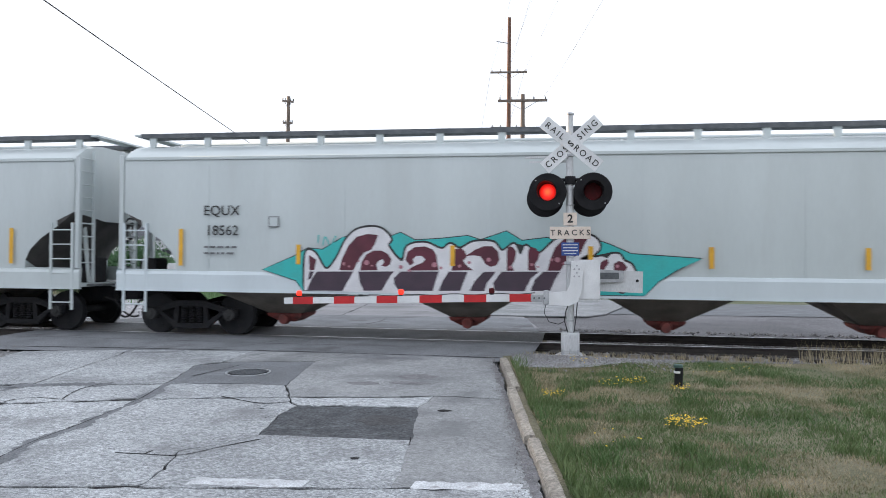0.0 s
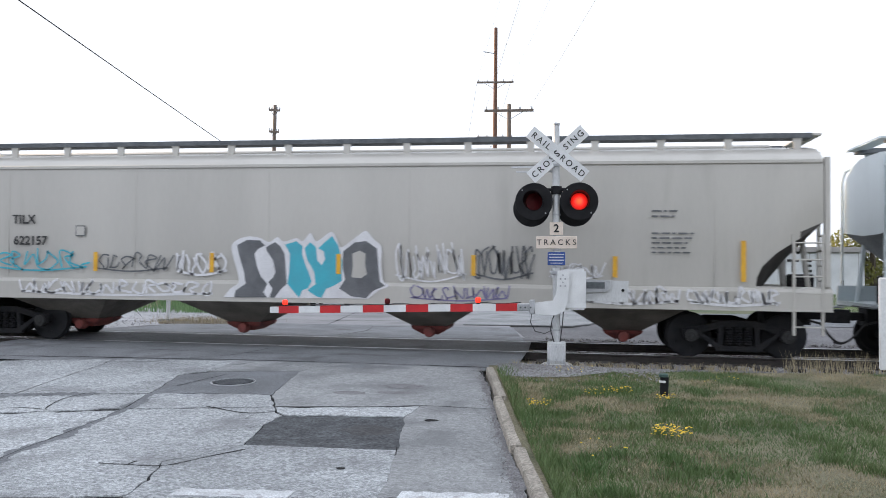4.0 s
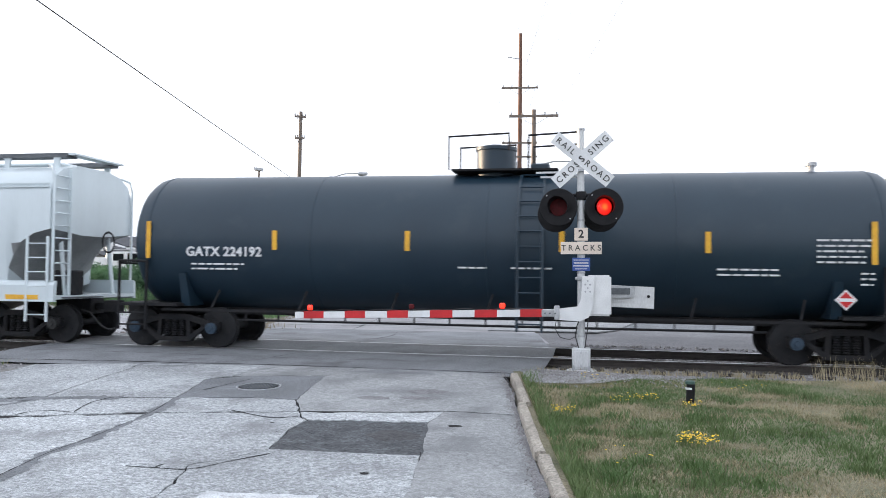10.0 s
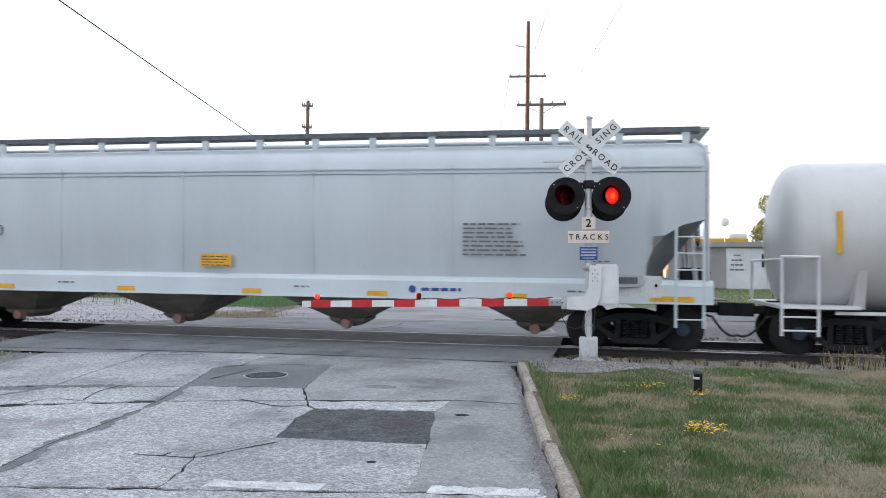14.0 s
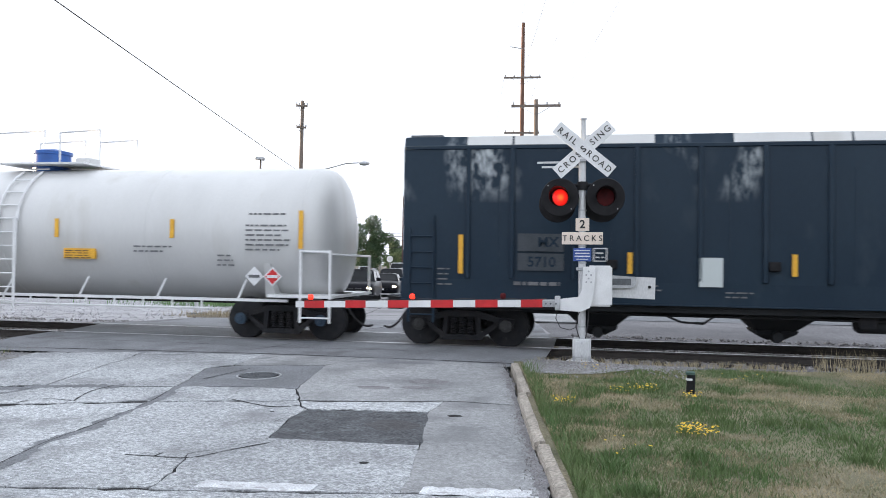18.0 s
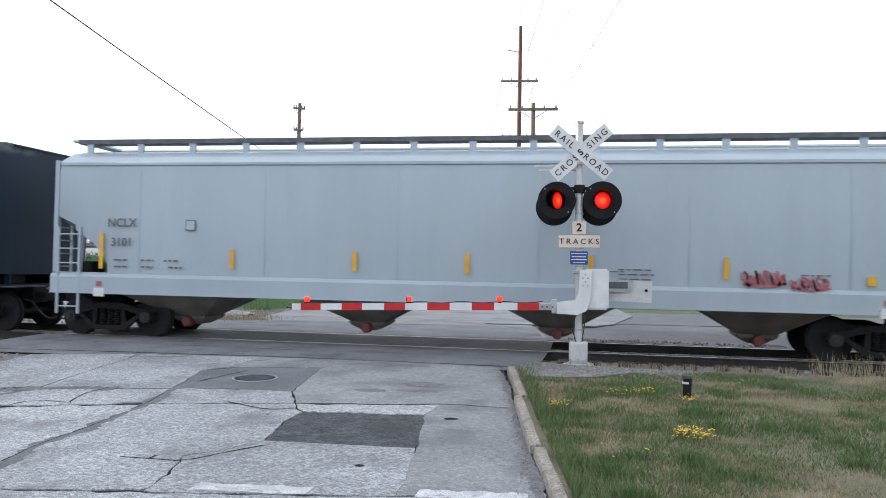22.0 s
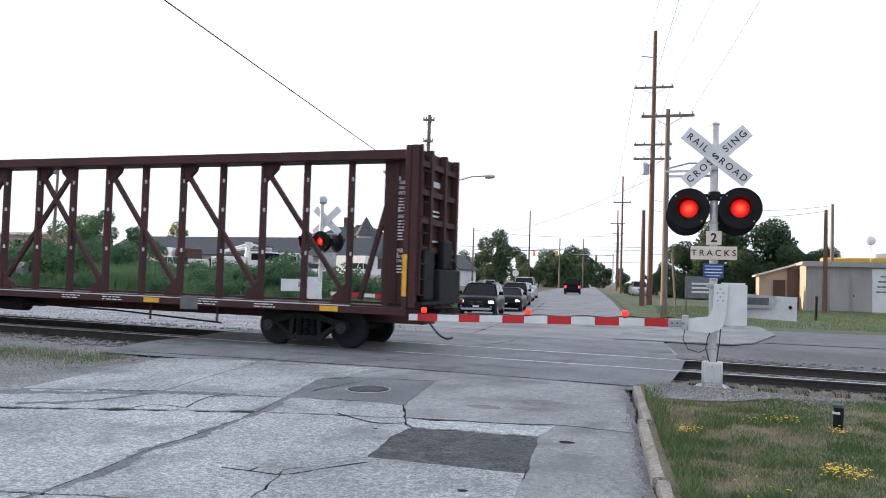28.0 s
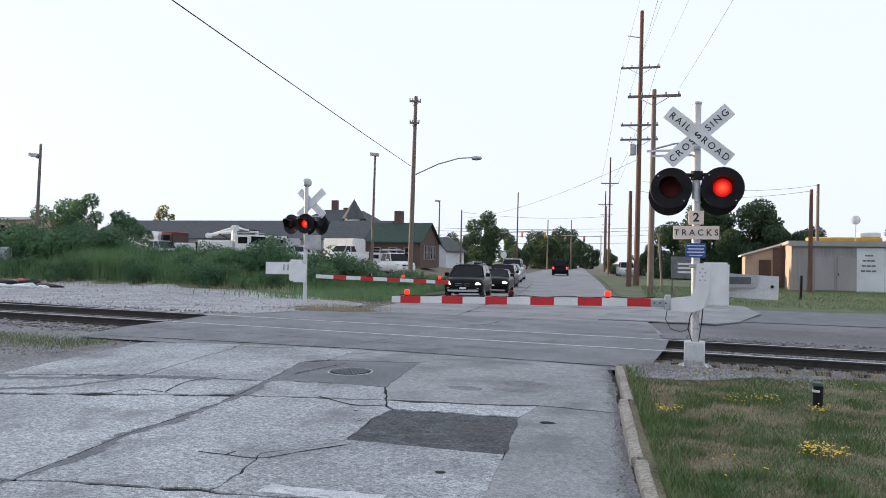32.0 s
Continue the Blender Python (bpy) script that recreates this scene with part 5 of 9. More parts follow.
lines(c, 6.4, 2.75, 0.6, 3, 0.09, 0.04, "grey_text")
lines(c, 6.5, 2.30, 0.8, 6, 0.09, 0.045, "grey_text")
part("test_mark", P([(-5.95, 2.27), (-5.73, 2.27), (-5.73, 2.49), (-5.95, 2.49)], 0.003, "xz", -1.588), "grey_text", c, smooth=0)
part("test_mark", P([(-5.93, 2.29), (-5.75, 2.29), (-5.75, 2.47), (-5.93, 2.47)], 0.003, "xz", -1.591), "hop_grey", c, smooth=0)
teal = [(-6.06, 1.41), (-5.4, 1.68), (-5.1, 1.85), (-4.8, 1.82), (-4.4, 2.05), (-3.85, 2.24), (-3.4, 2.09), (-3.2, 2.17), (-2.9, 2.02), (-2.4, 2.05), (-1.85, 2.11), (-1.6, 2.03), (-1.1, 2.2), (-0.8, 2.02), (-0.3, 2.08), (-0.1, 1.96), (0.55, 2.06), (0.87, 1.95), (1.25, 1.78), (2.54, 1.70), (2.1, 1.5), (1.75, 1.27), (1.5, 1.0), (-5.2, 1.0), (-5.35, 1.2)]
LETTERS = [(-5.17, 1.0), (-5.15, 1.73), (-4.96, 1.76), (-4.72, 1.43), (-4.5, 1.65), (-4.3, 2.03), (-4.04, 2.24), (-3.63, 2.26), (-3.39, 2.05), (-3.44, 1.9), (-3.16, 1.6), (-3.05, 1.9), (-2.7, 1.97), (-2.37, 1.85), (-2.2, 1.95), (-2.0, 1.86), (-1.74, 1.99), (-1.36, 1.99), (-1.18, 1.82), (-0.95, 1.96), (-0.83, 1.75), (-0.72, 1.93), (-0.5, 1.75), (-0.08, 2.08), (0.5, 2.12), (0.67, 1.9), (0.47, 1.66), (0.08, 1.0)]
TAIL = [(0.28, 1.48), (0.3, 1.67), (0.44, 1.76), (0.57, 1.71), (0.71, 1.73), (0.81, 1.7), (0.88, 1.77), (1.03, 1.77), (1.12, 1.65), (1.25, 1.58), (1.34, 1.4), (1.33, 1.29), (1.22, 1.18), (1.09, 1.07), (0.92, 1.16), (0.81, 1.28), (0.64, 1.17), (0.47, 1.16), (0.33, 1.23)]


def grown(pts, d):
    """An outline drawn outward by d."""
    out = []
    for k in range(len(pts)):
        a, b = Vector(pts[k - 1]), Vector(pts[(k + 1) % len(pts)])
        n_ = Vector((-(b - a).y, (b - a).x)).normalized()
        out.append((pts[k][0] + n_.x * d, max(0.99, pts[k][1] + n_.y * d)))
    return out


def paint_shape(car, pts, y, material, name, label=""):
    return part(name, P(pts, 0.001, "xz", y), material, car, label, smooth=0)


paint_shape(c, grown(teal, 0.018), -1.5915, "black_text", "graffiti_outline", "thin black edge of the teal ground")
paint_shape(c, teal, -1.5930, "teal", "graffiti_ground", "jagged teal graffiti ground")
for shape in (LETTERS, TAIL):
    shape = curve_pts(shape + shape[:1], 5)[:-1]
    paint_shape(c, grown(shape, 0.042), -1.5945, "black_text", "graffiti_outline", "black edge of bulging letters")
    paint_shape(c, shape, -1.5960, "spray_white", "graffiti_halo", "white halo of bulging letters")
for pts in ([(-5.06, 1.4), (-5.08, 1.71), (-4.92, 1.62), (-4.96, 1.41)],
            [(-4.44, 1.41), (-4.39, 1.63), (-4.26, 1.9), (-4.09, 2.08), (-3.87, 2.14), (-3.65, 2.12), (-3.71, 1.95), (-3.78, 1.83), (-3.93, 1.77), (-4.02, 1.66), (-4.1, 1.51), (-4.15, 1.41)],
            [(-4.01, 1.41), (-3.98, 1.58), (-3.89, 1.73), (-3.74, 1.81), (-3.57, 1.81), (-3.44, 1.74), (-3.37, 1.63), (-3.4, 1.54), (-3.49, 1.49), (-3.58, 1.51), (-3.52, 1.58), (-3.55, 1.64), (-3.63, 1.61), (-3.68, 1.54), (-3.65, 1.42)],
            [(-3.06, 1.42), (-2.92, 1.51), (-2.75, 1.58), (-2.69, 1.64), (-2.76, 1.71), (-2.87, 1.71), (-2.94, 1.64), (-2.92, 1.57), (-3.0, 1.52), (-3.09, 1.63), (-3.05, 1.79), (-2.91, 1.88), (-2.7, 1.9), (-2.54, 1.84), (-2.47, 1.73), (-2.45, 1.57), (-2.42, 1.43)],
            [(-2.17, 1.43), (-2.13, 1.71), (-2.1, 1.85), (-1.98, 1.87), (-1.91, 1.81), (-1.87, 1.71), (-1.94, 1.62), (-1.87, 1.53), (-1.74, 1.44)],
            [(-1.89, 1.72), (-1.71, 1.84), (-1.54, 1.91), (-1.37, 1.91), (-1.26, 1.81), (-1.23, 1.65), (-1.29, 1.54), (-1.41, 1.51), (-1.51, 1.57), (-1.6, 1.71), (-1.72, 1.73)],
            [(-1.09, 1.44), (-1.09, 1.82), (-1.06, 1.91), (-0.98, 1.9), (-0.91, 1.81), (-0.93, 1.66), (-0.99, 1.54), (-0.95, 1.44)],
            [(-0.68, 1.45), (-0.68, 1.83), (-0.63, 1.91), (-0.53, 1.87), (-0.46, 1.79), (-0.49, 1.66), (-0.55, 1.57), (-0.52, 1.45)],
            [(-0.31, 1.45), (-0.26, 1.66), (-0.17, 1.89), (-0.01, 2.05), (0.19, 2.11), (0.45, 2.08), (0.38, 1.94), (0.3, 1.77), (0.19, 1.72), (0.08, 1.64), (-0.01, 1.55), (-0.07, 1.45)],
            [(0.37, 1.46), (0.38, 1.61), (0.45, 1.69), (0.52, 1.66), (0.5, 1.5), (0.54, 1.46)],
            [(0.65, 1.48), (0.69, 1.62), (0.81, 1.69), (0.84, 1.61), (0.75, 1.48)],
            [(0.93, 1.46), (0.93, 1.59), (1.02, 1.65), (1.11, 1.62), (1.18, 1.53), (1.14, 1.46)]):
    paint_shape(c, pts, -1.5975, "maroon", "graffiti_letter", "maroon upper half of a letter")
for pts in ([(-5.06, 1.38), (-4.97, 1.38), (-5.02, 1.24), (-5.1, 1.21)],
            [(-4.91, 1.38), (-4.15, 1.39), (-4.24, 1.23), (-4.37, 1.0), (-5.11, 1.0), (-5.02, 1.22)],
            [(-4.05, 1.39), (-3.32, 1.4), (-3.38, 1.33), (-3.47, 1.18), (-3.56, 1.02), (-3.93, 1.01), (-4.01, 1.17)],
            [(-3.19, 1.4), (-2.42, 1.41), (-2.47, 1.25), (-2.54, 1.03), (-3.22, 1.02), (-3.31, 1.15), (-3.32, 1.27)],
            [(-2.22, 1.41), (-1.85, 1.41), (-1.92, 1.23), (-1.99, 1.04), (-2.42, 1.03), (-2.34, 1.23)],
            [(-1.54, 1.41), (-1.3, 1.42), (-1.37, 1.32), (-1.47, 1.2), (-1.52, 1.04), (-1.81, 1.04), (-1.71, 1.23)],
            [(-1.19, 1.42), (-0.46, 1.43), (-0.61, 1.31), (-0.7, 1.15), (-0.74, 1.05), (-1.32, 1.05), (-1.35, 1.2)],
            [(-0.39, 1.43), (-0.07, 1.43), (-0.17, 1.27), (-0.26, 1.06), (-0.63, 1.06), (-0.55, 1.27)],
            [(0.35, 1.38), (0.59, 1.38), (0.71, 1.44), (0.64, 1.29), (0.51, 1.25), (0.38, 1.28)],
            [(0.93, 1.42), (1.03, 1.4), (1.07, 1.23), (1.0, 1.18), (0.92, 1.24)]):
    paint_shape(c, pts, -1.5975, "plum", "graffiti_shade", "plum lower half of a letter")
for (x, z), k in (((-4.35, 1.54), 0.032), ((-4.24, 1.49), 0.021), ((-4.04, 1.6), 0.021), ((-3.88, 1.57), 0.053), ((-3.77, 1.51), 0.021), ((-3.18, 1.49), 0.042), ((-3.01, 1.42), 0.032), ((-2.51, 1.54), 0.053), ((-2.38, 1.48), 0.032), ((-2.01, 1.52), 0.032), ((-1.82, 1.59), 0.032), ((-1.44, 1.65), 0.042), ((-1.02, 1.51), 0.032), ((-0.61, 1.56), 0.032), ((-0.49, 1.52), 0.021), ((-0.23, 1.66), 0.032), ((-0.12, 1.66), 0.053), ((0.01, 1.59), 0.032), ((1.0, 1.55), 0.032)):
    paint_shape(c, [(x + k * math.cos(a), z + k * math.sin(a)) for a in steps(0, 2 * math.pi, 9)[:-1]], -1.5990, "paint_pink", "paint_bubble")
spray(c, [[(-4.9, 1.95), (-4.88, 2.12)], [(-4.8, 1.9), (-4.74, 2.08), (-4.66, 1.92)], [(-4.6, 1.93), (-4.52, 2.1)], [(-4.5, 1.96), (-4.36, 2.08)]], 0.012, "teal", -1.592, "graffiti_stroke", "thin teal scrawl")

c = hopper_car(-102.95, -84.33, "hop_beige", "dusty beige covered hopper car with grey and cyan graffiti", (-6.2, -2.38, 1.7, 5.66), (-101.3, -85.86), stripes=(-5.2, -2.63, 0.04, 2.74, 5.43), tall=(-7.71, 7.75))
side_words(c, "TILX", -6.88, 2.59, 0.26, bold=0.006)
side_words(c, "622157", -6.72, 2.14, 0.26, bold=0.006)
lines(c, 6.35, 2.78, 0.5, 2, 0.1, 0.045, "grey_text")
lines(c, 6.5, 2.36, 0.8, 5, 0.09, 0.045, "grey_text")
part("test_mark", P([(-5.68, 2.25), (-5.46, 2.25), (-5.46, 2.47), (-5.68, 2.47)], 0.003, "xz", -1.588), "grey_text", c, smooth=0)
part("test_mark", P([(-5.66, 2.27), (-5.48, 2.27), (-5.48, 2.45), (-5.66, 2.45)], 0.003, "xz", -1.591), "hop_beige", c, smooth=0)
HALO = [(-2.37, 1.02), (-2.22, 1.2), (-2.05, 1.33), (-2.09, 1.57), (-2.18, 1.85), (-2.21, 2.07), (-2.09, 2.19), (-1.86, 2.26), (-1.61, 2.23), (-1.41, 2.15), (-1.24, 2.25), (-1.11, 2.16), (-0.84, 2.23), (-0.71, 2.17), (-0.55, 2.34), (-0.42, 2.17), (-0.13, 2.36), (0.0, 2.23), (0.08, 2.05), (0.34, 2.22), (0.58, 2.38), (0.75, 2.22), (0.91, 2.06), (0.91, 1.7), (0.95, 1.41), (1.07, 1.3), (0.86, 1.2), (0.66, 1.04)]
paint_shape(c, curve_pts(HALO, 4), -1.592, "spray_white", "graffiti_halo", "white halo of block letters")
for pts, tint in (([(-2.1, 2.08), (-1.88, 2.19), (-1.61, 2.18), (-1.5, 2.08), (-1.64, 2.01), (-1.72, 1.91), (-1.67, 1.67), (-1.58, 1.45), (-1.44, 1.31), (-1.52, 1.13), (-1.44, 1.03), (-2.14, 1.02), (-2.11, 1.16), (-1.9, 1.3), (-1.94, 1.55), (-2.04, 1.85)], 'spray_grey'),
            ([(-1.48, 2.04), (-1.29, 2.15), (-1.18, 2.07), (-1.09, 1.92), (-1.06, 1.67), (-1.03, 1.31), (-1.16, 1.19), (-1.28, 1.03), (-1.39, 1.03), (-1.33, 1.21), (-1.42, 1.34), (-1.32, 1.43), (-1.27, 1.55), (-1.33, 1.79), (-1.45, 1.95)], 'spray_grey'),
            ([(-1.08, 2.1), (-0.84, 2.17), (-0.71, 2.07), (-0.72, 1.91), (-0.66, 1.73), (-0.58, 1.55), (-0.51, 1.37), (-0.58, 1.23), (-0.7, 1.19), (-0.77, 1.03), (-0.91, 1.19), (-1.02, 1.31), (-0.98, 1.55), (-0.97, 1.91)], 'spray_cyan'),
            ([(-0.67, 2.03), (-0.55, 2.15), (-0.43, 2.04), (-0.4, 1.79), (-0.31, 1.69), (-0.24, 1.81), (-0.27, 1.97), (-0.39, 2.03), (-0.23, 2.17), (-0.1, 2.28), (0.03, 2.08), (0.11, 1.79), (0.11, 1.38), (-0.04, 1.29), (-0.21, 1.22), (-0.3, 1.04), (-0.41, 1.07), (-0.6, 1.19), (-0.43, 1.31), (-0.46, 1.55), (-0.53, 1.67), (-0.61, 1.79)], 'spray_cyan'),
            ([(0.13, 1.97), (0.36, 2.15), (0.6, 2.18), (0.82, 2.03), (0.85, 1.67), (0.89, 1.38), (0.99, 1.3), (0.76, 1.2), (0.61, 1.05), (0.31, 1.08), (0.06, 1.23), (0.18, 1.41), (0.12, 1.67)], 'spray_grey')):
    paint_shape(c, pts, -1.5935, tint, "graffiti_letter", "dark grey block letter" if tint == "spray_grey" else "cyan block letter")
paint_shape(c, [(0.32, 1.93), (0.47, 1.99), (0.59, 1.93), (0.58, 1.73), (0.62, 1.52), (0.5, 1.44), (0.31, 1.46), (0.33, 1.67)], -1.5950, "hop_beige", "letter_heart", "bare paint in the heart of the letter")
scribble(c, -7.6, -5.4, 1.55, 1.95, 0.022, "spray_cyan", 5, k=6)
scribble(c, -5.2, -3.6, 1.55, 1.9, 0.02, "spray_grey", 6, k=6)
scribble(c, -3.4, -2.3, 1.5, 1.95, 0.03, "spray_white", 7, k=5)
scribble(c, 1.2, 2.6, 1.45, 2.15, 0.02, "spray_white", 8, k=8)
scribble(c, 2.75, 3.9, 1.5, 2.1, 0.022, "spray_grey", 9, k=8)
scribble(c, 4.2, 5.2, 1.5, 1.8, 0.02, "spray_white", 10, k=5)
scribble(c, -6.9, -2.6, 1.05, 1.33, 0.03, "spray_white", 11, k=14)
scribble(c, 1.5, 3.4, 1.05, 1.33, 0.018, "spray_purple", 12, k=9)
scribble(c, 4.8, 6.6, 1.05, 1.33, 0.03, "spray_white", 13, k=9)
scribble(c, 6.8, 8.4, 1.05, 1.33, 0.03, "spray_white", 14, k=9)

for xi0, xi1, paint, label, w, mark, number, out, seed in (
        (-83.28, -64.75, "hop_white", "cool white curved-side covered hopper car", (-81.9, -65.98), "EQUX", "016584", (-6.23, -2.14, 1.76, 5.71), 21),
        (-45.99, -27.50, "hop_silver", "silver-grey curved-side covered hopper car", (-44.92, -28.88), "CPCX", "817179", (-6.12, -2.07, 1.85, 5.89), 22)):
    c = hopper_car(xi0, xi1, paint, label, out, w, "round", top=-0.06 if seed == 21 else 0.03, outlet="gate_pink", cap="bearing_dark" if seed == 21 else "bearing_blue", sill="hop_white")
    side_words(c, mark, -7.0, 2.48, 0.27, bold=0.004, space=1.15)
    side_words(c, number, -6.93, 2.06, 0.27, bold=0.004, space=1.1)
    lines(c, -7.03, 1.68, 0.7, 2, 0.13, 0.055, "grey_text", seed=seed)
    lines(c, 5.2, 2.42, 1.3, 8, 0.085, 0.05, "grey_text", seed=seed)
    lines(c, 7.15, 1.72, 0.5, 4, 0.07, 0.03, "grey_text", seed=seed)
    part("test_mark", P([(-5.97, 2.15), (-5.75, 2.15), (-5.75, 2.37), (-5.97, 2.37)], 0.003, "xz", -1.588), "grey_text", c, smooth=0)
    part("test_mark", P([(-5.95, 2.17), (-5.77, 2.17), (-5.77, 2.35), (-5.95, 2.35)], 0.003, "xz", -1.591), paint, c, smooth=0)
    for x in (-8.4, -5.6, -2.7, 0.16, 2.83, 5.6, 8.5):
        stripe(c, x, 1.03, 0.10, w=0.42 if abs(x) < 8 else 0.8)
    for x in (-6.8, -4.1, 1.3, 6.8):
        lines(c, x, 1.14, 0.45, 1, 0.1, 0.05, "grey_text", seed=seed)
    part("emblem", lathe([(0.0, -1.585), (0.075, -1.585), (0.075, -1.58)], 16, "y"), "blue_sign", c, "blue round maker's mark", m=pose(3.55, 0, 1.13))
    lines(c, 4.15, 1.13, 0.85, 1, 0.1, 0.09, "blue_sign", seed=seed + 4)
    if seed == 22:
        part("warning_placard", B(-1.0, -0.3, -1.592, -1.585, 1.52, 1.78), "yellow", c, "yellow notice with small print", smooth=0)
        lines(c, -0.65, 1.73, 0.62, 4, 0.06, 0.025, "black_text", y=-1.595, seed=5)

# blue-black boxy hopper
c = hopper_car(-9.62, 4.97, "hop_dark", "blue-black ribbed covered hopper car with worn pale roof", (-3.44, -0.02, 3.47), (-8.45, 3.75), "box", roof=False, stripes=(-2.87, 0.04, 3.11), tall=(-6.09, 6.04), outlet="chute_dark")
for x in (-5.96, -5.1, -3.92, -2.75, -1.6, -0.46, 0.66, 1.8, 2.97, 4.1, 5.2, 6.07):
    part("rib", B(x - 0.045, x + 0.045, -1.60, -1.54, 1.38, 3.91, bevel=0.012), "hop_dark", c)
r = random.Random(41)
x = -6.0
while x < 6.4:
    w = r.uniform(0.5, 1.5)
    if r.random() < 0.75:
        x1 = min(x + w, 6.5)
        bm = loft([[(q, -1.526, 3.985), (q, -1.442, 4.168), (q, -1.450, 4.172), (q, -1.536, 3.988)] for q in (x, x1)])
        part("roof_sheet", bm, "tank_white", c, "peeling pale roof paint", smooth=0)
    x += w + r.uniform(0.0, 0.25)
for s_ in (-1, 1):
    xs = sorted((s_ * 6.55, s_ * 7.22))
    part("roof_step", B(*xs, -1.2, 1.2, 4.20, 4.25), "walkway", c, "dark end walkway over the roof", smooth=0)
    for y in (-1.15, 1.1):
        part("roof_step_stay", bar(bmesh.new(), (s_ * 7.2, y, 4.2), (s_ * 6.95, y, 3.95), 0.02, n=6), "hop_dark", c)
    part("end_ladder_rail", B(min(s_ * 6.62, s_ * 6.66), max(s_ * 6.62, s_ * 6.66), -1.63, -1.59, 1.1, 2.6), "hop_dark", c, smooth=0)
part("stencil_panel", B(-4.98, -4.1, -1.60, -1.58, 1.92, 2.26), "stencil", c, smooth=0)
part("stencil_panel", B(-4.98, -4.1, -1.60, -1.58, 1.55, 1.88), "stencil", c, smooth=0)
side_words(c, "MX", -4.4, 2.09, 0.27, "hop_dark", y=-1.603, bold=0.006)
side_words(c, "5710", -4.52, 1.71, 0.27, "hop_dark", y=-1.603, bold=0.006)
part("notice", B(-1.62, -1.2, -1.60, -1.57, 1.3, 1.84), "hop_grey", c, "worn pale notice panel", smooth=0)
part("notice", B(5.45, 5.65, -1.60, -1.57, 1.5, 1.72), "hop_grey", c, smooth=0)
for x0, x1, z0, z1 in ((5.45, 5.87, 1.44, 1.46), (5.45, 5.87, 1.13, 1.15), (5.45, 5.47, 1.13, 1.46), (5.85, 5.87, 1.13, 1.46), (-3.55, -3.29, 1.98, 2.0), (-3.55, -3.29, 1.74, 1.76), (-3.55, -3.53, 1.74, 2.0), (-3.31, -3.29, 1.74, 2.0)):
    part("stencil_frame", B(x0, x1, -1.595, -1.585, z0, z1), "white_text", c, smooth=0)
lines(c, -3.42, 1.9, 0.16, 2, 0.08, 0.04, "white_text")
part("notice", B(6.32, 6.60, -1.60, -1.57, 1.1, 1.28), "white_paint", c, "tilted white card", m=pose(0, 0, 0, 0, 2, 0), smooth=0)
lines(c, 5.7, 1.36, 0.5, 3, 0.09, 0.05, "grey_text")
lines(c, -6.4, 1.56, 0.3, 4, 0.1, 0.04, "grey_text")
lines(c, -4.6, 1.3, 0.9, 1, 0.1, 0.10, "grey_text")
lines(c, -2.45, 1.3, 0.4, 2, 0.08, 0.04, "grey_text")
lines(c, -0.9, 1.2, 0.5, 2, 0.08, 0.04, "grey_text")
lines(c, 4.2, 1.25, 0.7, 2, 0.1, 0.05, "grey_text")
part("centre_sill", B(-7.0, 7.0, -0.35, 0.35, 0.66, 0.96), "chute_dark", c, "grimy centre sill", smooth=0)
for y in (-1.42, 1.34):
    part("lower_sill", B(-5.0, 5.0, y, y + 0.08, 0.80, 0.96), "chute_dark", c, smooth=0)
part("brake_pipe", bars([(-6.2, -1.25, 0.78), (-2.2, -1.25, 0.74), (-1.9, -1.28, 0.62), (-1.5, -1.28, 0.60), (-1.3, -1.25, 0.74), (1.4, -1.25, 0.72), (5.6, -1.25, 0.78)], 0.022, 6), "truck_steel", c)
part("air_reservoir", lathe([(0.0, -0.5), (0.16, -0.46), (0.2, -0.38), (0.2, 0.38), (0.16, 0.46), (0.0, 0.5)], 16, "x"), "chute_dark", c, m=pose(1.7, -0.95, 0.68))
part("brake_valve", B(1.2, 1.55, -1.3, -1.0, 0.55, 0.85, bevel=0.04), "truck_steel", c)
for x in (-3.2, -0.3, 3.2):
    part("vibrator_bracket", B(x - 0.1, x + 0.1, -1.65, -1.55, 1.6, 1.78, bevel=0.02), "black", c)

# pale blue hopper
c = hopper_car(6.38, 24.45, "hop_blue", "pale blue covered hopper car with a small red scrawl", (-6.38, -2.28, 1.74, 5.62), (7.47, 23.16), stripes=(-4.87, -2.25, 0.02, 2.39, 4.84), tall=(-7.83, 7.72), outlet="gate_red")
side_words(c, "NCLX", -7.37, 2.44, 0.25, "grey_text", bold=0.004)
side_words(c, "3101", -7.37, 2.03, 0.25, "grey_text", bold=0.004)
for x, z in ((-7.35, 1.66), (-6.72, 1.66), (-6.2, 1.66), (-7.35, 1.52), (-6.72, 1.52), (-6.1, 1.52)):
    lines(c, x, z, 0.38, 1, 0.1, 0.055, "grey_text")
part("test_mark", P([(-5.92, 2.3), (-5.70, 2.3), (-5.70, 2.52), (-5.92, 2.52)], 0.003, "xz", -1.588), "grey_text", c, smooth=0)
part("test_mark", P([(-5.90, 2.32), (-5.72, 2.32), (-5.72, 2.5), (-5.90, 2.5)], 0.003, "xz", -1.591), "hop_blue", c, smooth=0)
lines(c, 2.9, 1.62, 0.34, 1, 0.09, 0.03, "grey_text")
lines(c, 3.30, 1.66, 0.8, 3, 0.09, 0.04, "grey_text")
lines(c, 6.43, 1.62, 0.6, 1, 0.09, 0.035, "grey_text")
scribble(c, 5.13, 5.88, 1.42, 1.68, 0.025, "spray_red", 31, k=6)
scribble(c, 6.03, 6.63, 1.36, 1.58, 0.025, "spray_red", 32, k=5)
part("notice", B(7.25, 7.39, -1.592, -1.58, 1.45, 1.62), "yellow", c, smooth=0)
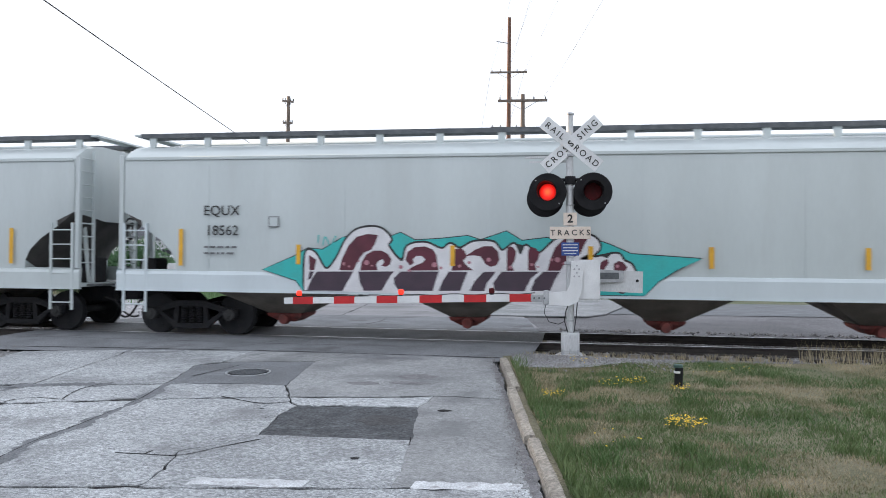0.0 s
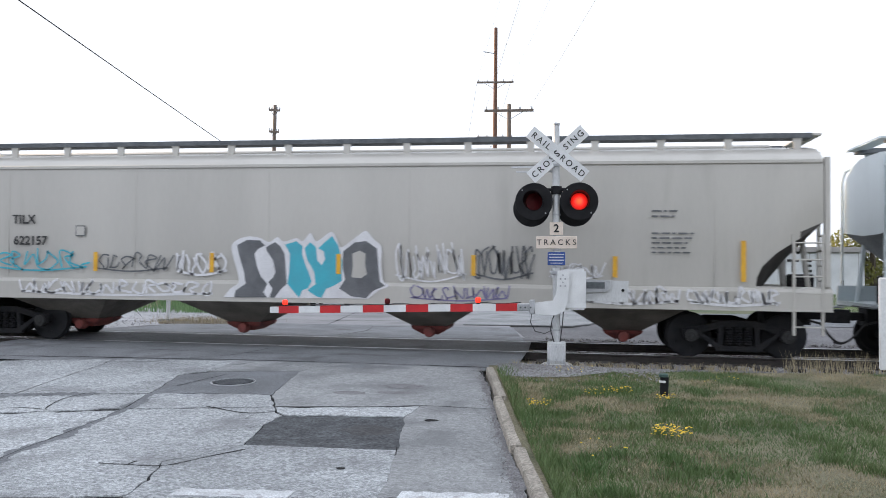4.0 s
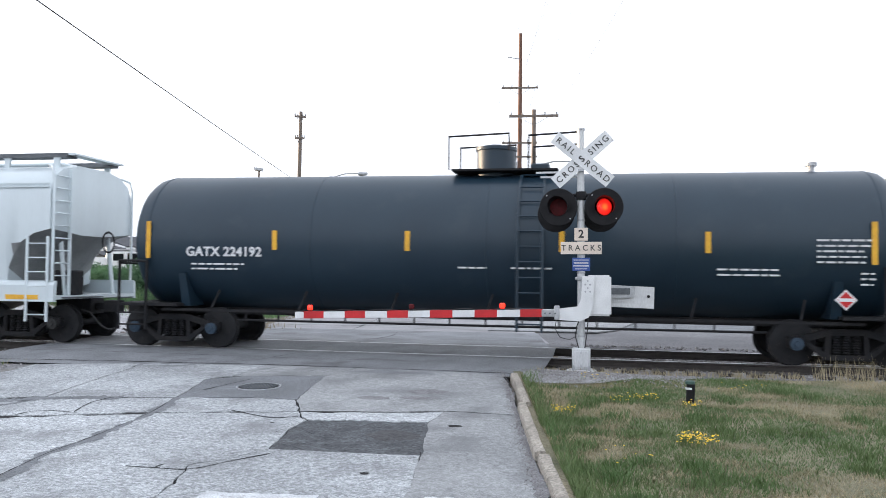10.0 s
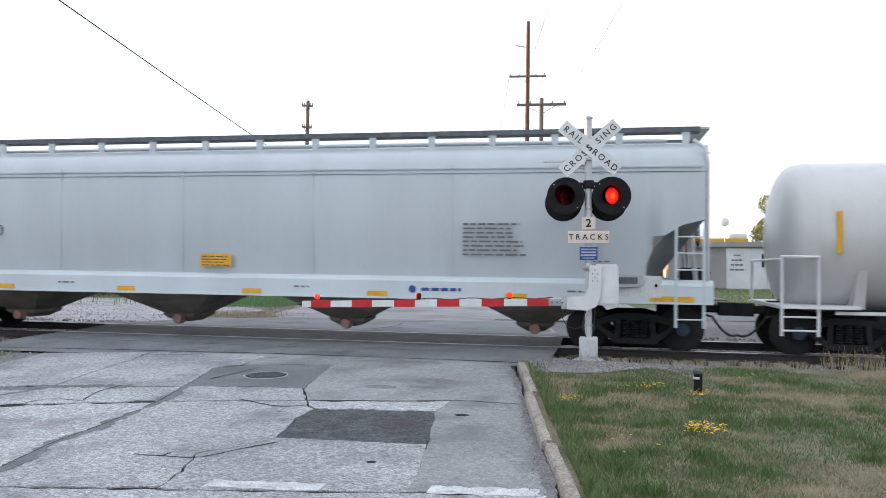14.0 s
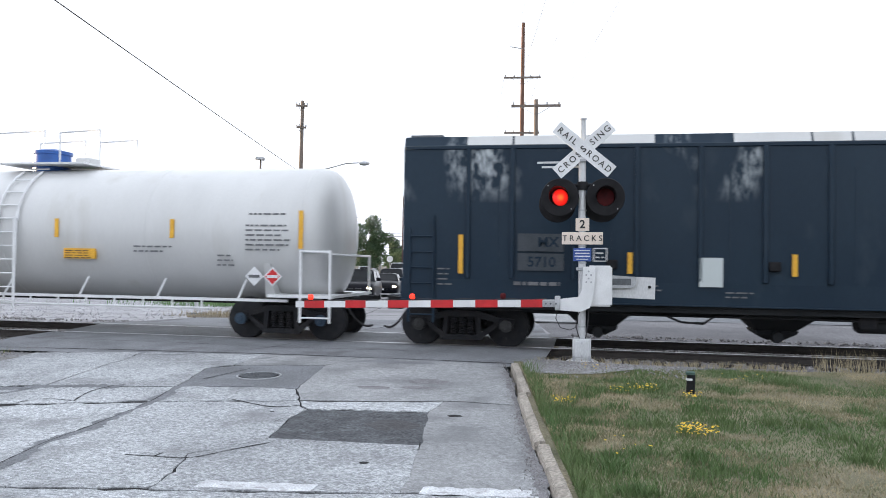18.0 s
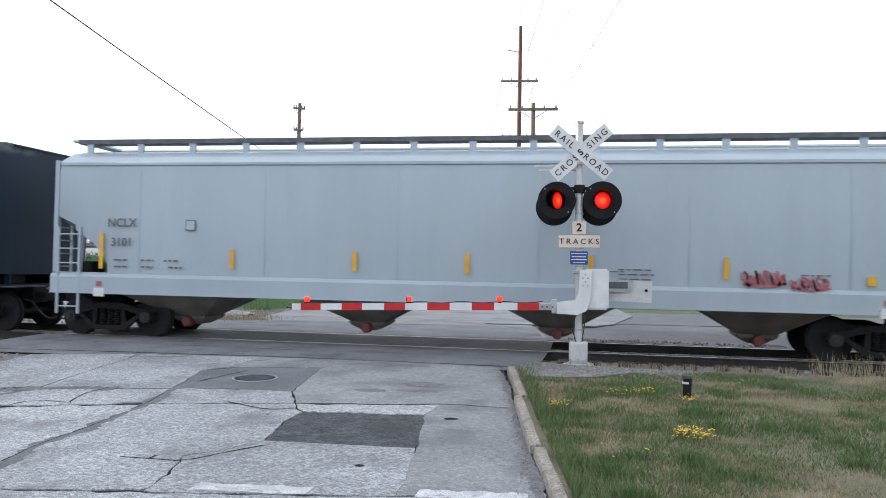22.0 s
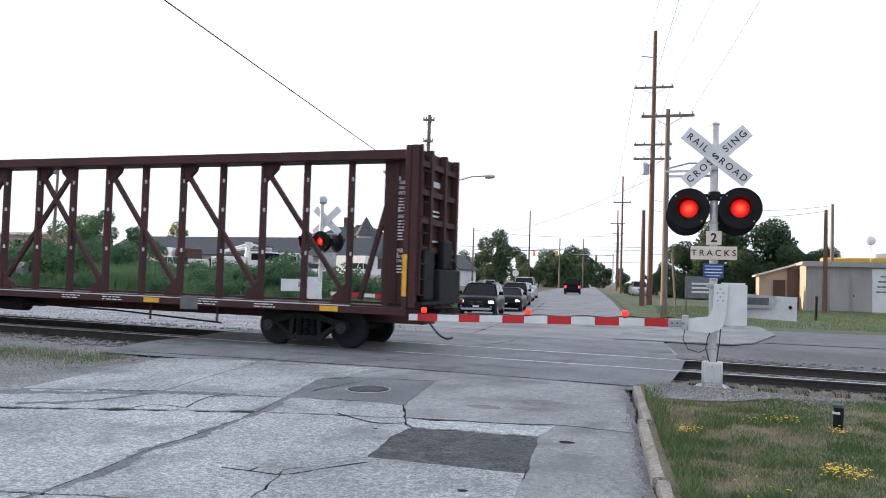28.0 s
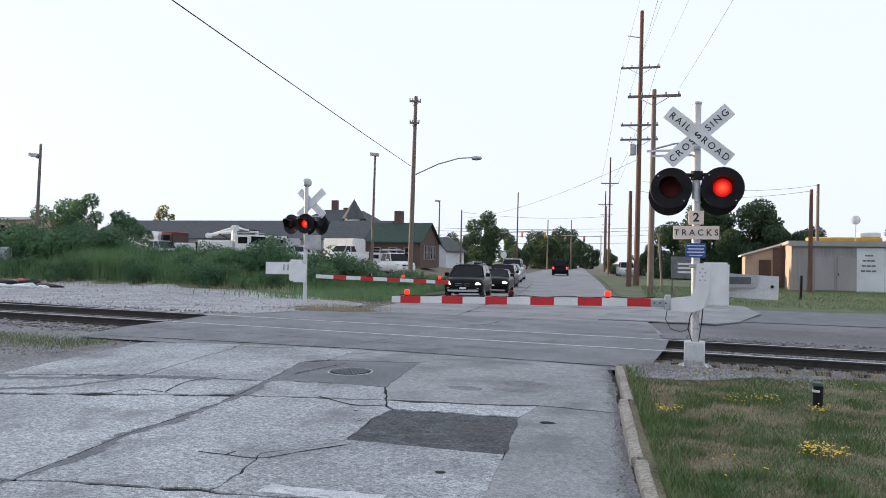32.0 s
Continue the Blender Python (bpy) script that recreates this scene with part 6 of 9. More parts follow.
for x in (-7.87, 7.58):
    part("notice", B(x - 0.12, x + 0.12, -1.60, -1.58, 0.88, 1.06), "white_paint", c, smooth=0)
    part("notice", B(x - 0.06, x + 0.06, -1.60, -1.58, 1.1, 1.2), "spray_red", c, smooth=0)


# tank cars
def tank_car(xi0, xi1, material, label, wheels, text, ink, dome, cap, stripes, rail):
    half, mid = (xi1 - xi0) / 2, (xi0 + xi1) / 2
    car = thing("tank_car", pose(mid, TRACK_Y, RAIL_Z), label, "tank car", "cars of the freight train")
    CARS.append((car, mid))
    R, zc = 1.48, 2.24 if material == "tank_white" else 2.30
    prof = [(0.0, -half), (0.55, -half + 0.025), (0.95, -half + 0.085), (1.2, -half + 0.165), (1.35, -half + 0.26), (1.44, -half + 0.38), (R, -half + 0.56)]
    prof += [(R, x) for x in steps(-half + 0.56, half - 0.56, 6)[1:-1]] + [(a, -b) for a, b in prof[::-1]]
    tank = part("tank", lathe(prof, 48, "x"), material, car, m=pose(0, 0, zc))
    for x in steps(-half + 0.6, half - 0.6, 4):
        part("weld_band", lathe([(R, x - 0.012), (R + 0.006, x - 0.01), (R + 0.006, x + 0.01), (R, x + 0.012)], 48, "x", cap=False), material, tank)
    # underframe rail and cradles
    for y in (-1.32, 1.32):
        part("side_rail", B(-half + 0.9, half - 0.9, y - 0.03, y + 0.03, 0.80, 0.86), rail, car, smooth=0)
        for x in steps(-half + 2.0, half - 2.0, 6):
            part("rail_stay", bar(bmesh.new(), (x, y, 0.84), (x + 0.12, y * 0.88, 1.25), 0.025, n=6), rail, car)
    part("center_sill", B(-half - 0.05, half + 0.05, -0.3, 0.3, 0.70, 0.92), "truck_steel", car, smooth=0)
    part("safety_bar", bars([(-half + 2.6, -1.35, 0.64), (half - 2.6, -1.35, 0.64)], 0.025, 6), rail, car)
    for x in steps(-half + 2.8, half - 2.8, 14):
        part("safety_bar_hanger", B(x - 0.015, x + 0.015, -1.36, -1.33, 0.64, 0.8), rail, car, smooth=0)
    for s in (-1, 1):
        x = s * (half - 1.35)
        part("saddle", loft([[(x - 0.1, -1.15, 0.9), (x + 0.1, -1.15, 0.9), (x + 0.1, 1.15, 0.9), (x - 0.1, 1.15, 0.9)], [(x - 0.08, -1.36, 1.6), (x + 0.08, -1.36, 1.6), (x + 0.08, 1.36, 1.6), (x - 0.08, 1.36, 1.6)]]), material, car, smooth=0)
        part("end_platform", B(min(s * half, s * (half - 1.2)) - 0.1, max(s * half, s * (half - 1.2)) + 0.1, -1.45, 1.45, 0.90, 0.96), "truck_steel" if material == "tank_black" else "white_paint", car, smooth=0)
        pts = [(s * (half + 0.05), -1.45, 0.4), (s * (half + 0.05), -1.45, 1.85), (s * (half - 0.58), -1.45, 1.85), (s * (half - 0.58), -1.45, 0.4)]
        part("handrail", bars(pts, 0.03, 6), rail, car)
        for z in (0.5, 0.75):
            part("step", bar(bmesh.new(), (s * (half + 0.05), -1.45, z), (s * (half - 0.58), -1.45, z), 0.02, n=6), rail, car)
        part("end_rail", bars([(s * (half + 0.05), -1.45, 1.8), (s * (half + 0.05), 1.45, 1.8), (s * (half + 0.05), 1.45, 0.95)], 0.025, 6), rail, car)
    # dome, platform and its rails
    dx = dome
    dz = -0.2 if material == "tank_white" else 0.0
    part("dome", lathe([(0.42, 3.60), (0.42, 4.28 + dz), (0.45, 4.29 + dz), (0.45, 4.36 + dz), (0.2, 4.42 + dz), (0.0, 4.43 + dz)], 28), "blue_dome" if material == "tank_white" else material, car, m=pose(dx, 0, 0))
    part("top_platform", B(dx - 0.85, dx + 1.35, -0.75, 0.75, 3.79, 3.83), rail, car, smooth=0)
    for y in (-0.75, 0.75):
        for a, b in ((dx - 0.9, dx + 0.35), (dx + 0.75, dx + 1.75)):
            part("platform_rail", bars([(a, y, 3.8), (a, y, 4.5), (b, y, 4.55), (b, y, 4.2)], 0.02, 6), rail, car)
    part("valve_box", B(dx + 0.75, dx + 1.15, -0.22, 0.22, 3.78, 4.0, bevel=0.03), material, car)
    # side ladder, following the curve of the tank
    lx = dx + (0.85 if material == "tank_black" else 0.05)
    for s in (-0.24, 0.24):
        pts = [(lx + s, -1.56, 0.55), (lx + s, -1.56, 2.5)] + [(lx + s, -(R + 0.06) * math.cos(a), zc + (R + 0.06) * math.sin(a)) for a in steps(0.15, 1.1, 5)]
        part("ladder_stile", bars(pts, 0.028, 6), material if material == "tank_black" else "white_paint", car)
    for i in range(11):
        z = 0.7 + 0.3 * i
        y = -1.56 if z < 2.4 else -(R + 0.06) * math.sqrt(max(0.05, 1 - ((z - zc) / (R + 0.06)) ** 2))
        part("rung", bar(bmesh.new(), (lx - 0.24, y, z), (lx + 0.24, y, z), 0.018, n=6), material if material == "tank_black" else "white_paint", car)
    for x in stripes:
        h = 0.78 if abs(x) > half - 1.4 else 0.4
        zs = 2.30 + (0.0 if h > 0.5 else 0.0)
        stripe(car, x, zs, h, y=-1.491, w=0.1)
    side_words(car, text[0], text[1], 2.05, 0.27, ink, y=-1.475, bold=0.008, space=1.05)
    for x, z, w, n in text[2]:
        lines(car, x, z, w, n, 0.10, 0.05, ink, y=-1.49 + 0.35 * abs(z - zc) ** 2 if abs(z - zc) < 0.6 else -1.40)
    for w in wheels:
        truck(car, w - mid, cap)
    couplers(car, half)
    return car


c = tank_car(-63.23, -47.57, "tank_black", "black pressure tank car with dome and walkway", (-62.2, -48.7), ("GATX 224192", -5.5, ((-5.55, 1.80, 1.4, 2), (6.65, 2.35, 1.15, 5), (5.05, 1.80, 1.4, 2), (0.9, 1.78, 0.8, 1), (-0.2, 1.78, 0.7, 1), (7.0, 1.75, 0.3, 3))), "white_text", 0.02, "bearing_blue", (-7.2, -4.37, -1.57, 1.48, 4.18, 7.05), "truck_steel")
part("vent", lathe([(0.07, 3.72), (0.07, 3.9), (0.12, 3.9), (0.12, 3.97), (0.0, 3.98)], 14), "galv", c, "small top vent", m=pose(6.35, 0, 0))
pl = part("hazard_placard", P([(6.57 - 0.19, 1.27), (6.57, 1.08), (6.57 + 0.19, 1.27), (6.57, 1.46)], 0.006, "xz", -1.47), "white_paint", c, "diamond hazard placard", smooth=0)
part("placard_field", P([(6.57 - 0.15, 1.27), (6.57, 1.12), (6.57 + 0.15, 1.27), (6.57, 1.42)], 0.004, "xz", -1.476), "red_paint", pl, smooth=0)
part("placard_band", B(6.57 - 0.13, 6.57 + 0.13, -1.482, -1.474, 1.24, 1.30), "white_paint", pl, smooth=0)

c = tank_car(-26.24, -11.17, "tank_white", "dusty white tank car with a blue valve dome", (-25.03, -12.3), ("UTLX 930819", -4.8, ((-5.1, 1.82, 1.0, 1), (-5.1, 1.66, 1.3, 2), (6.25, 2.38, 1.0, 6), (3.65, 1.92, 0.9, 2), (5.3, 1.75, 0.4, 3), (6.25, 2.62, 0.9, 1))), "grey_text", 0.12, "bearing_blue", (-6.61, -3.73, -1.13, 1.38, 4.1, 6.96), "white_paint")
part("warning_placard", B(1.55, 2.3, -1.475, -1.40, 1.64, 1.86), "yellow", c, "yellow notice with small print", smooth=0)
lines(c, 1.92, 1.81, 0.66, 4, 0.05, 0.022, "black_text", y=-1.479)
for x, k in ((6.37, "red_paint"), (5.97, "grey_text")):
    pl = part("hazard_placard", P([(x - 0.2, 1.33), (x, 1.13), (x + 0.2, 1.33), (x, 1.53)], 0.006, "xz", -1.50), "white_paint", c, "diamond hazard placard", smooth=0)
    if k == "red_paint":
        part("placard_field", P([(x - 0.16, 1.33), (x, 1.17), (x + 0.16, 1.33), (x, 1.49)], 0.004, "xz", -1.506), k, pl, smooth=0)
    part("placard_band", B(x - 0.12, x + 0.12, -1.512, -1.504, 1.30, 1.36), "white_paint" if k == "red_paint" else k, pl, smooth=0)
part("air_tank", lathe([(0.0, -0.55), (0.17, -0.5), (0.19, -0.4), (0.19, 0.4), (0.17, 0.5), (0.0, 0.55)], 18, "x"), "white_paint", c, m=pose(-4.9, -1.1, 0.95))

# centre-beam flat car
half, mid = 10.66, 36.44
c = thing("centerbeam_car", pose(mid, TRACK_Y, RAIL_Z), "empty oxide-brown centre-beam lumber flat car", "flat car", "cars of the freight train")
CARS.append((c, mid))
part("deck_sill", B(-half, half, -1.55, -1.40, 0.79, 0.93), "beam_red", c, smooth=0)
part("deck_sill", B(-half, half, 1.40, 1.55, 0.79, 0.93), "beam_red", c, smooth=0)
part("center_sill", B(-half, half, -0.35, 0.35, 0.55, 0.92), "beam_red", c, smooth=0)
dk = part("deck", B(-half + 0.7, half - 0.7, -1.39, 1.39, 0.84, 0.88), "deck", c, "weathered wooden deck", smooth=0)
part("deck_edge", B(-half + 1.2, half - 1.2, -1.545, -1.50, 0.93, 0.952), "hop_grey", c, "pale worn edge of the deck", smooth=0)
part("top_chord", B(-half + 0.2, half - 0.2, -0.32, 0.32, 4.14, 4.36, bevel=0.02), "beam_red", c)
for s in (-1, 1):
    bk = part("bulkhead", B(s * (half - 0.02) - 0.12 * (s > 0), s * (half - 0.02) + 0.12 * (s < 0), -1.32, 1.32, 0.88, 4.28, bevel=0.015), "beam_red", c, "ribbed end bulkhead")
    for y in (-1.32, -0.5, 0.38, 1.20):
        part("bulkhead_post", B(min(s * half, s * (half + 0.14)), max(s * half, s * (half + 0.14)), y, y + 0.12, 0.95, 4.28), "beam_red", bk, smooth=0)
    for z in (1.5, 2.1, 2.7, 3.3, 3.9):
        part("bulkhead_rib", B(min(s * half, s * (half + 0.10)), max(s * half, s * (half + 0.10)), -1.3, 1.3, z, z + 0.12), "beam_red", bk, smooth=0)
    part("end_web", P([(s * (half - 0.1), 0.9), (s * (half - 1.15), 0.9), (s * (half - 1.15), 4.14), (s * (half - 0.1), 4.23)], 0.12, "xz", -0.06), "beam_red", c, smooth=0)
    stripe(c, s * (half - 0.085), 1.60, 0.86, y=-1.33, w=0.1)
    ladder(c, s * (half + 0.17), -1.2, 1.2, 4.3, 0.02, "beam_red", 8)
    wx = s * (half - 0.56)
    for text, z in (("LOADING AND", 3.66), ("UNLOADING", 3.54), ("INSTRUCTION", 3.42), ("SAFETY FIRST", 2.90)):
        words(text, 0.105, "white_text", c, pose(wx - 0.24, -0.075, z) @ FACE, align="LEFT", bold=0.002, squeeze=0.62)
    words("WARNING", 0.14, "white_text", c, pose(wx - 0.24, -0.075, 2.14) @ FACE, align="LEFT", bold=0.003, squeeze=0.62)
    for text, z in (("DO NOT MOVE", 2.01), ("CAR UNLESS", 1.91)):
        words(text, 0.095, "white_text", c, pose(wx - 0.24, -0.075, z) @ FACE, align="LEFT", bold=0.001, squeeze=0.62)
    for z, n_ in ((3.30, 5), (2.80, 7), (1.80, 3)):
        lines(c, wx, z, 0.48, n_, 0.068, 0.046, "white_text", y=-0.075, seed=int(z * 10))
posts = [0.577 + 1.155 * i for i in range(-9, 9)]
for i, x in enumerate(posts):
    p = part("post", B(x - 0.048, x + 0.048, -0.085, 0.085, 0.9, 4.16), "beam_red", c, "upright of the centre beam", smooth=0)
    for z in (2.0, 3.0, 3.7):
        part("post_lug", B(x + 0.055, x + 0.075, -0.105, -0.05, z, z + 0.09), "white_text", p, smooth=0)


def brace(x0, z0, x1, z1):
    d = Vector((x1 - x0, z1 - z0)).normalized() * 0.05
    part("brace", P([(x0 - d.y, z0 + d.x), (x1 - d.y, z1 + d.x), (x1 + d.y, z1 - d.x), (x0 + d.y, z0 - d.x)], 0.10, "xz", -0.05), "beam_red", c, "diagonal brace", smooth=0)


def gusset(x, z, s, side):
    """A plate in the corner of a post and a chord, on one side of the post."""
    part("gusset", P([(x, z), (x + side * 0.42, z), (x + side * 0.36, z - s * 0.16), (x, z - s * 0.5)], 0.12, "xz", -0.06), "beam_red", c, smooth=0)


g = posts
for k in (1, 3, 5, 7):
    for a, b, side in ((k, k + 2, 1), (17 - k, 15 - k, -1)):
        brace(g[a], 1.02, g[b], 4.08)
        gusset(g[a], 0.92, -1, side)
        gusset(g[b], 4.16, 1, -side)
brace(g[0], 4.08, g[1] - 0.3, 1.02)
brace(g[17], 4.08, g[16] + 0.3, 1.02)
for s in (-1, 1):                               # print on the inner face of each bulkhead
    r = random.Random(66)
    xf = s * (half - 0.15)
    for z in (3.85, 3.45, 3.36, 2.75, 2.67, 2.59, 2.05, 1.97):
        w = r.uniform(0.35, 0.8) if z < 3.7 else 0.9
        part("small_print", B(xf - 0.004, xf + 0.004, -0.75 - w / 2, -0.75 + w / 2, z - 0.016, z + 0.016), "grey_text" if z < 2.1 else "white_text", c, smooth=0)
    for z, w in ((3.62, 0.9), (3.02, 0.8), (2.92, 0.7), (2.82, 0.75), (2.36, 0.5)):
        part("small_print", B(s * (half + 0.002) - 0.004, s * (half + 0.002) + 0.004, 0.1 - w / 2, 0.1 + w / 2, z - (0.06 if z > 3.5 else 0.02), z + (0.06 if z > 3.5 else 0.02)), "white_text", c, smooth=0)
    part("end_step", B(min(s * (half + 0.02), s * (half + 0.3)), max(s * (half + 0.02), s * (half + 0.3)), -1.25, 1.25, 1.0, 1.06), "truck_steel", c, smooth=0)
    # brake gear in near-black, which also paints in the shaded lower end
    for y0, y1, z0, z1, d in ((-0.95, -0.35, 1.08, 2.15, 0.10), (-0.2, 1.2, 1.0, 1.75, 0.18), (0.1, 0.7, 1.75, 2.4, 0.14)):
        part("end_gear", B(min(s * (half + 0.1), s * (half + 0.1 + d)), max(s * (half + 0.1), s * (half + 0.1 + d)), y0, y1, z0, z1, bevel=0.03), "truck_steel", c, "dark brake gear on the bulkhead, filling in the shade of its lower half")
    for z in steps(1.2, 4.1, 9):
        part("end_rung", bar(bmesh.new(), (s * (half + 0.2), -1.22, z), (s * (half + 0.2), -0.78, z), 0.017, n=6), "truck_steel", c)
    part("uncoupling_rod", bars([(s * (half + 0.3), -1.4, 0.72), (s * (half + 0.38), -0.6, 0.78), (s * (half + 0.42), 0.0, 0.9)], 0.018, 6), "truck_steel", c)
    part("brake_wheel", lathe([(0.22, -0.02), (0.25, 0.0), (0.22, 0.02), (0.20, 0.0), (0.22, -0.02)], 18, "x"), "truck_steel", c, m=pose(s * (half + 0.25), 0.7, 1.75))
    words("WARNING", 0.15, "white_text", c, pose(xf - s * 0.006, -0.75, 3.15) @ pose(0, 0, 0, 0, 0, -s * 90) @ FACE, bold=0.003)
for x in (-9.1, -4.48, -0.9, 4.5, 9.0):
    stripe(c, x, 0.862, 0.11, y=-1.56, w=0.42)
side_words(c, "WC", -6.89, 0.862, 0.14, "white_text", y=-1.556)
side_words(c, "37", -5.63, 0.862, 0.14, "white_text", y=-1.556)
side_words(c, "378", -4.92, 0.862, 0.14, "white_text", y=-1.556)
for x in (-8.2, -3.2, -1.8, 2.2, 3.4, 6.0, 7.5):
    lines(c, x, 0.89, 0.6, 2, 0.055, 0.035, "white_text", y=-1.556)
part("load_chart", B(5.3, 5.75, -1.57, -1.55, 0.70, 0.98), "grey_text", c, smooth=0)
for x in (-6.2, -4.4, 4.4, 6.2):
    part("tie_down_stay", bar(bmesh.new(), (x, -1.45, 0.82), (x, -1.45, 0.42), 0.03, n=6), "beam_red", c)
part("brake_rod", bars([(-6.2, -1.3, 0.50), (-1.5, -1.0, 0.62), (0.0, -0.9, 0.60), (3.0, -1.0, 0.55), (6.2, -1.3, 0.42)], 0.022, 6), "truck_steel", c)
part("brake_cylinder", lathe([(0.0, -0.7), (0.16, -0.7), (0.18, -0.3), (0.18, 0.3), (0.05, 0.4), (0.05, 0.9)], 16, "x"), "truck_steel", c, m=pose(-0.3, -0.75, 0.58))
truck(c, 27.78 - mid)
truck(c, 44.63 - mid)
couplers(c, half)


# ---- crossing signals ----
LAMPS = []              # (turning lamp, its rest pose, which of the two flashes)


def lamp_mesh():
    """A round lamp insert: a glowing face in front, a dark red one behind."""
    me = bpy.data.meshes.new("lamp_insert")
    n = 28
    verts, faces, kinds = [(0, -0.032, 0), (0, 0.03, 0)], [], []
    for y, rad in ((-0.028, 0.085), (-0.012, 0.145), (0.012, 0.145)):
        verts += [(rad * math.cos(2 * math.pi * i / n), y, rad * math.sin(2 * math.pi * i / n)) for i in range(n)]
    for i in range(n):
        k = (i + 1) % n
        faces += [(0, 2 + i, 2 + k), (2 + i, 2 + n + i, 2 + n + k, 2 + k), (2 + n + i, 2 + 2 * n + i, 2 + 2 * n + k, 2 + n + k), (1, 2 + 2 * n + k, 2 + 2 * n + i)]
        kinds += [0, 0, 1, 1]
    me.from_pydata(verts, [], faces)
    for k in ("lens_on", "lens_off"):
        me.materials.append(M[k])
    me.polygons.foreach_set("material_index", kinds)
    return me


LAMP = lamp_mesh()


def arm_lamp_mesh():
    """A small round lamp, lit on the side that starts towards the road."""
    bm = lathe([(0.035, 0.0), (0.05, 0.02), (0.05, 0.07), (0.035, 0.09), (0.0, 0.095)], 16)
    bmesh.ops.recalc_face_normals(bm, faces=bm.faces)
    for f in bm.faces:
        f.material_index = 0 if f.calc_center_median().y < 0.001 else 1
    me = bpy.data.meshes.new("arm_lamp")
    bm.to_mesh(me)
    bm.free()
    for k in ("gate_lamp", "lens_off"):
        me.materials.append(M[k])
    return me


ARM_LAMP = arm_lamp_mesh()


def flasher(sig, x, y, z, turn, phase=None):
    """A flashing light unit: background disc, hood, pot and the turning lamp in it."""
    m = pose(x, y, z, 0, 0, turn)
    f = part("flasher", lathe([(0.155, 0.02), (0.315, 0.01), (0.325, 0.025), (0.315, 0.04), (0.155, 0.05), (0.155, 0.02)], 40, "y"), "black", sig, "flashing light with black background disc", m=m)
    hood = bmesh.new()
    n = 18
    rows = []
    for yy, r in ((0.02, 0.165), (-0.30, 0.175)):
        rows.append([hood.verts.new((r * math.cos(a), yy * (0.45 + 0.55 * max(0, math.sin(a))), r * math.sin(a))) for a in steps(radians(-35), radians(215), n)])
    rows.append([hood.verts.new((v.co.x * 0.95, v.co.y, v.co.z * 0.95)) for v in rows[1]])
    rows.append([hood.verts.new((v.co.x * 0.95, v.co.y, v.co.z * 0.95)) for v in rows[0]])
    for a, b in zip(rows, rows[1:]):
        for i in range(n):
            hood.faces.new((a[i], a[i + 1], b[i + 1], b[i]))
    part("hood", hood, "black", f)
    part("pot", lathe([(0.155, 0.05), (0.16, 0.2), (0.12, 0.30), (0.0, 0.31)], 24, "y", cap=False), "black", f)
    part("disc_bolt", bar(bmesh.new(), (-0.2, 0.0, 0.2), (-0.2, 0.02, 0.2), 0.012, n=6), "galv", f)
    part("disc_bolt", bar(bmesh.new(), (0.2, 0.0, -0.2), (0.2, 0.02, -0.2), 0.012, n=6), "galv", f)
    if phase is not None:
        l = new("lamp", LAMP)
        l.parent = f
        l.matrix_basis = pose(0, 0.06, 0)
        LAMPS.append((l, (0, 0.06, 0), phase))
    else:
        part("lens", lathe([(0.0, 0.03), (0.145, 0.04), (0.145, 0.06)], 28, "y"), "lens_off", f)
    return f


def blade(sig, x, y, z, angle, text, material="white_paint"):
    b = part("crossbuck_blade", B(-0.61, 0.61, -0.012, 0.012, -0.115, 0.115), material, sig, "white crossbuck blade with black lettering" if text else "bare white back of a crossbuck blade", m=pose(x, y, z, 0, -angle, 0), smooth=0)
    if text:
        for s, px_ in text:
            words(s, 0.15, "black_text", b, pose(px_, -0.016, -0.005) @ FACE, bold=0.001, space=1.38)
    return b


def gate_arm(sig, x0, x1, y0, y1, z0, z1, edges, lamps):
    """A striped arm from its root to its tip; edges are the ends of the red bands."""
    def at(x, lo, hi):
        f = (x - x0) / (x1 - x0)
        y, z = y0 + (y1 - y0) * f, z0 + (z1 - z0) * f
        return [(x, y - 0.03, z + lo), (x, y + 0.03, z + lo), (x, y + 0.03, z + hi), (x, y - 0.03, z + hi)]
    arm = part("gate_arm", loft([at(x0, -0.062, 0.062), at(x1, -0.055, 0.055)]), "white_paint", sig, "long gate arm in red and white bands", smooth=0)
    for a, b in edges:
        band = loft([[(x, y + (0.003 if y > (y0 + (y1 - y0) * ((x - x0) / (x1 - x0))) else -0.003), z) for x, y, z in at(q, -0.065, 0.065)] for q in (a, b)])
        part("red_band", band, "red_paint", arm, smooth=0)
    for x, phase in lamps:
        f = (x - x0) / (x1 - x0)
        y, z = y0 + (y1 - y0) * f, z0 + (z1 - z0) * f
        part("lamp_base", B(x - 0.03, x + 0.03, y - 0.03, y + 0.03, z + 0.062, z + 0.085), "black", arm, smooth=0)
        if phase in (0, 1):
            l = new("arm_lamp", ARM_LAMP)
            l.parent = arm
            l["label"] = "red lamp on the gate arm"
            l.matrix_basis = pose(x, y, z + 0.085)
            LAMPS.append((l, (x, y, z + 0.085), phase))
        else:
            part("arm_lamp", lathe([(0.035, 0.0), (0.05, 0.02), (0.05, 0.07), (0.035, 0.09), (0.0, 0.095)], 16), "gate_lamp", arm, "red lamp on the gate arm", m=pose(x, y, z + 0.085))
    cord = [(x1 + (x0 - x1) * f, y1 + (y0 - y1) * f, z1 + (z0 - z1) * f + 0.075 + 0.012 * math.sin(f * 40)) for f in steps(0.03, 0.97, 30)]
    part("lamp_cord", bars(cord, 0.008, 5), "cable", arm)
    return arm


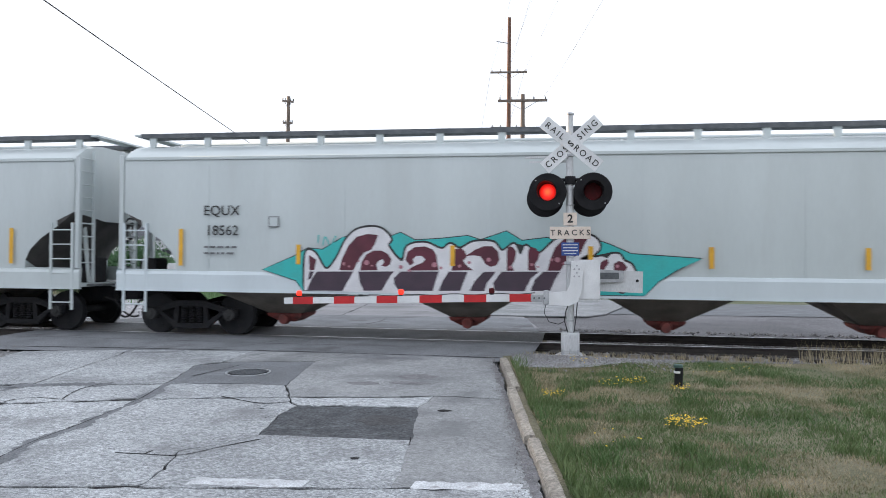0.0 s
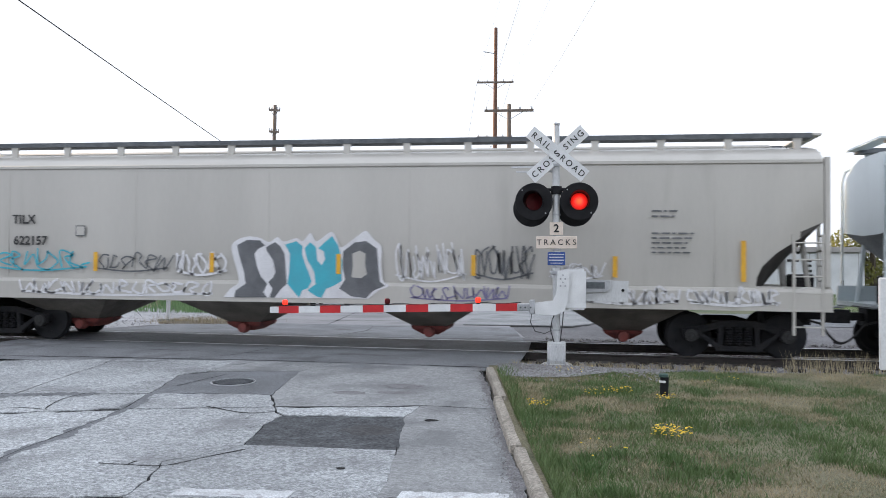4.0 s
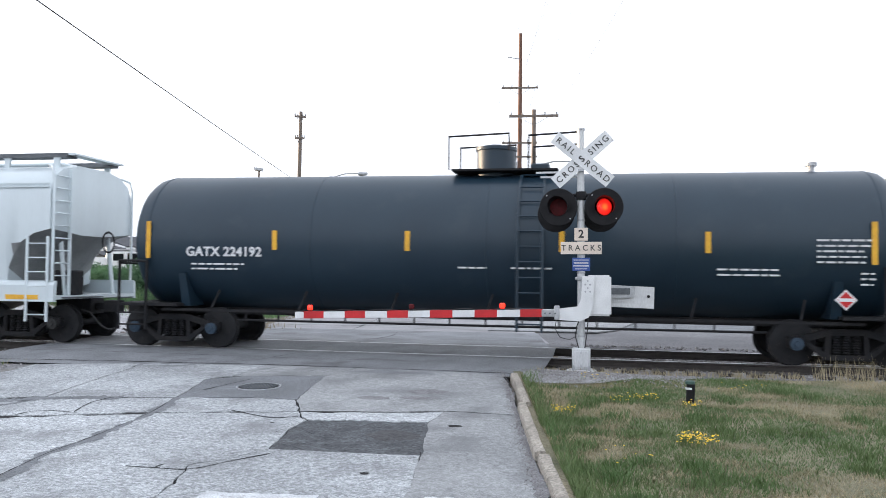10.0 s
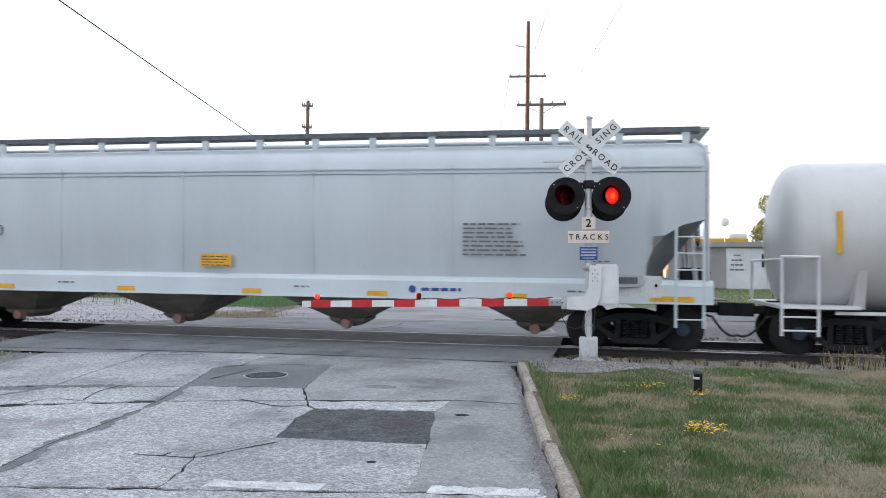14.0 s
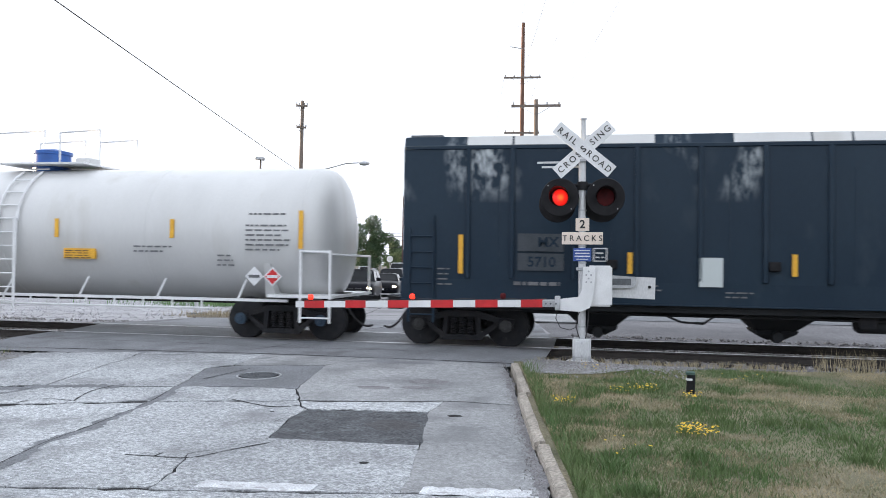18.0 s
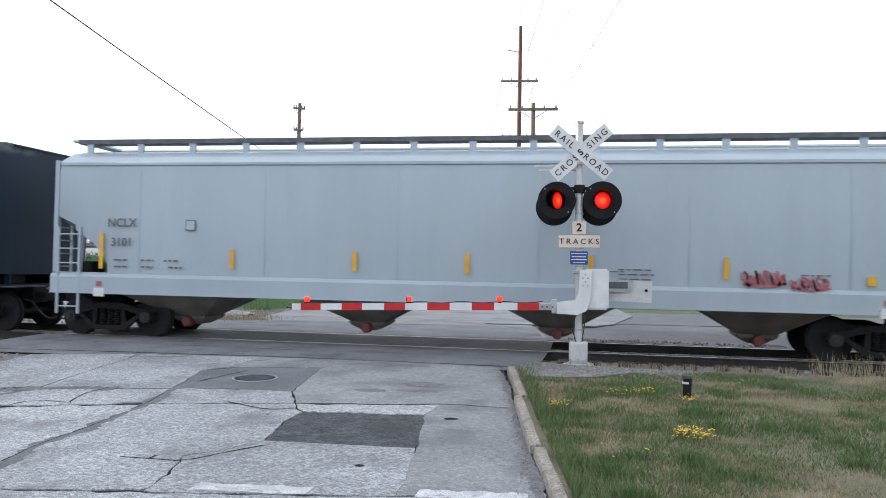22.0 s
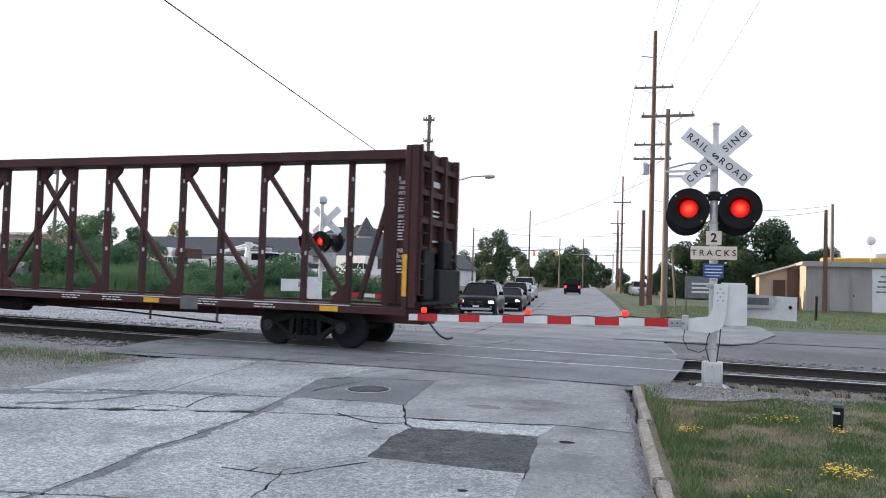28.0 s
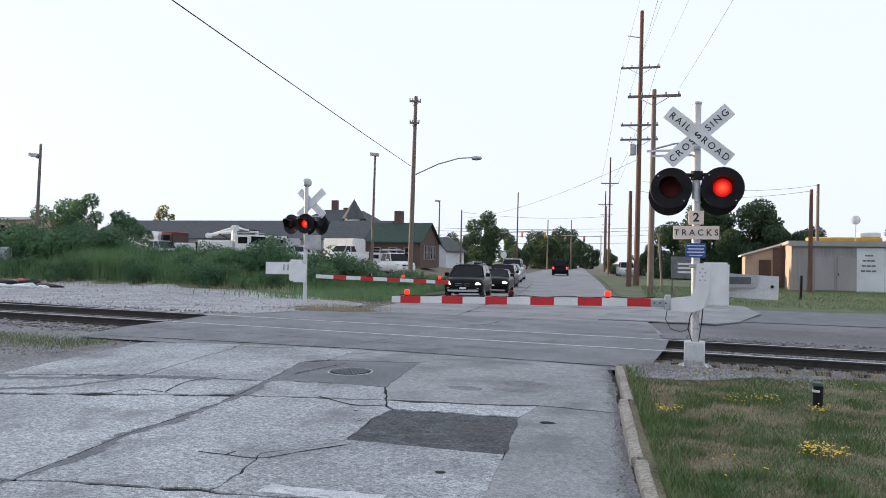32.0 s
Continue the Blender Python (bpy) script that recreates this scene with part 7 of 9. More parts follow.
MX, MY = -0.125, 12.66
sig = thing("crossing_signal", pose(0, 0, 0), "railroad crossing signal with crossbuck, red flashing lights and lowered gate", "crossing signal", "crossing signals")
part("mast", bar(bmesh.new(), (MX, MY, 0.4), (MX - 0.01, MY, 4.16), 0.062, n=24), "alu", sig, "round metal mast")
part("mast_cap", lathe([(0.075, 0), (0.075, 0.03), (0.0, 0.05)], 20), "galv", sig, m=pose(MX - 0.01, MY, 4.15))
jb = part("junction_box", B(MX - 0.155, MX + 0.155, MY - 0.16, MY + 0.14, 0.05, 0.42, bevel=0.02), "alu", sig, "cast junction box base")
part("box_door", B(MX - 0.12, MX + 0.12, MY - 0.175, MY - 0.16, 0.1, 0.38, bevel=0.01), "alu", jb)
part("latch", B(MX - 0.015, MX + 0.015, MY - 0.195, MY - 0.172, 0.33, 0.37), "galv", jb, smooth=0)
part("latch", B(MX - 0.015, MX + 0.015, MY - 0.195, MY - 0.172, 0.11, 0.15), "galv", jb, smooth=0)
part("base_plate", loft([[(MX - k, MY - k, z), (MX + k, MY - k, z), (MX + k, MY + k, z), (MX - k, MY + k, z)] for k, z in ((0.27, -0.08), (0.27, 0.0), (0.23, 0.03), (0.16, 0.06))]), "alu", sig, "flared cast foot")
for dx in (-0.13, 0.13):
    for dy in (-0.17, 0.17):
        part("anchor_bolt", bar(bmesh.new(), (MX + dx, MY + dy, 0.04), (MX + dx, MY + dy, 0.14), 0.022, n=8), "galv", sig)
blade(sig, MX + 0.02, MY - 0.085, 3.635, 41.5, (("CROS", -0.33), ("SING", 0.36)))
blade(sig, MX + 0.02, MY - 0.11, 3.635, -40.0, (("RAIL", -0.36), ("ROAD", 0.33)))
words("S", 0.155, "black_text", sig, pose(MX + 0.015, MY - 0.127, 3.635, 0, -41.5, 0) @ FACE, bold=0.004)
part("crossbuck_clamp", B(MX - 0.05, MX + 0.05, MY - 0.11, MY + 0.05, 3.43, 3.47), "galv", sig, smooth=0)
part("crossarm", bar(bmesh.new(), (MX - 0.40, MY - 0.02, 3.03), (MX + 0.40, MY - 0.02, 3.03), 0.03, n=10), "black", sig)
part("crossarm_hub", lathe([(0.09, -0.07), (0.10, 0.0), (0.09, 0.07)], 18), "black", sig, m=pose(MX, MY, 3.02))
for dx, ph in ((-0.385, 0), (0.385, 1)):
    part("light_bracket", bars([(MX + dx, MY, 3.03), (MX + dx, MY + 0.04, 2.95), (MX + dx, MY + 0.02, 2.86)], 0.028, 8), "black", sig)
    flasher(sig, MX + dx, MY - 0.12, 2.82, -4 if dx < 0 else 2, ph)
    flasher(sig, MX + dx - 0.06, MY + 0.42, 2.74, 180)
t2 = part("count_sign", B(MX - 0.115, MX + 0.115, MY - 0.085, MY - 0.07, 2.245, 2.465, bevel=0.006), "sign_cream", sig, "white sign plate with the number of tracks")
words("2", 0.19, "black_text", t2, pose(MX, MY - 0.09, 2.355) @ FACE, bold=0.005)
tk = part("tracks_sign", B(MX - 0.345, MX + 0.345, MY - 0.087, MY - 0.072, 2.015, 2.225, bevel=0.006), "sign_cream", sig, "cream sign plate reading tracks, lamp glow put into its colour")
words("TRACKS", 0.135, "black_text", tk, pose(MX, MY - 0.092, 2.118) @ FACE, bold=0.001, space=1.5)
bs = part("emergency_sign", B(MX - 0.15, MX + 0.15, MY - 0.085, MY - 0.07, 1.73, 1.955, bevel=0.006), "blue_sign", sig, "blue notice with small white print")
for i, (w, h) in enumerate(((0.26, 0.012), (0.24, 0.018), (0.26, 0.018), (0.2, 0.012))):
    part("notice_line", B(MX - w / 2, MX + w / 2, MY - 0.09, MY - 0.084, 1.915 - 0.05 * i - h / 2, 1.915 - 0.05 * i + h / 2), "white_text", bs, smooth=0)
for z in (1.99, 1.70, 1.60, 1.1, 0.62, 2.60):
    part("mast_band", lathe([(0.066, -0.015), (0.07, 0.0), (0.066, 0.015)], 20), "galv", sig, m=pose(MX, MY, z))
gm = part("gate_mechanism", B(MX + 0.09, MX + 0.50, MY - 0.16, MY + 0.22, 0.97, 1.66, bevel=0.03, seg=2), "white_paint", sig, "white gate mechanism housing")
part("side_plate", P([(MX - 0.37, 0.90), (MX - 0.02, 0.88), (MX + 0.13, 0.95), (MX + 0.20, 1.15), (MX + 0.22, 1.64), (MX + 0.02, 1.64), (MX + 0.0, 1.25), (MX - 0.06, 1.13), (MX - 0.37, 1.09)], 0.05, "xz", MY - 0.24), "white_paint", gm, "curved gate crank plate", smooth=0)
for x, z in ((0.07, 1.5), (0.15, 1.5), (0.07, 1.38), (0.15, 1.38), (0.11, 1.44), (0.11, 1.56)):
    part("plate_bolt", bar(bmesh.new(), (MX + x, MY - 0.255, z), (MX + x, MY - 0.23, z), 0.016, n=8), "galv", gm)
cw = part("counterweight_arm", P([(MX + 0.42, 1.12), (MX + 1.22, 1.09), (MX + 1.23, 1.46), (MX + 0.42, 1.49)], 0.03, "xz", MY + 0.20), "alu", sig, "weathered counterweight plate behind the housing", smooth=0)
part("counterweight", P([(MX + 0.42, 1.27), (MX + 0.84, 1.28), (MX + 0.90, 1.33), (MX + 0.91, 1.47), (MX + 0.42, 1.50)], 0.05, "xz", MY + 0.12), "galv", cw, "front counterweight plate", smooth=0)
part("weight_slot", B(MX + 0.46, MX + 0.82, MY + 0.112, MY + 0.12, 1.33, 1.44), "walkway", cw, smooth=0)
part("weight_bolt", bar(bmesh.new(), (MX + 1.13, MY + 0.17, 1.3), (MX + 1.13, MY + 0.2, 1.3), 0.026, n=8), "black", cw)
for z in (3.44, 3.36):
    part("side_bracket", B(MX - 0.78 + (3.44 - z), MX - 0.06, MY + 0.06, MY + 0.10, z - 0.016, z + 0.016), "alu", sig, smooth=0)
for z in (1.60, 1.08):
    clamp = part("mast_clamp", B(MX - 0.10, MX + 0.10, MY - 0.09, MY + 0.09, z - 0.03, z + 0.03, bevel=0.01), "galv", sig)
    for dx in (-0.085, 0.085):
        part("clamp_bolt", bar(bmesh.new(), (MX + dx, MY - 0.13, z), (MX + dx, MY - 0.08, z), 0.014, n=8), "galv", clamp)
part("conduit", bars([(MX - 0.04, MY - 0.07, 0.42), (MX - 0.10, MY - 0.10, 0.62), (MX - 0.07, MY - 0.11, 0.80), (MX - 0.02, MY - 0.10, 0.92)], 0.009, 6), "cable", sig)
part("conduit", bars([(MX + 0.06, MY - 0.07, 0.42), (MX + 0.10, MY - 0.08, 0.70), (MX + 0.12, MY - 0.05, 0.96)], 0.009, 6), "cable", sig)
part("hanging_cord", bars([(MX - 0.40, MY - 0.1, 1.0), (MX - 0.44, MY - 0.1, 0.75), (MX - 0.36, MY - 0.1, 0.60), (MX - 0.2, MY - 0.1, 0.56), (MX - 0.08, MY - 0.08, 0.62)], 0.006, 5), "cable", sig)
sk = part("arm_socket", B(MX - 0.66, MX - 0.36, MY - 0.25, MY - 0.15, 0.95, 1.07, bevel=0.01), "galv", sig)
for dx in (-0.60, -0.52, -0.43):
    part("socket_bolt", bar(bmesh.new(), (MX + dx, MY - 0.275, 1.01), (MX + dx, MY - 0.245, 1.01), 0.016, n=8), "walkway", sk)
part("shear_bracket", B(MX - 0.45, MX - 0.36, MY - 0.27, MY - 0.13, 0.90, 1.14, bevel=0.01), "galv", sk)
gate_arm(sig, MX - 0.45, -5.25, MY - 0.2, 12.62, 1.015, 0.91, ((-5.08, -4.70), (-4.30, -3.92), (-3.51, -3.13), (-2.73, -2.33), (-1.94, -1.55), (-1.15, -0.77)), ((-4.97, None), (-3.07, 0), (-1.46, 1)))

OX, OY = -12.5, 22.7
sig = thing("crossing_signal", pose(0, 0, 0), "railroad crossing signal across the track, seen from behind, gate lowered", "crossing signal", "crossing signals")
part("mast", bar(bmesh.new(), (OX, OY, 0.0), (OX - 0.02, OY, 3.95), 0.065, n=20), "alu", sig)
part("bell", lathe([(0.05, 0.0), (0.14, 0.06), (0.15, 0.18), (0.10, 0.26), (0.0, 0.28)], 20), "galv", sig, "round crossing bell", m=pose(OX, OY, 3.93))
part("base_plate", B(OX - 0.22, OX + 0.22, OY - 0.22, OY + 0.22, -0.08, 0.05), "concrete_smooth", sig, smooth=0)
blade(sig, OX + 0.12, OY + 0.09, 3.40, 42, None)
blade(sig, OX + 0.12, OY + 0.12, 3.40, -42, None)
part("crossarm", bar(bmesh.new(), (OX - 0.5, OY, 2.95), (OX + 0.55, OY, 2.95), 0.03, n=8), "galv", sig)
flasher(sig, OX - 0.50, OY - 0.14, 2.70, -12, 0)
flasher(sig, OX + 0.06, OY - 0.22, 2.72, 0, 1)
flasher(sig, OX + 0.42, OY + 0.30, 2.70, 160)
flasher(sig, OX - 0.12, OY + 0.35, 2.70, 175)
gm = part("gate_mechanism", B(OX - 0.50, OX - 0.06, OY - 0.2, OY + 0.2, 0.85, 1.55, bevel=0.04, seg=2), "white_paint", sig, "white gate mechanism housing")
part("side_plate", P([(OX - 0.3, 0.82), (OX + 0.12, 0.82), (OX + 0.16, 1.35), (OX - 0.1, 1.5)], 0.04, "xz", OY - 0.25), "white_paint", gm, smooth=0)
part("counterweight", B(OX - 1.42, OX - 0.52, OY - 0.1, OY - 0.05, 1.06, 1.46), "white_paint", sig, smooth=0)
for x in (-0.75, -0.6):
    part("weight_slot", B(OX + x, OX + x + 0.03, OY - 0.11, OY - 0.1, 1.2, 1.38), "black", sig, smooth=0)
part("relay_box", B(OX - 0.02, OX + 0.5, OY - 0.1, OY + 0.12, 1.9, 2.35, bevel=0.02), "galv", sig)
gate_arm(sig, OX + 0.35, -8.0, OY + 0.1, 24.05, 1.02, 0.90, tuple((a, a + 0.40) for a in (-11.6, -10.75, -9.92, -9.1, -8.42)), ((-10.47, 0), (-9.43, 1), (-8.3, None)))

# ---- small things on the lawn ----
def flower_patch(x, y, rx, ry, n, seed):
    r = random.Random(seed)
    fp = thing("flower_patch", pose(x, y, ground_z(x, y) + 0.06), "clump of small bright yellow flowers in the lawn", "flowers", "flower clumps")
    verts, faces = [], []
    sv, sf = [], []
    for _ in range(n):
        a, d = r.uniform(0, 6.28), math.sqrt(r.random())
        px_, py_, pz = rx * d * math.cos(a), ry * d * math.sin(a), r.uniform(0.05, 0.13)
        k, s = len(verts), r.uniform(0.009, 0.015)
        verts.append((px_, py_, pz + 0.006))
        for i in range(7):
            verts.append((px_ + s * math.cos(i * 0.9), py_ + s * math.sin(i * 0.9), pz + r.uniform(-0.004, 0.006)))
        faces += [(k, k + 1 + i, k + 1 + (i + 1) % 7) for i in range(7)]
        q = len(sv)
        sv += [(px_ - 0.002, py_, 0), (px_ + 0.002, py_, 0), (px_, py_, pz)]
        sf.append((q, q + 1, q + 2))
    raw("blossoms", verts, faces, "flower", fp)
    raw("foliage", sv, sf, "grass", fp)


for i, (x, y, rx, ry, n) in enumerate(((1.13, 7.5, 0.22, 0.16, 120), (0.72, 9.85, 0.22, 0.10, 44), (0.42, 9.65, 0.14, 0.07, 18), (-0.30, 8.82, 0.15, 0.10, 44), (1.30, 9.45, 0.13, 0.10, 34), (2.0, 10.9, 0.5, 0.2, 14), (0.2, 11.6, 0.4, 0.12, 14), (0.35, 6.6, 0.3, 0.3, 8))):
    flower_patch(x, y, rx, ry, n, 100 + i)
bp = thing("marker_stub", pose(1.33, 9.86, ground_z(0, 9.86)), "short black pipe stub with white band in the lawn", "marker post")
part("pipe", bar(bmesh.new(), (0, 0, 0), (0.012, 0, 0.33), 0.056, n=20), "black", bp)
part("band", lathe([(0.0575, 0.255), (0.059, 0.27), (0.0575, 0.285)], 20, cap=False), "white_paint", bp)
part("cap", lathe([(0.062, 0.33), (0.062, 0.36), (0.05, 0.37), (0.0, 0.37)], 20), "green_cap", bp)
mp = thing("marker_post", pose(2.24, 4.5, ground_z(0, 4.5)), "yellow utility marker post with a white placard beside the road", "marker post")
part("post", bar(bmesh.new(), (0, 0, 0), (0, 0, 1.72), 0.06, n=18), "yellow", mp)
part("placard", B(-0.17, 0.17, -0.08, -0.065, 1.19, 1.80, bevel=0.01), "white_paint", mp, "white placard")


# ---- poles and wires ----
def pole(x, y, z, h, r, arms, material, label, lean=0.0, name="utility_pole"):
    p = thing(name, pose(x, y, z, 0, lean, 0), label, "utility pole", "utility poles")
    part("shaft", bar(bmesh.new(), (0, 0, -0.3), (0, 0, h), r, r * 0.62, n=12), material, p)
    for az, w, turn in arms:
        a = part("crossarm", B(-w, w, -0.06, 0.06, az - 0.07, az + 0.07), "wood_pole", p, m=pose(0, -0.12, 0, 0, 0, turn), smooth=0)
        for s in (-0.92, -0.45, 0.45, 0.92):
            part("insulator", lathe([(0.03, 0.07), (0.06, 0.11), (0.04, 0.16), (0.06, 0.2), (0.0, 0.25)], 8), "galv", a, m=pose(s * w, 0, az))
        for s in (-1, 1):
            part("arm_brace", bar(bmesh.new(), (s * w * 0.6, -0.1, az - 0.05), (0, -0.08, az - 0.55), 0.02, n=5), "galv", p)
    return p


p = pole(-5.6, 62, 0.2, 20.8, 0.22, ((16.4, 1.45, 4), (12.0, 1.4, 4), (10.9, 1.4, 4)), "wood_red", "very tall reddish wooden power pole with three crossarms", 0.4)
part("side_arm", bar(bmesh.new(), (-1.0, -0.1, 18.9), (0, -0.1, 18.7), 0.04, n=6), "galv", p)
part("transformer", lathe([(0.0, 0), (0.28, 0.02), (0.3, 0.1), (0.3, 0.75), (0.2, 0.85), (0.0, 0.87)], 16), "galv", p, "grey pole transformer", m=pose(-0.5, -0.1, 9.7))
p = pole(-3.35, 46, 0.0, 11.5, 0.19, ((11.1, 1.45, 2),), "wood_pole", "wooden telephone pole with one crossarm and a lamp arm", 0.4)
part("lamp_arm", bars([(0.05, -0.1, 8.1), (1.2, -0.4, 8.35), (2.4, -0.6, 8.3)], 0.05, 6), "galv", p)
part("lamp_head", lathe([(0.0, -0.35), (0.13, -0.25), (0.16, 0.0), (0.12, 0.3), (0.0, 0.38)], 12, "x"), "galv", p, m=pose(2.5, -0.6, 8.28))
pole(-5.95, 60, 0.2, 6.8, 0.2, (), "wood_red", "short reddish wooden pole beside the tall one", 0.3)
p = pole(-21.4, 55, 0.2, 13.6, 0.2, ((13.2, 0.42, 25), (11.6, 0.36, 25)), "wood_pole", "grey wooden pole with a long street-lamp arm", 0.9)
part("lamp_arm", bars([(0.1, -0.1, 7.7), (2.0, -0.2, 8.5), (3.6, -0.3, 8.9), (4.6, -0.3, 8.95)], 0.045, 6), "galv", p)
part("lamp_head", lathe([(0.0, -0.4), (0.13, -0.3), (0.17, 0.0), (0.12, 0.35), (0.0, 0.42)], 12, "x"), "galv", p, "cobra-head street lamp", m=pose(4.95, -0.3, 8.9))
for x, y, z, h, lean, dx, dz in ((-41.7, 40, 0.2, 8.5, 1.8, -0.42, -0.75), (-26.75, 60, 1.0, 9.2, 0.8, -0.05, 0.05), (-34.9, 100, 1.0, 8.5, 0.5, -0.3, 0.0)):
    p = pole(x, y, z, h, 0.13, (), "wood_pole", "weathered lamp pole with a floodlight box", lean, "lamp_pole")
    fl = part("floodlight", B(-0.36, 0.36, -0.25, 0.2, -0.13, 0.13, bevel=0.04), "galv", p, "boxy floodlight", m=pose(dx, 0, h + dz, 0, 6, 0))
    part("light_bracket", bar(bmesh.new(), (0, 0, h + dz - 0.25), (dx, 0, h + dz - 0.1), 0.03, n=6), "galv", p)
for x, y, h, arms in ((-15.05, 120, 17.4, ((13.5, 1.3, 0),)), (-19.6, 150, 15, ((12.5, 1.3, 0),)), (-24.6, 190, 15, ((13, 1.3, 0),)), (-31, 240, 15, ((13, 1.3, 0),)), (-39, 300, 15, ((13, 1.3, 0),)), (-36.3, 150, 15.0, ()), (-33.4, 165, 10.5, ()), (-30.2, 175, 11.0, ()), (-37.5, 118, 9.5, ()), (6.1, 58, 6.8, ()), (7.8, 70, 8.3, ())):
    pole(x, y, 0.0, h, 0.17, arms, "wood_red" if y in (58, 120, 150) else "wood_pole", "wooden pole standing by the road" if y > 100 else "bare wooden pole before the metal building", 0.3)


def wire(a, b, sag, r=0.012, label="thin dark overhead power wire", n=18):
    pts = [Vector(a).lerp(Vector(b), f) - Vector((0, 0, sag * 4 * f * (1 - f))) for f in steps(0, 1, n)]
    w = part("overhead_wire", bars(pts, r, 5), "cable")
    return tagged(w, label, "wire", "overhead wires")


wire((-21.5, 55, 8.6), (-11.3, -8, 10.4), 0.1, 0.021, "thick black cable strung over the road")
for dx, z in ((-1.35, 16.75), (0.0, 17.1), (1.35, 16.75)):
    wire((-5.6 + dx, 62, z), (6.6 + dx, -10, z + 0.6), 0.9, 0.006)
for dx in (-1.3, 1.3):
    wire((-3.35 + dx, 46, 11.3), (5.4 + dx, -10, 11.6), 0.6, 0.006)
for k, (z, dx) in enumerate(((16.75, -1.35), (16.75, 1.35), (12.2, 0))):
    wire((-5.6 + dx, 62, z), (-15.05 + dx, 120, 13.7), 0.8, 0.012)
wire((-5.6, 62, 9.6), (-37.5, 118, 8.2), 1.0, 0.015)
wire((-37.5, 118, 9.2), (-15.0, 120, 8.6), 0.6, 0.02)
wire((6.1, 58, 6.7), (-5.6, 62, 7.2), 0.5, 0.012)
wire((7.8, 70, 8.2), (-5.6, 62, 8.0), 0.6, 0.012)
for z in (5.8, 7.3, 8.2, 8.8):
    wire((-62, 165, z), (-8, 165, z + 0.3), 0.5, 0.03)
rs = thing("road_sign", pose(-28.5, 110, 0), "round white back of a road sign on a post", "sign")
part("post", bar(bmesh.new(), (0, 0, -0.1), (0, 0, 3.0), 0.05, n=8), "galv", rs)
part("disc", lathe([(0.0, -0.02), (0.46, -0.02), (0.46, 0.02), (0.0, 0.02)], 20, "y"), "white_paint", rs, m=pose(0, -0.07, 2.53))
sl = thing("traffic_signal", pose(-46, 170, 0), "traffic signal mast arm over the far junction", "traffic signal")
part("mast", bar(bmesh.new(), (0, 0, 0), (0, 0, 8.6), 0.16, 0.12, n=10), "galv", sl)
part("mast_arm", bar(bmesh.new(), (0, 0, 7.9), (14, 0, 8.5), 0.13, 0.08, n=8), "galv", sl)
for x in (6.0, 11.0):
    part("signal_head", B(x - 0.2, x + 0.2, -0.2, 0.2, 6.9, 8.0, bevel=0.05), "machine_yellow", sl)
part("signal_lamp", lathe([(0.0, -0.25), (0.14, -0.23), (0.14, -0.2)], 12, "y"), "tail", sl, m=pose(6.0, 0, 7.75))
rl = thing("traffic_signal", pose(-26.5, 170, 0), "red traffic light hung over the far junction", "traffic signal")
part("span_pole", bar(bmesh.new(), (3.5, 0, 0), (3.5, 0, 7.5), 0.14, n=8), "galv", rl)
part("span_arm", bar(bmesh.new(), (3.5, 0, 7.2), (-5, 0, 7.4), 0.06, n=6), "galv", rl)
for x in (0.0, -4.0):
    part("signal_head", B(x - 0.2, x + 0.2, -0.2, 0.2, 6.1, 7.2, bevel=0.05), "green_cap", rl)
    part("signal_lamp", lathe([(0.0, -0.26), (0.1, -0.24), (0.1, -0.2)], 12, "y"), "tail", rl, m=pose(x, 0, 6.9))


# ---- buildings ----
def window_unit(parent, x, y, z, w, h, face="y", material="glass"):
    m = pose(x, y, z, 0, 0, 0 if face == "y" else 90)
    wn_ = part("window", B(-w / 2, w / 2, -0.03, 0.05, -h / 2, h / 2), material, parent, m=m, smooth=0)
    for a in (-w / 2, w / 2):
        part("window_frame", B(a - 0.05, a + 0.05, -0.06, 0.05, -h / 2 - 0.05, h / 2 + 0.05), "siding", wn_, smooth=0)
    for a in (-h / 2, 0, h / 2):
        part("window_frame", B(-w / 2, w / 2, -0.06, 0.05, a - 0.04, a + 0.04), "siding", wn_, smooth=0)
    return wn_


def gabled(name, x0, x1, y0, y1, z0, eave, ridge, wall, roof, label, along="x"):
    """A plain building with a gabled roof whose ridge runs along x or y."""
    b = thing(name, pose(0, 0, 0), label, "building")
    part("wall", B(x0, x1, y0, y1, z0, eave), wall, b, smooth=0)
    o, t = 0.35, 0.14
    if along == "x":
        ym = (y0 + y1) / 2
        for s, ya in ((1, y0 - o), (-1, y1 + o)):
            part("roof", P([(ya, eave - 0.12), (ym, ridge), (ym, ridge + t), (ya, eave - 0.12 + t)], x1 - x0 + 2 * o, "yz", x0 - o), roof, b, smooth=0)
        for x in (x0, x1 - 0.2):
            part("gable", P([(y0, eave), (y1, eave), (ym, ridge)], 0.2, "yz", x), wall, b, smooth=0)
    else:
        xm = (x0 + x1) / 2
        for xa in (x0 - o, x1 + o):
            part("roof", P([(xa, eave - 0.12), (xm, ridge), (xm, ridge + t), (xa, eave - 0.12 + t)], y1 - y0 + 2 * o, "xz", y0 - o), roof, b, smooth=0)
        for y in (y0, y1 - 0.2):
            part("gable", P([(x0, eave), (x1, eave), (xm, ridge)], 0.2, "xz", y), wall, b, smooth=0)
    return b


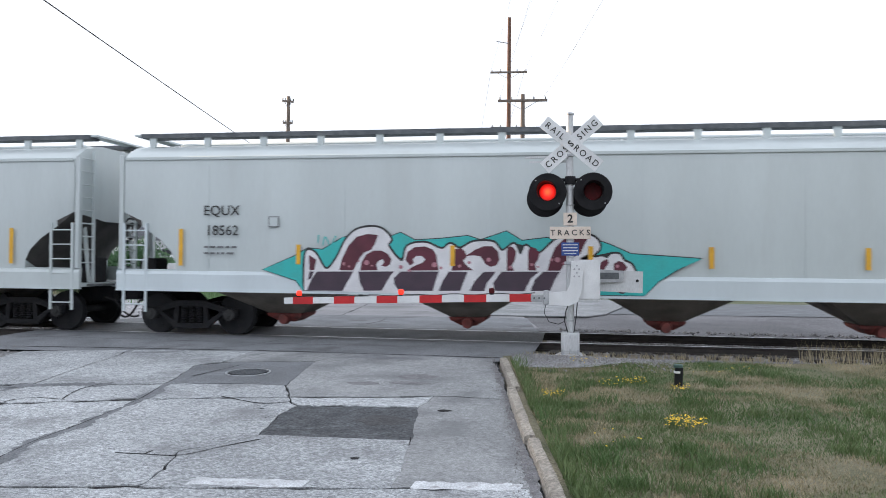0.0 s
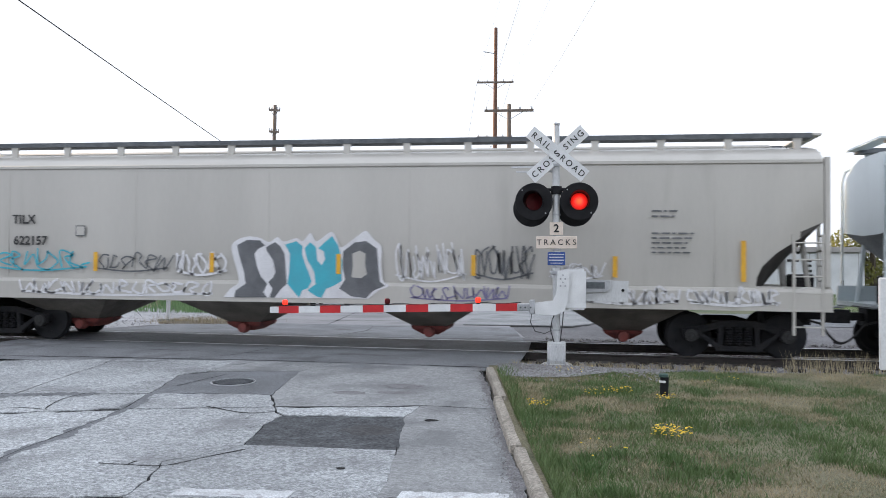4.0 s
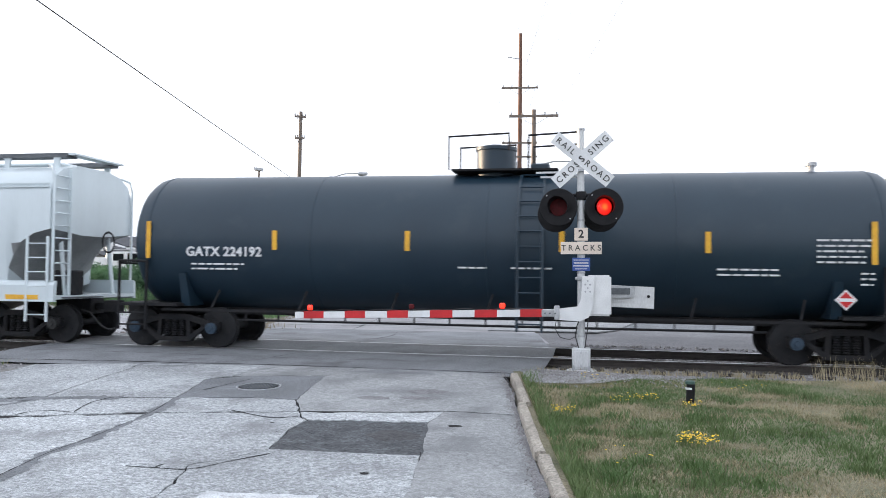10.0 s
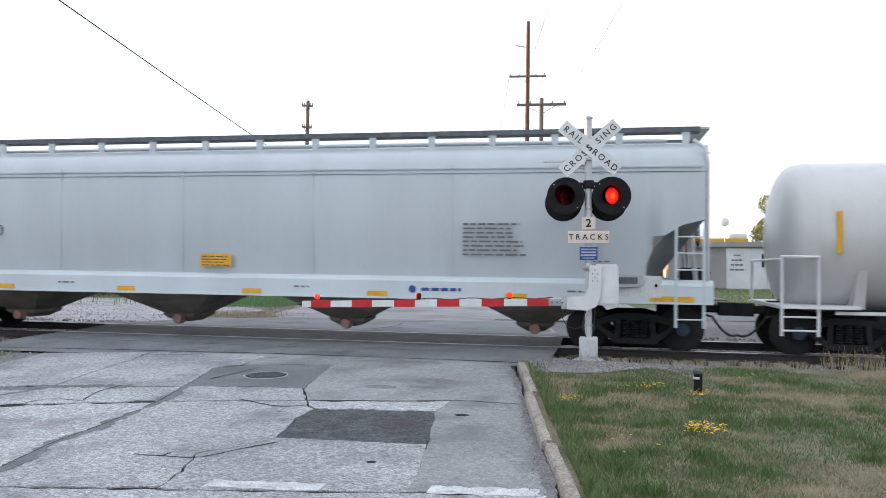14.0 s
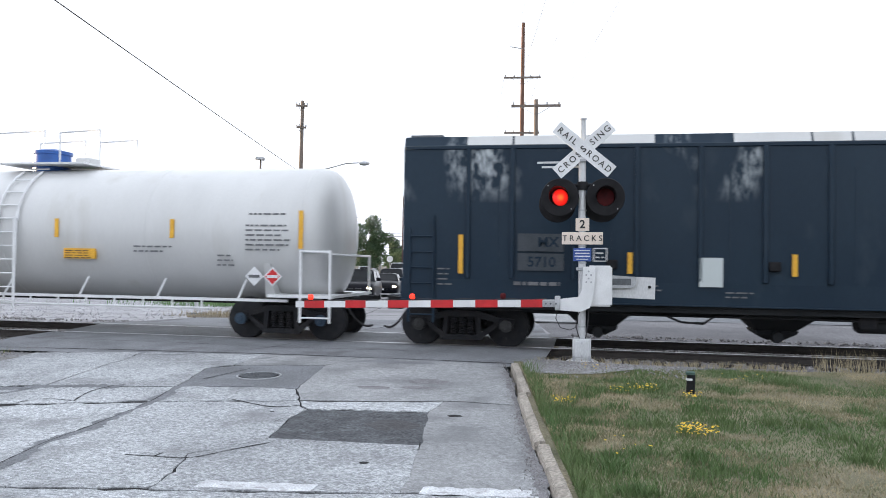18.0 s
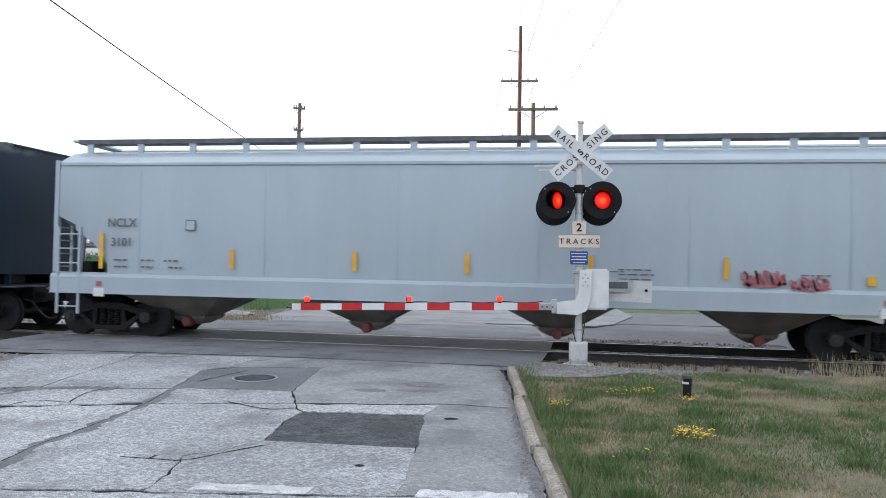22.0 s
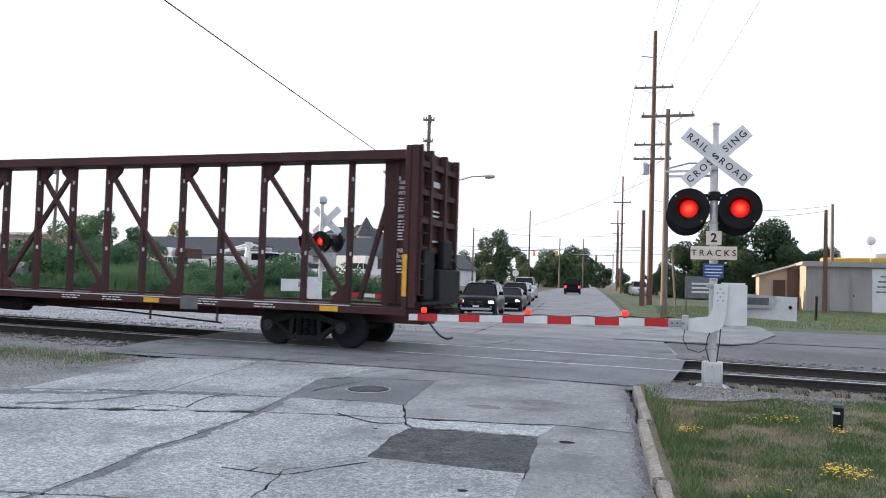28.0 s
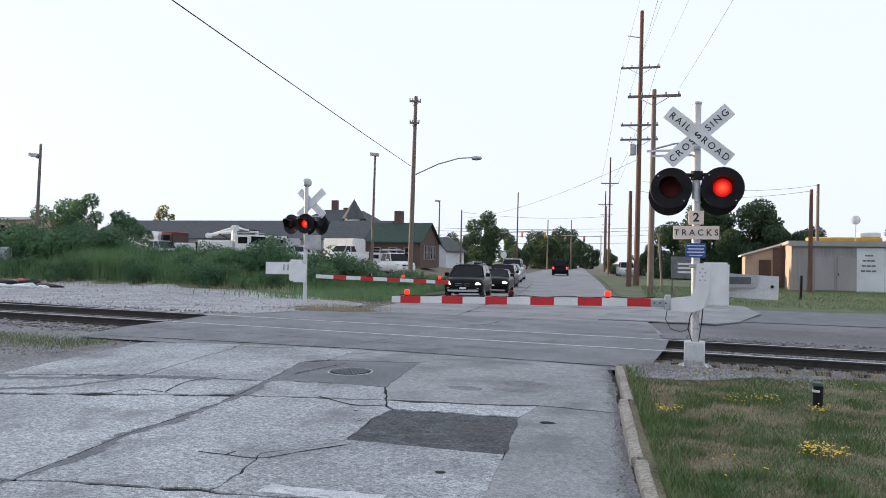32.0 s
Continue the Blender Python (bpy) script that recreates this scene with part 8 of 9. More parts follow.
b = gabled("warehouse", -92, -44, 99, 112, 1.0, 4.2, 7.0, "siding", "shingle", "long low warehouse with a grey shingle roof behind the yard")
b = gabled("brick_depot", -40.0, -33.0, 88, 94.5, 0.6, 3.7, 6.0, "brick", "shingle_green", "low brick building with a green roof and tall gable windows")
for y in (89.6, 90.6, 91.8, 92.8):
    window_unit(b, -32.97, y, 2.5, 0.55, 1.6, "x")
part("chimney", B(-37.6, -36.7, 91, 92, 5.2, 7.6), "brick", b, smooth=0)
for x in (-36.5, -34.5, -38.6):
    window_unit(b, x, 87.97, 2.4, 1.0, 1.2)
b = gabled("small_house", -42.5, -38.2, 113, 122, 0.4, 3.0, 5.0, "white_wall", "shingle", "white clapboard house with a dark roof", "y")
window_unit(b, -40.4, 112.97, 1.9, 0.9, 1.2)
b = gabled("small_house", -45.2, -41.4, 104, 112, 0.4, 3.0, 5.0, "brick", "shingle_green", "small brick house with a gabled roof", "y")
b = thing("turreted_house", pose(0, 0, 0), "tall brick house with steep dark roof, chimneys and a pointed turret", "building")
part("wall", B(-77, -63.5, 138, 150, 1, 8.6), "brick", b, smooth=0)
part("roof", loft([[(-77.5, 137.5, 8.5), (-63, 137.5, 8.5), (-63, 150.5, 8.5), (-77.5, 150.5, 8.5)], [(-73.5, 142, 11.2), (-67, 142, 11.2), (-67, 146, 11.2), (-73.5, 146, 11.2)]]), "shingle", b, smooth=0)
part("turret", bar(bmesh.new(), (-65.8, 139, 1), (-65.8, 139, 9.4), 1.9, n=10), "white_wall", b, smooth=0)
part("turret_roof", bar(bmesh.new(), (-65.8, 139, 9.2), (-65.8, 139, 13.0), 2.4, 0.03, n=10), "shingle", b, smooth=0)
for x, z in ((-71.6, 13.1), (-69.0, 11.6)):
    part("chimney", B(x - 0.55, x + 0.55, 142, 143, 9, z), "brick", b, smooth=0)

b = gabled("yard_shed", -128, -114.5, 108, 118, 1.0, 7.4, 8.0, "siding_tan", "siding", "long tan shed beyond the yard, lit by the low sun")
for x in (-125.5, -122.5, -119.5, -116.5):
    window_unit(b, x, 107.97, 5.9, 1.6, 1.2)

hall = thing("metal_hall", pose(0, 0, 0), "low grey metal-sided hall with a white panel lettered karate", "building")
part("wall", B(5.2, 21.2, 60, 76, -0.1, 3.2), "siding", hall, "grey ribbed siding", smooth=0)
part("side_wall", B(5.14, 5.2, 60.02, 75.9, -0.1, 3.2), "siding_tan", hall, "cream side wall", smooth=0)
part("roof", B(4.9, 21.5, 59.75, 76.2, 3.2, 3.42), "siding", hall, "flat roof edge", smooth=0)
part("fascia", B(4.9, 21.5, 59.72, 59.75, 3.05, 3.42), "siding", hall, smooth=0)
part("white_panel", B(9.2, 21.2, 59.95, 60.0, -0.05, 2.95), "white_wall", hall, "white painted wall panel", smooth=0)
for i in range(16):
    part("siding_rib", B(5.4 + 0.25 * i - 0.03, 5.4 + 0.25 * i + 0.03, 59.96, 60.0, 0.0, 3.05), "siding", hall, smooth=0)
for i in range(10):
    part("panel_seam", B(10.9 + 1.1 * i - 0.012, 10.9 + 1.1 * i + 0.012, 59.94, 59.95, -0.05, 2.95), "siding", hall, smooth=0)
for x in (7.2, 8.6):
    part("door_leaf", B(x - 0.6, x + 0.6, 59.93, 59.97, 0.05, 2.3), "siding", hall, "grey steel door", smooth=0)
part("door_handle", B(8.05, 8.12, 59.9, 59.94, 1.05, 1.2), "black", hall, smooth=0)
words("KARATE", 1.28, "black_text", hall, pose(14.6, 59.93, 2.0) @ FACE, bold=0.035, space=1.42)
for i, (w, z) in enumerate(((0.5, 2.45), (0.8, 2.1), (0.9, 1.75), (1.0, 1.4))):
    for k in range(3):
        part("notice_line", B(9.95 - w / 2 + k * w / 3, 9.95 - w / 2 + (k + 0.8) * w / 3, 59.93, 59.95, z - 0.055, z + 0.055), "grey_text", hall, smooth=0)
part("lean_to", P([(2.3, -0.1), (5.2, -0.1), (5.2, 3.35), (2.3, 2.45)], 8, "xz", 66), "siding_tan", hall, "tan lean-to", smooth=0)
part("lean_to_roof", P([(2.0, 2.36), (5.25, 3.36), (5.25, 3.5), (2.0, 2.5)], 8.4, "xz", 65.7), "white_wall", hall, "pale lean-to roof", smooth=0)
part("brick_pier", B(4.3, 5.15, 65.9, 66, 0.0, 3.0), "brick", hall, smooth=0)
part("door", B(3.3, 4.15, 65.9, 65.99, 0.05, 2.1), "dark_door", hall, "dark brown door", smooth=0)
for x in (4.35, 9.6, 12.0, 15.2, 18.0):
    bo = thing("bollard", pose(x, 45 if x < 5 else 46, 0.0), "short black post in the grass", "bollard", "bollards")
    part("post", bar(bmesh.new(), (0, 0, -0.1), (0.02, 0, 1.15), 0.08, n=10), "black", bo)
sg = thing("notice_board", pose(-1.3, 40, 0), "grey notice board on two posts in the far grass", "sign")
part("board", B(-0.62, 0.62, -0.04, 0.04, 0.95, 2.0), "grey_text", sg, smooth=0)
for x in (-0.55, 0.55):
    part("post", B(x - 0.04, x + 0.04, 0.04, 0.1, -0.1, 2.0), "wood_pole", sg, smooth=0)
for i in range(3):
    part("board_line", B(-0.3, 0.55, -0.05, -0.04, 1.2 + 0.2 * i, 1.3 + 0.2 * i), "white_text", sg, smooth=0)
st = thing("guy_stub", pose(-2.75, 47, 0), "pale leaning stake beside the telephone pole", "stake")
part("stake", bar(bmesh.new(), (0, 0, 0), (-0.25, 0, 3.4), 0.06, n=8), "wood_pole", st)
lo = thing("loader", pose(9.5, 78, 0), "yellow earth-moving machine behind the metal hall", "machine")
part("body", B(-1.6, 4.4, 0, 2, 3.6, 4.3, bevel=0.1), "machine_yellow", lo)
part("cab", B(2.6, 4.3, 0.2, 1.8, 4.3, 4.75, bevel=0.08), "white_paint", lo)
part("frame", B(-1.5, 4.3, 0.2, 1.8, 0.0, 3.6), "truck_steel", lo, smooth=0)
ds = thing("dish", pose(10.6, 70, 3.4), "white satellite dish on the hall roof", "satellite dish")
part("reflector", lathe([(0.0, 0.0), (0.22, 0.03), (0.36, 0.10), (0.345, 0.11), (0.21, 0.05), (0.0, 0.02)], 20, "y"), "white_paint", ds, m=pose(0, 0, 2.0))
part("mast", bar(bmesh.new(), (0, 0.1, 0), (0, 0.1, 2.0), 0.04, n=8), "galv", ds)


# ---- vehicles ----
def wheel_of(v, x, y, r=0.34):
    w = part("wheel", lathe([(0.0, -0.09), (r * 0.6, -0.09), (r * 0.62, -0.11), (r * 0.95, -0.11), (r, -0.08), (r, 0.08), (r * 0.95, 0.11), (r * 0.62, 0.11), (0.0, 0.09)], 22, "x"), "tyre", v, m=pose(x, y, r))
    part("rim", lathe([(0.0, -0.02), (r * 0.55, -0.015), (r * 0.6, 0.01), (0.0, 0.02)], 16, "x"), "chrome", w, m=pose(0.10 if x > 0 else -0.10, 0, 0))


def vehicle(name, m, paint, label, kind="suv", lights=True, tails=False):
    """A car with its front towards -y."""
    v = thing(name, m, label, "car" if kind != "pickup" else "pickup truck", "vehicles")
    L, W, H, bonnet = {"suv": (4.5, 1.84, 1.56, 0.95), "coupe": (4.6, 1.88, 1.36, 0.90), "sedan": (4.7, 1.8, 1.45, 0.92), "pickup": (5.6, 1.98, 1.88, 1.12)}[kind]
    f, r_ = -L / 2, L / 2
    belt = bonnet + 0.04

    def ring(y, w, z0, z1, crown=0.03):
        half = [(w / 2 - 0.08, z0), (w / 2, z0 + 0.08), (w / 2 + 0.03, z0 + (z1 - z0) * 0.5), (w / 2, z0 + (z1 - z0) * 0.8), (w / 2 - 0.06, z1 - 0.02), (w / 2 - 0.16, z1 + crown * 0.3), (w * 0.25, z1 + crown)]
        return [(-x, y, z) for x, z in half] + [(0, y, z1 + crown * 1.2)] + [(x, y, z) for x, z in reversed(half)]
    tail_z = belt if kind != "pickup" else bonnet - 0.05
    part("body", loft([ring(f, W * 0.86, 0.30, bonnet - 0.28), ring(f + 0.12, W * 0.95, 0.22, bonnet - 0.12), ring(f + 0.5, W, 0.20, bonnet - 0.04), ring(f + 1.25, W, 0.20, bonnet + 0.02),
                       ring(r_ - 0.5, W, 0.20, tail_z), ring(r_ - 0.06, W * 0.96, 0.24, tail_z - 0.05), ring(r_, W * 0.9, 0.32, tail_z - 0.2)]), paint, v, smooth=50)
    y0, y1 = f + 1.15, (r_ - 0.12 if kind == "suv" else r_ - 0.95 if kind != "pickup" else 0.55)
    ya, yb = y0 + 0.62, (y1 - 0.18 if kind == "suv" else y1 - 0.55 if kind != "pickup" else y1 - 0.25)
    lo_ = [(-W / 2 + 0.06, y0), (W / 2 - 0.06, y0), (W / 2 - 0.06, y1), (-W / 2 + 0.06, y1)]
    hi_ = [(-W / 2 + 0.22, ya), (W / 2 - 0.22, ya), (W / 2 - 0.22, yb), (-W / 2 + 0.22, yb)]
    def hoop(pts, z, bow, cut=0.12):
        (xl, ya_), (xr, _), (_, yb_), _ = pts
        return [(xl, ya_ + cut, z), (xl + cut * 0.6, ya_ + 0.02, z), (0, ya_ - bow, z), (xr - cut * 0.6, ya_ + 0.02, z), (xr, ya_ + cut, z), (xr, yb_ - cut, z), (xr - cut * 0.6, yb_, z), (0, yb_ + bow, z), (xl + cut * 0.6, yb_, z), (xl, yb_ - cut, z)]
    part("cabin", loft([hoop(lo_, belt - 0.05, 0.0), hoop(hi_, H - 0.09, 0.0), hoop([(x * 0.93, y) for x, y in hi_], H - 0.03, -0.06), hoop([(x * 0.72, y) for x, y in hi_], H, -0.2)]), paint, v, smooth=50)
    e = 0.012

    def pane(name_, a, b, c_, d):
        bm = bmesh.new()
        vs = [Vector(q) for q in (a, b, c_, d)]
        mid_ = sum(vs, Vector()) / 4
        nn = (vs[1] - vs[0]).cross(vs[3] - vs[0]).normalized()
        vs = [mid_ + (q - mid_) * 0.9 + nn * e for q in vs]
        back = [q - nn * 0.02 for q in vs]
        A_, B_ = [bm.verts.new(q) for q in vs], [bm.verts.new(q) for q in back]
        bm.faces.new(A_)
        bm.faces.new(B_[::-1])
        for i in range(4):
            bm.faces.new((A_[i], B_[i], B_[(i + 1) % 4], A_[(i + 1) % 4]))
        part(name_, bm, "glass", v, smooth=0)
    zl, zh = belt - 0.03, H - 0.05
    P0 = [(x, y, zl) for x, y in lo_]
    P1 = [(x, y, zh) for x, y in hi_]
    pane("windscreen", P0[0], P0[1], P1[1], P1[0])
    pane("rear_window", P0[2], P0[3], P1[3], P1[2])
    for i, j in ((1, 2), (3, 0)):
        q0, q1, q2, q3 = (Vector(k) for k in (P0[i], P0[j], P1[j], P1[i]))
        pane("side_window", q0, q0.lerp(q1, 0.5), q3.lerp(q2, 0.5), q3)
        pane("side_window", q0.lerp(q1, 0.52), q1, q2, q3.lerp(q2, 0.52))
    for s in (-1, 1):
        part("headlamp", B(min(s * W * 0.29, s * W * 0.45), max(s * W * 0.29, s * W * 0.45), f - 0.03, f + 0.1, bonnet - 0.38, bonnet - 0.22, bevel=0.06, seg=3), "headlight" if lights else "chrome", v, "lit headlamp" if lights else "")
        part("tail_lamp", B(min(s * W * 0.36, s * W * 0.46), max(s * W * 0.36, s * W * 0.46), r_ - 0.08, r_ + 0.01, bonnet - 0.35, bonnet - 0.05, bevel=0.01), "tail" if tails else "lens_off", v)
        part("mirror", B(min(s * (W / 2 - 0.02), s * (W / 2 + 0.2)), max(s * (W / 2 - 0.02), s * (W / 2 + 0.2)), y0 + 0.3, y0 + 0.4, belt, belt + 0.17, bevel=0.02), paint, v)
        wheel_of(v, s * (W / 2 - 0.1), f + 0.85)
        wheel_of(v, s * (W / 2 - 0.1), r_ - 0.9)
    for x in (-0.2, 0.2):
        g = part("grille", B(x - 0.18, x + 0.18, f - 0.03, f + 0.08, bonnet - 0.41, bonnet - 0.26, bevel=0.03, seg=2), "black", v)
        if kind == "suv":
            part("grille_rim", B(x - 0.19, x + 0.19, f - 0.024, f + 0.06, bonnet - 0.435, bonnet - 0.235, bevel=0.04, seg=2), "chrome", g)
    if kind == "suv":
        part("skid_plate", B(-W * 0.40, W * 0.40, f - 0.10, f + 0.05, 0.29, 0.42, bevel=0.04, seg=2), "car_silver", v, "silver lower bumper trim")
        for s in (-1, 1):
            part("fog_lamp", lathe([(0.0, -0.03), (0.06, -0.02), (0.07, 0.04)], 12, "y"), "chrome", v, m=pose(s * W * 0.38, f - 0.03, 0.42))
        part("sunroof", B(-0.42, 0.42, ya + 0.12, ya + 0.75, H - 0.03, H + 0.006, bevel=0.01), "glass", v, "tinted sunroof")
    part("bumper", B(-W * 0.43, W * 0.43, f - 0.06, f + 0.1, 0.32, 0.50, bevel=0.05, seg=2), paint, v)
    part("plate", B(-0.15, 0.15, f - 0.075, f - 0.06, 0.42, 0.50), "white_paint", v, smooth=0)
    if kind == "suv":
        for s in (-1, 1):
            part("roof_rail", bar(bmesh.new(), (s * (W / 2 - 0.3), ya + 0.2, H + 0.04), (s * (W / 2 - 0.3), yb - 0.2, H + 0.04), 0.02, n=6), "chrome", v)
    if kind == "pickup":
        for s in (-1, 1):
            part("bed_side", B(min(s * W / 2, s * (W / 2 - 0.08)), max(s * W / 2, s * (W / 2 - 0.08)), y1 + 0.05, r_ - 0.05, bonnet - 0.1, bonnet + 0.12), paint, v, smooth=0)
        part("tailgate", B(-W / 2 + 0.05, W / 2 - 0.05, r_ - 0.08, r_ - 0.02, bonnet - 0.4, bonnet + 0.12), paint, v, smooth=0)
    return v


TURN = 9.5
vehicle("waiting_suv", pose(-11.43, 37.5, ground_z(-11.4, 37.5) + 0.01, 0, 0, TURN), "car_navy", "dark navy crossover waiting at the crossing with lit headlamps", "suv")
vehicle("waiting_coupe", pose(-12.3, 45.8, ground_z(-12.3, 45.8) + 0.01, 0, 0, TURN), "car_black", "black coupe waiting behind the crossover", "coupe")
vehicle("waiting_suv", pose(-13.79, 53.3, ground_z(-13.8, 53.3) + 0.01, 0, 0, TURN), "car_navy", "dark sport-utility vehicle in the waiting queue", "suv")
vehicle("waiting_sedan", pose(-15.38, 61.3, ground_z(-15.4, 61.3) + 0.01, 0, 0, TURN), "car_silver", "silver sedan in the waiting queue", "sedan")
vehicle("waiting_pickup", pose(-17.07, 69.3, ground_z(-17, 69.3) + 0.01, 0, 0, TURN), "car_silver", "silver pickup truck at the end of the queue", "pickup")
vehicle("leaving_pickup", pose(-18.3, 99.0, 0.0, 0, 0, 180 + TURN), "car_black", "dark pickup truck driving off with lit tail lamps", "pickup", False, True)
vehicle("parked_pickup", pose(-10.8, 104.0, -0.05, 0, 0, 12), "car_silver", "pale parked pickup truck beyond the poles", "pickup", False)
for x, y, turn, paint, kind, label in ((-38.4, 79.5, -12, "car_white", "pickup", "white parked pickup truck in the raised yard"),
                                       (-37.6, 67, 60, "car_silver", "suv", "pale van parked in the raised yard"), (-52.7, 66, 70, "car_silver", "pickup", "silver parked pickup truck behind the brush"), (-49.6, 69, 75, "car_black", "pickup", "dark parked pickup truck behind the bank"), (-58, 76, 80, "car_white", "pickup", "white parked pickup truck behind the bank"), (-32.3, 110, 20, "car_white", "suv", "white van parked by the houses")):
    vehicle("parked_vehicle", pose(x, y, ground_z(x, y) - 0.07, 0, 0, turn), paint, label, kind, False)
bt = thing("bucket_truck", pose(-42.2, 63, ground_z(-42, 63) - 0.06, 0, 0, 80), "white utility bucket truck with a folded boom in the yard", "truck")
part("chassis", B(-1.1, 1.1, -3.2, 3.2, 0.55, 0.9), "truck_steel", bt, smooth=0)
part("cab", B(-1.1, 1.1, -3.2, -1.3, 0.7, 2.4, bevel=0.12, seg=2), "car_white", bt)
part("windscreen", B(-0.95, 0.95, -3.23, -3.18, 1.6, 2.25), "glass", bt, smooth=0)
part("side_window", B(-1.12, 1.12, -2.9, -1.8, 1.6, 2.2), "glass", bt, smooth=0)
part("service_body", B(-1.15, 1.15, -1.1, 3.2, 0.8, 1.9, bevel=0.04), "car_white", bt)
part("boom_post", bar(bmesh.new(), (0, -0.3, 1.9), (0, -0.3, 2.75), 0.28, 0.22, n=12), "car_white", bt)
part("boom", bar(bmesh.new(), (0, -0.3, 2.75), (0, 3.1, 2.35), 0.17, 0.13, n=6), "car_white", bt, "white lower boom")
part("boom", bar(bmesh.new(), (0.28, 3.0, 2.42), (0.28, -0.2, 3.15), 0.13, 0.11, n=6), "car_white", bt, "white upper boom")
part("boom", bar(bmesh.new(), (0.28, -0.2, 3.15), (0.28, -2.1, 2.75), 0.10, 0.08, n=6), "car_white", bt, "white jib")
part("boom_knuckle", B(-0.1, 0.45, -0.55, 0.1, 2.75, 3.3, bevel=0.08, seg=2), "car_white", bt)
part("boom_elbow", B(-0.15, 0.45, 2.85, 3.3, 2.15, 2.6, bevel=0.08, seg=2), "car_white", bt)
part("lift_ram", bar(bmesh.new(), (-0.1, 0.1, 2.0), (-0.1, 1.6, 2.5), 0.06, n=6), "truck_steel", bt)
part("hose", bars([(0.4, 2.6, 2.62), (0.45, 1.4, 2.7), (0.45, 0.2, 3.35), (0.42, -0.6, 3.3), (0.4, -1.4, 3.0)], 0.03, 5), "black", bt)
part("bucket", B(0.0, 0.6, -2.75, -2.1, 2.0, 2.85, bevel=0.08, seg=2), "car_white", bt, "white work bucket")
part("bucket_rim", B(-0.04, 0.64, -2.79, -2.06, 2.8, 2.88, bevel=0.03), "black", bt)
for y in (-0.7, 0.6, 1.9):
    part("locker_door", B(-1.17, 1.17, y, y + 1.15, 0.95, 1.75, bevel=0.02), "car_white", bt)
part("ladder_rack", B(-1.05, 1.05, -3.0, -1.2, 2.55, 2.6), "galv", bt, smooth=0)
for s in (-1, 1):
    for y in (-2.3, 2.0):
        wheel_of(bt, s * 0.98, y, 0.46)
rt = thing("red_cab_truck", pose(-54.0, 68, ground_z(-54, 68) - 0.06, 0, 0, 78), "white box truck with a red cab roof in the yard", "truck")
part("chassis", B(-1.1, 1.1, -3.2, 3.4, 0.5, 0.9), "truck_steel", rt, smooth=0)
part("cab", B(-1.1, 1.1, -2.9, -1.2, 0.6, 2.7, bevel=0.1, seg=2), "dark_door", rt)
part("bonnet", B(-0.95, 0.95, -4.2, -2.85, 0.6, 1.7, bevel=0.12, seg=2), "car_white", rt)
part("cab_roof", B(-1.05, 1.05, -2.8, -1.2, 2.7, 2.78, bevel=0.03), "car_red", rt)
part("side_window", B(-1.12, 1.12, -2.6, -1.6, 1.75, 2.5, bevel=0.02), "glass", rt)
part("box", loft([[(-1.2, -0.9, 0.9), (1.2, -0.9, 0.9), (1.2, 3.6, 0.9), (-1.2, 3.6, 0.9)], [(-1.2, -0.9, 2.35), (1.2, -0.9, 2.35), (1.2, 3.6, 2.55), (-1.2, 3.6, 2.55)], [(-0.9, -0.8, 2.75), (0.9, -0.8, 2.75), (0.9, 3.5, 3.0), (-0.9, 3.5, 3.0)]]), "white_wall", rt, smooth=0)
for s in (-1, 1):
    for y in (-3.2, 2.0):
        wheel_of(rt, s * 0.98, y, 0.46)
sv = vehicle("service_truck", pose(-27.4, 66, ground_z(-27.4, 66) - 0.05, 0, 0, 48), "car_white", "white service truck with a capped bed and ladder rack", "pickup", False)
part("bed_cap", B(-0.96, 0.96, 0.62, 2.72, 1.05, 1.86, bevel=0.08, seg=2), "car_white", sv)
for s in (-1, 1):
    part("cap_window", B(s * 0.955 - 0.01, s * 0.955 + 0.01, 0.85, 2.45, 1.35, 1.7), "glass", sv, smooth=0)
    part("rack_rail", bar(bmesh.new(), (s * 0.85, -0.9, 2.12), (s * 0.85, 2.6, 2.12), 0.03, n=6), "galv", sv)
for y in (-0.7, 0.9, 2.4):
    part("rack_bar", bars([(-0.85, y, 1.8), (-0.85, y, 2.12), (0.85, y, 2.12), (0.85, y, 1.8)], 0.025, 6), "galv", sv)
part("ladder", bar(bmesh.new(), (0.3, -1.1, 2.2), (0.3, 2.8, 2.2), 0.05, n=4), "galv", sv)
sk = thing("stake_truck", pose(-41.6, 69, ground_z(-41.6, 69) - 0.06, 0, 0, 76), "grey flatbed truck with a tall stake rack in the yard", "truck")
part("chassis", B(-1.05, 1.05, -3.0, 3.0, 0.6, 1.0), "truck_steel", sk, smooth=0)
part("cab", B(-1.05, 1.05, -3.0, -1.4, 0.7, 2.3, bevel=0.14, seg=2), "car_silver", sk)
part("side_window", B(-1.07, 1.07, -2.6, -1.7, 1.55, 2.1, bevel=0.02), "glass", sk)
for s in (-1, 1):
    for y in (-1.1, -0.1, 0.9, 1.9, 2.9):
        part("stake", B(s * 1.05 - 0.04, s * 1.05 + 0.04, y - 0.04, y + 0.04, 1.0, 2.55), "truck_steel", sk, smooth=0)
    for z in (1.25, 1.5, 1.75, 2.45):
        part("rack_board", B(s * 1.05 - 0.02, s * 1.05 + 0.02, -1.1, 2.9, z - 0.08, z + 0.08), "hop_grey", sk, smooth=0)
    for y in (-2.2, 1.8):
        wheel_of(sk, s * 0.95, y, 0.45)
tr = thing("camper_top", pose(-41.2, 84.5, ground_z(-41, 84.5) - 0.06, 0, 0, 74), "white box trailer behind the parked pickups", "trailer")
part("box", B(-1.1, 1.1, -2.4, 2.4, 0.9, 2.75, bevel=0.14, seg=2), "car_white", tr)
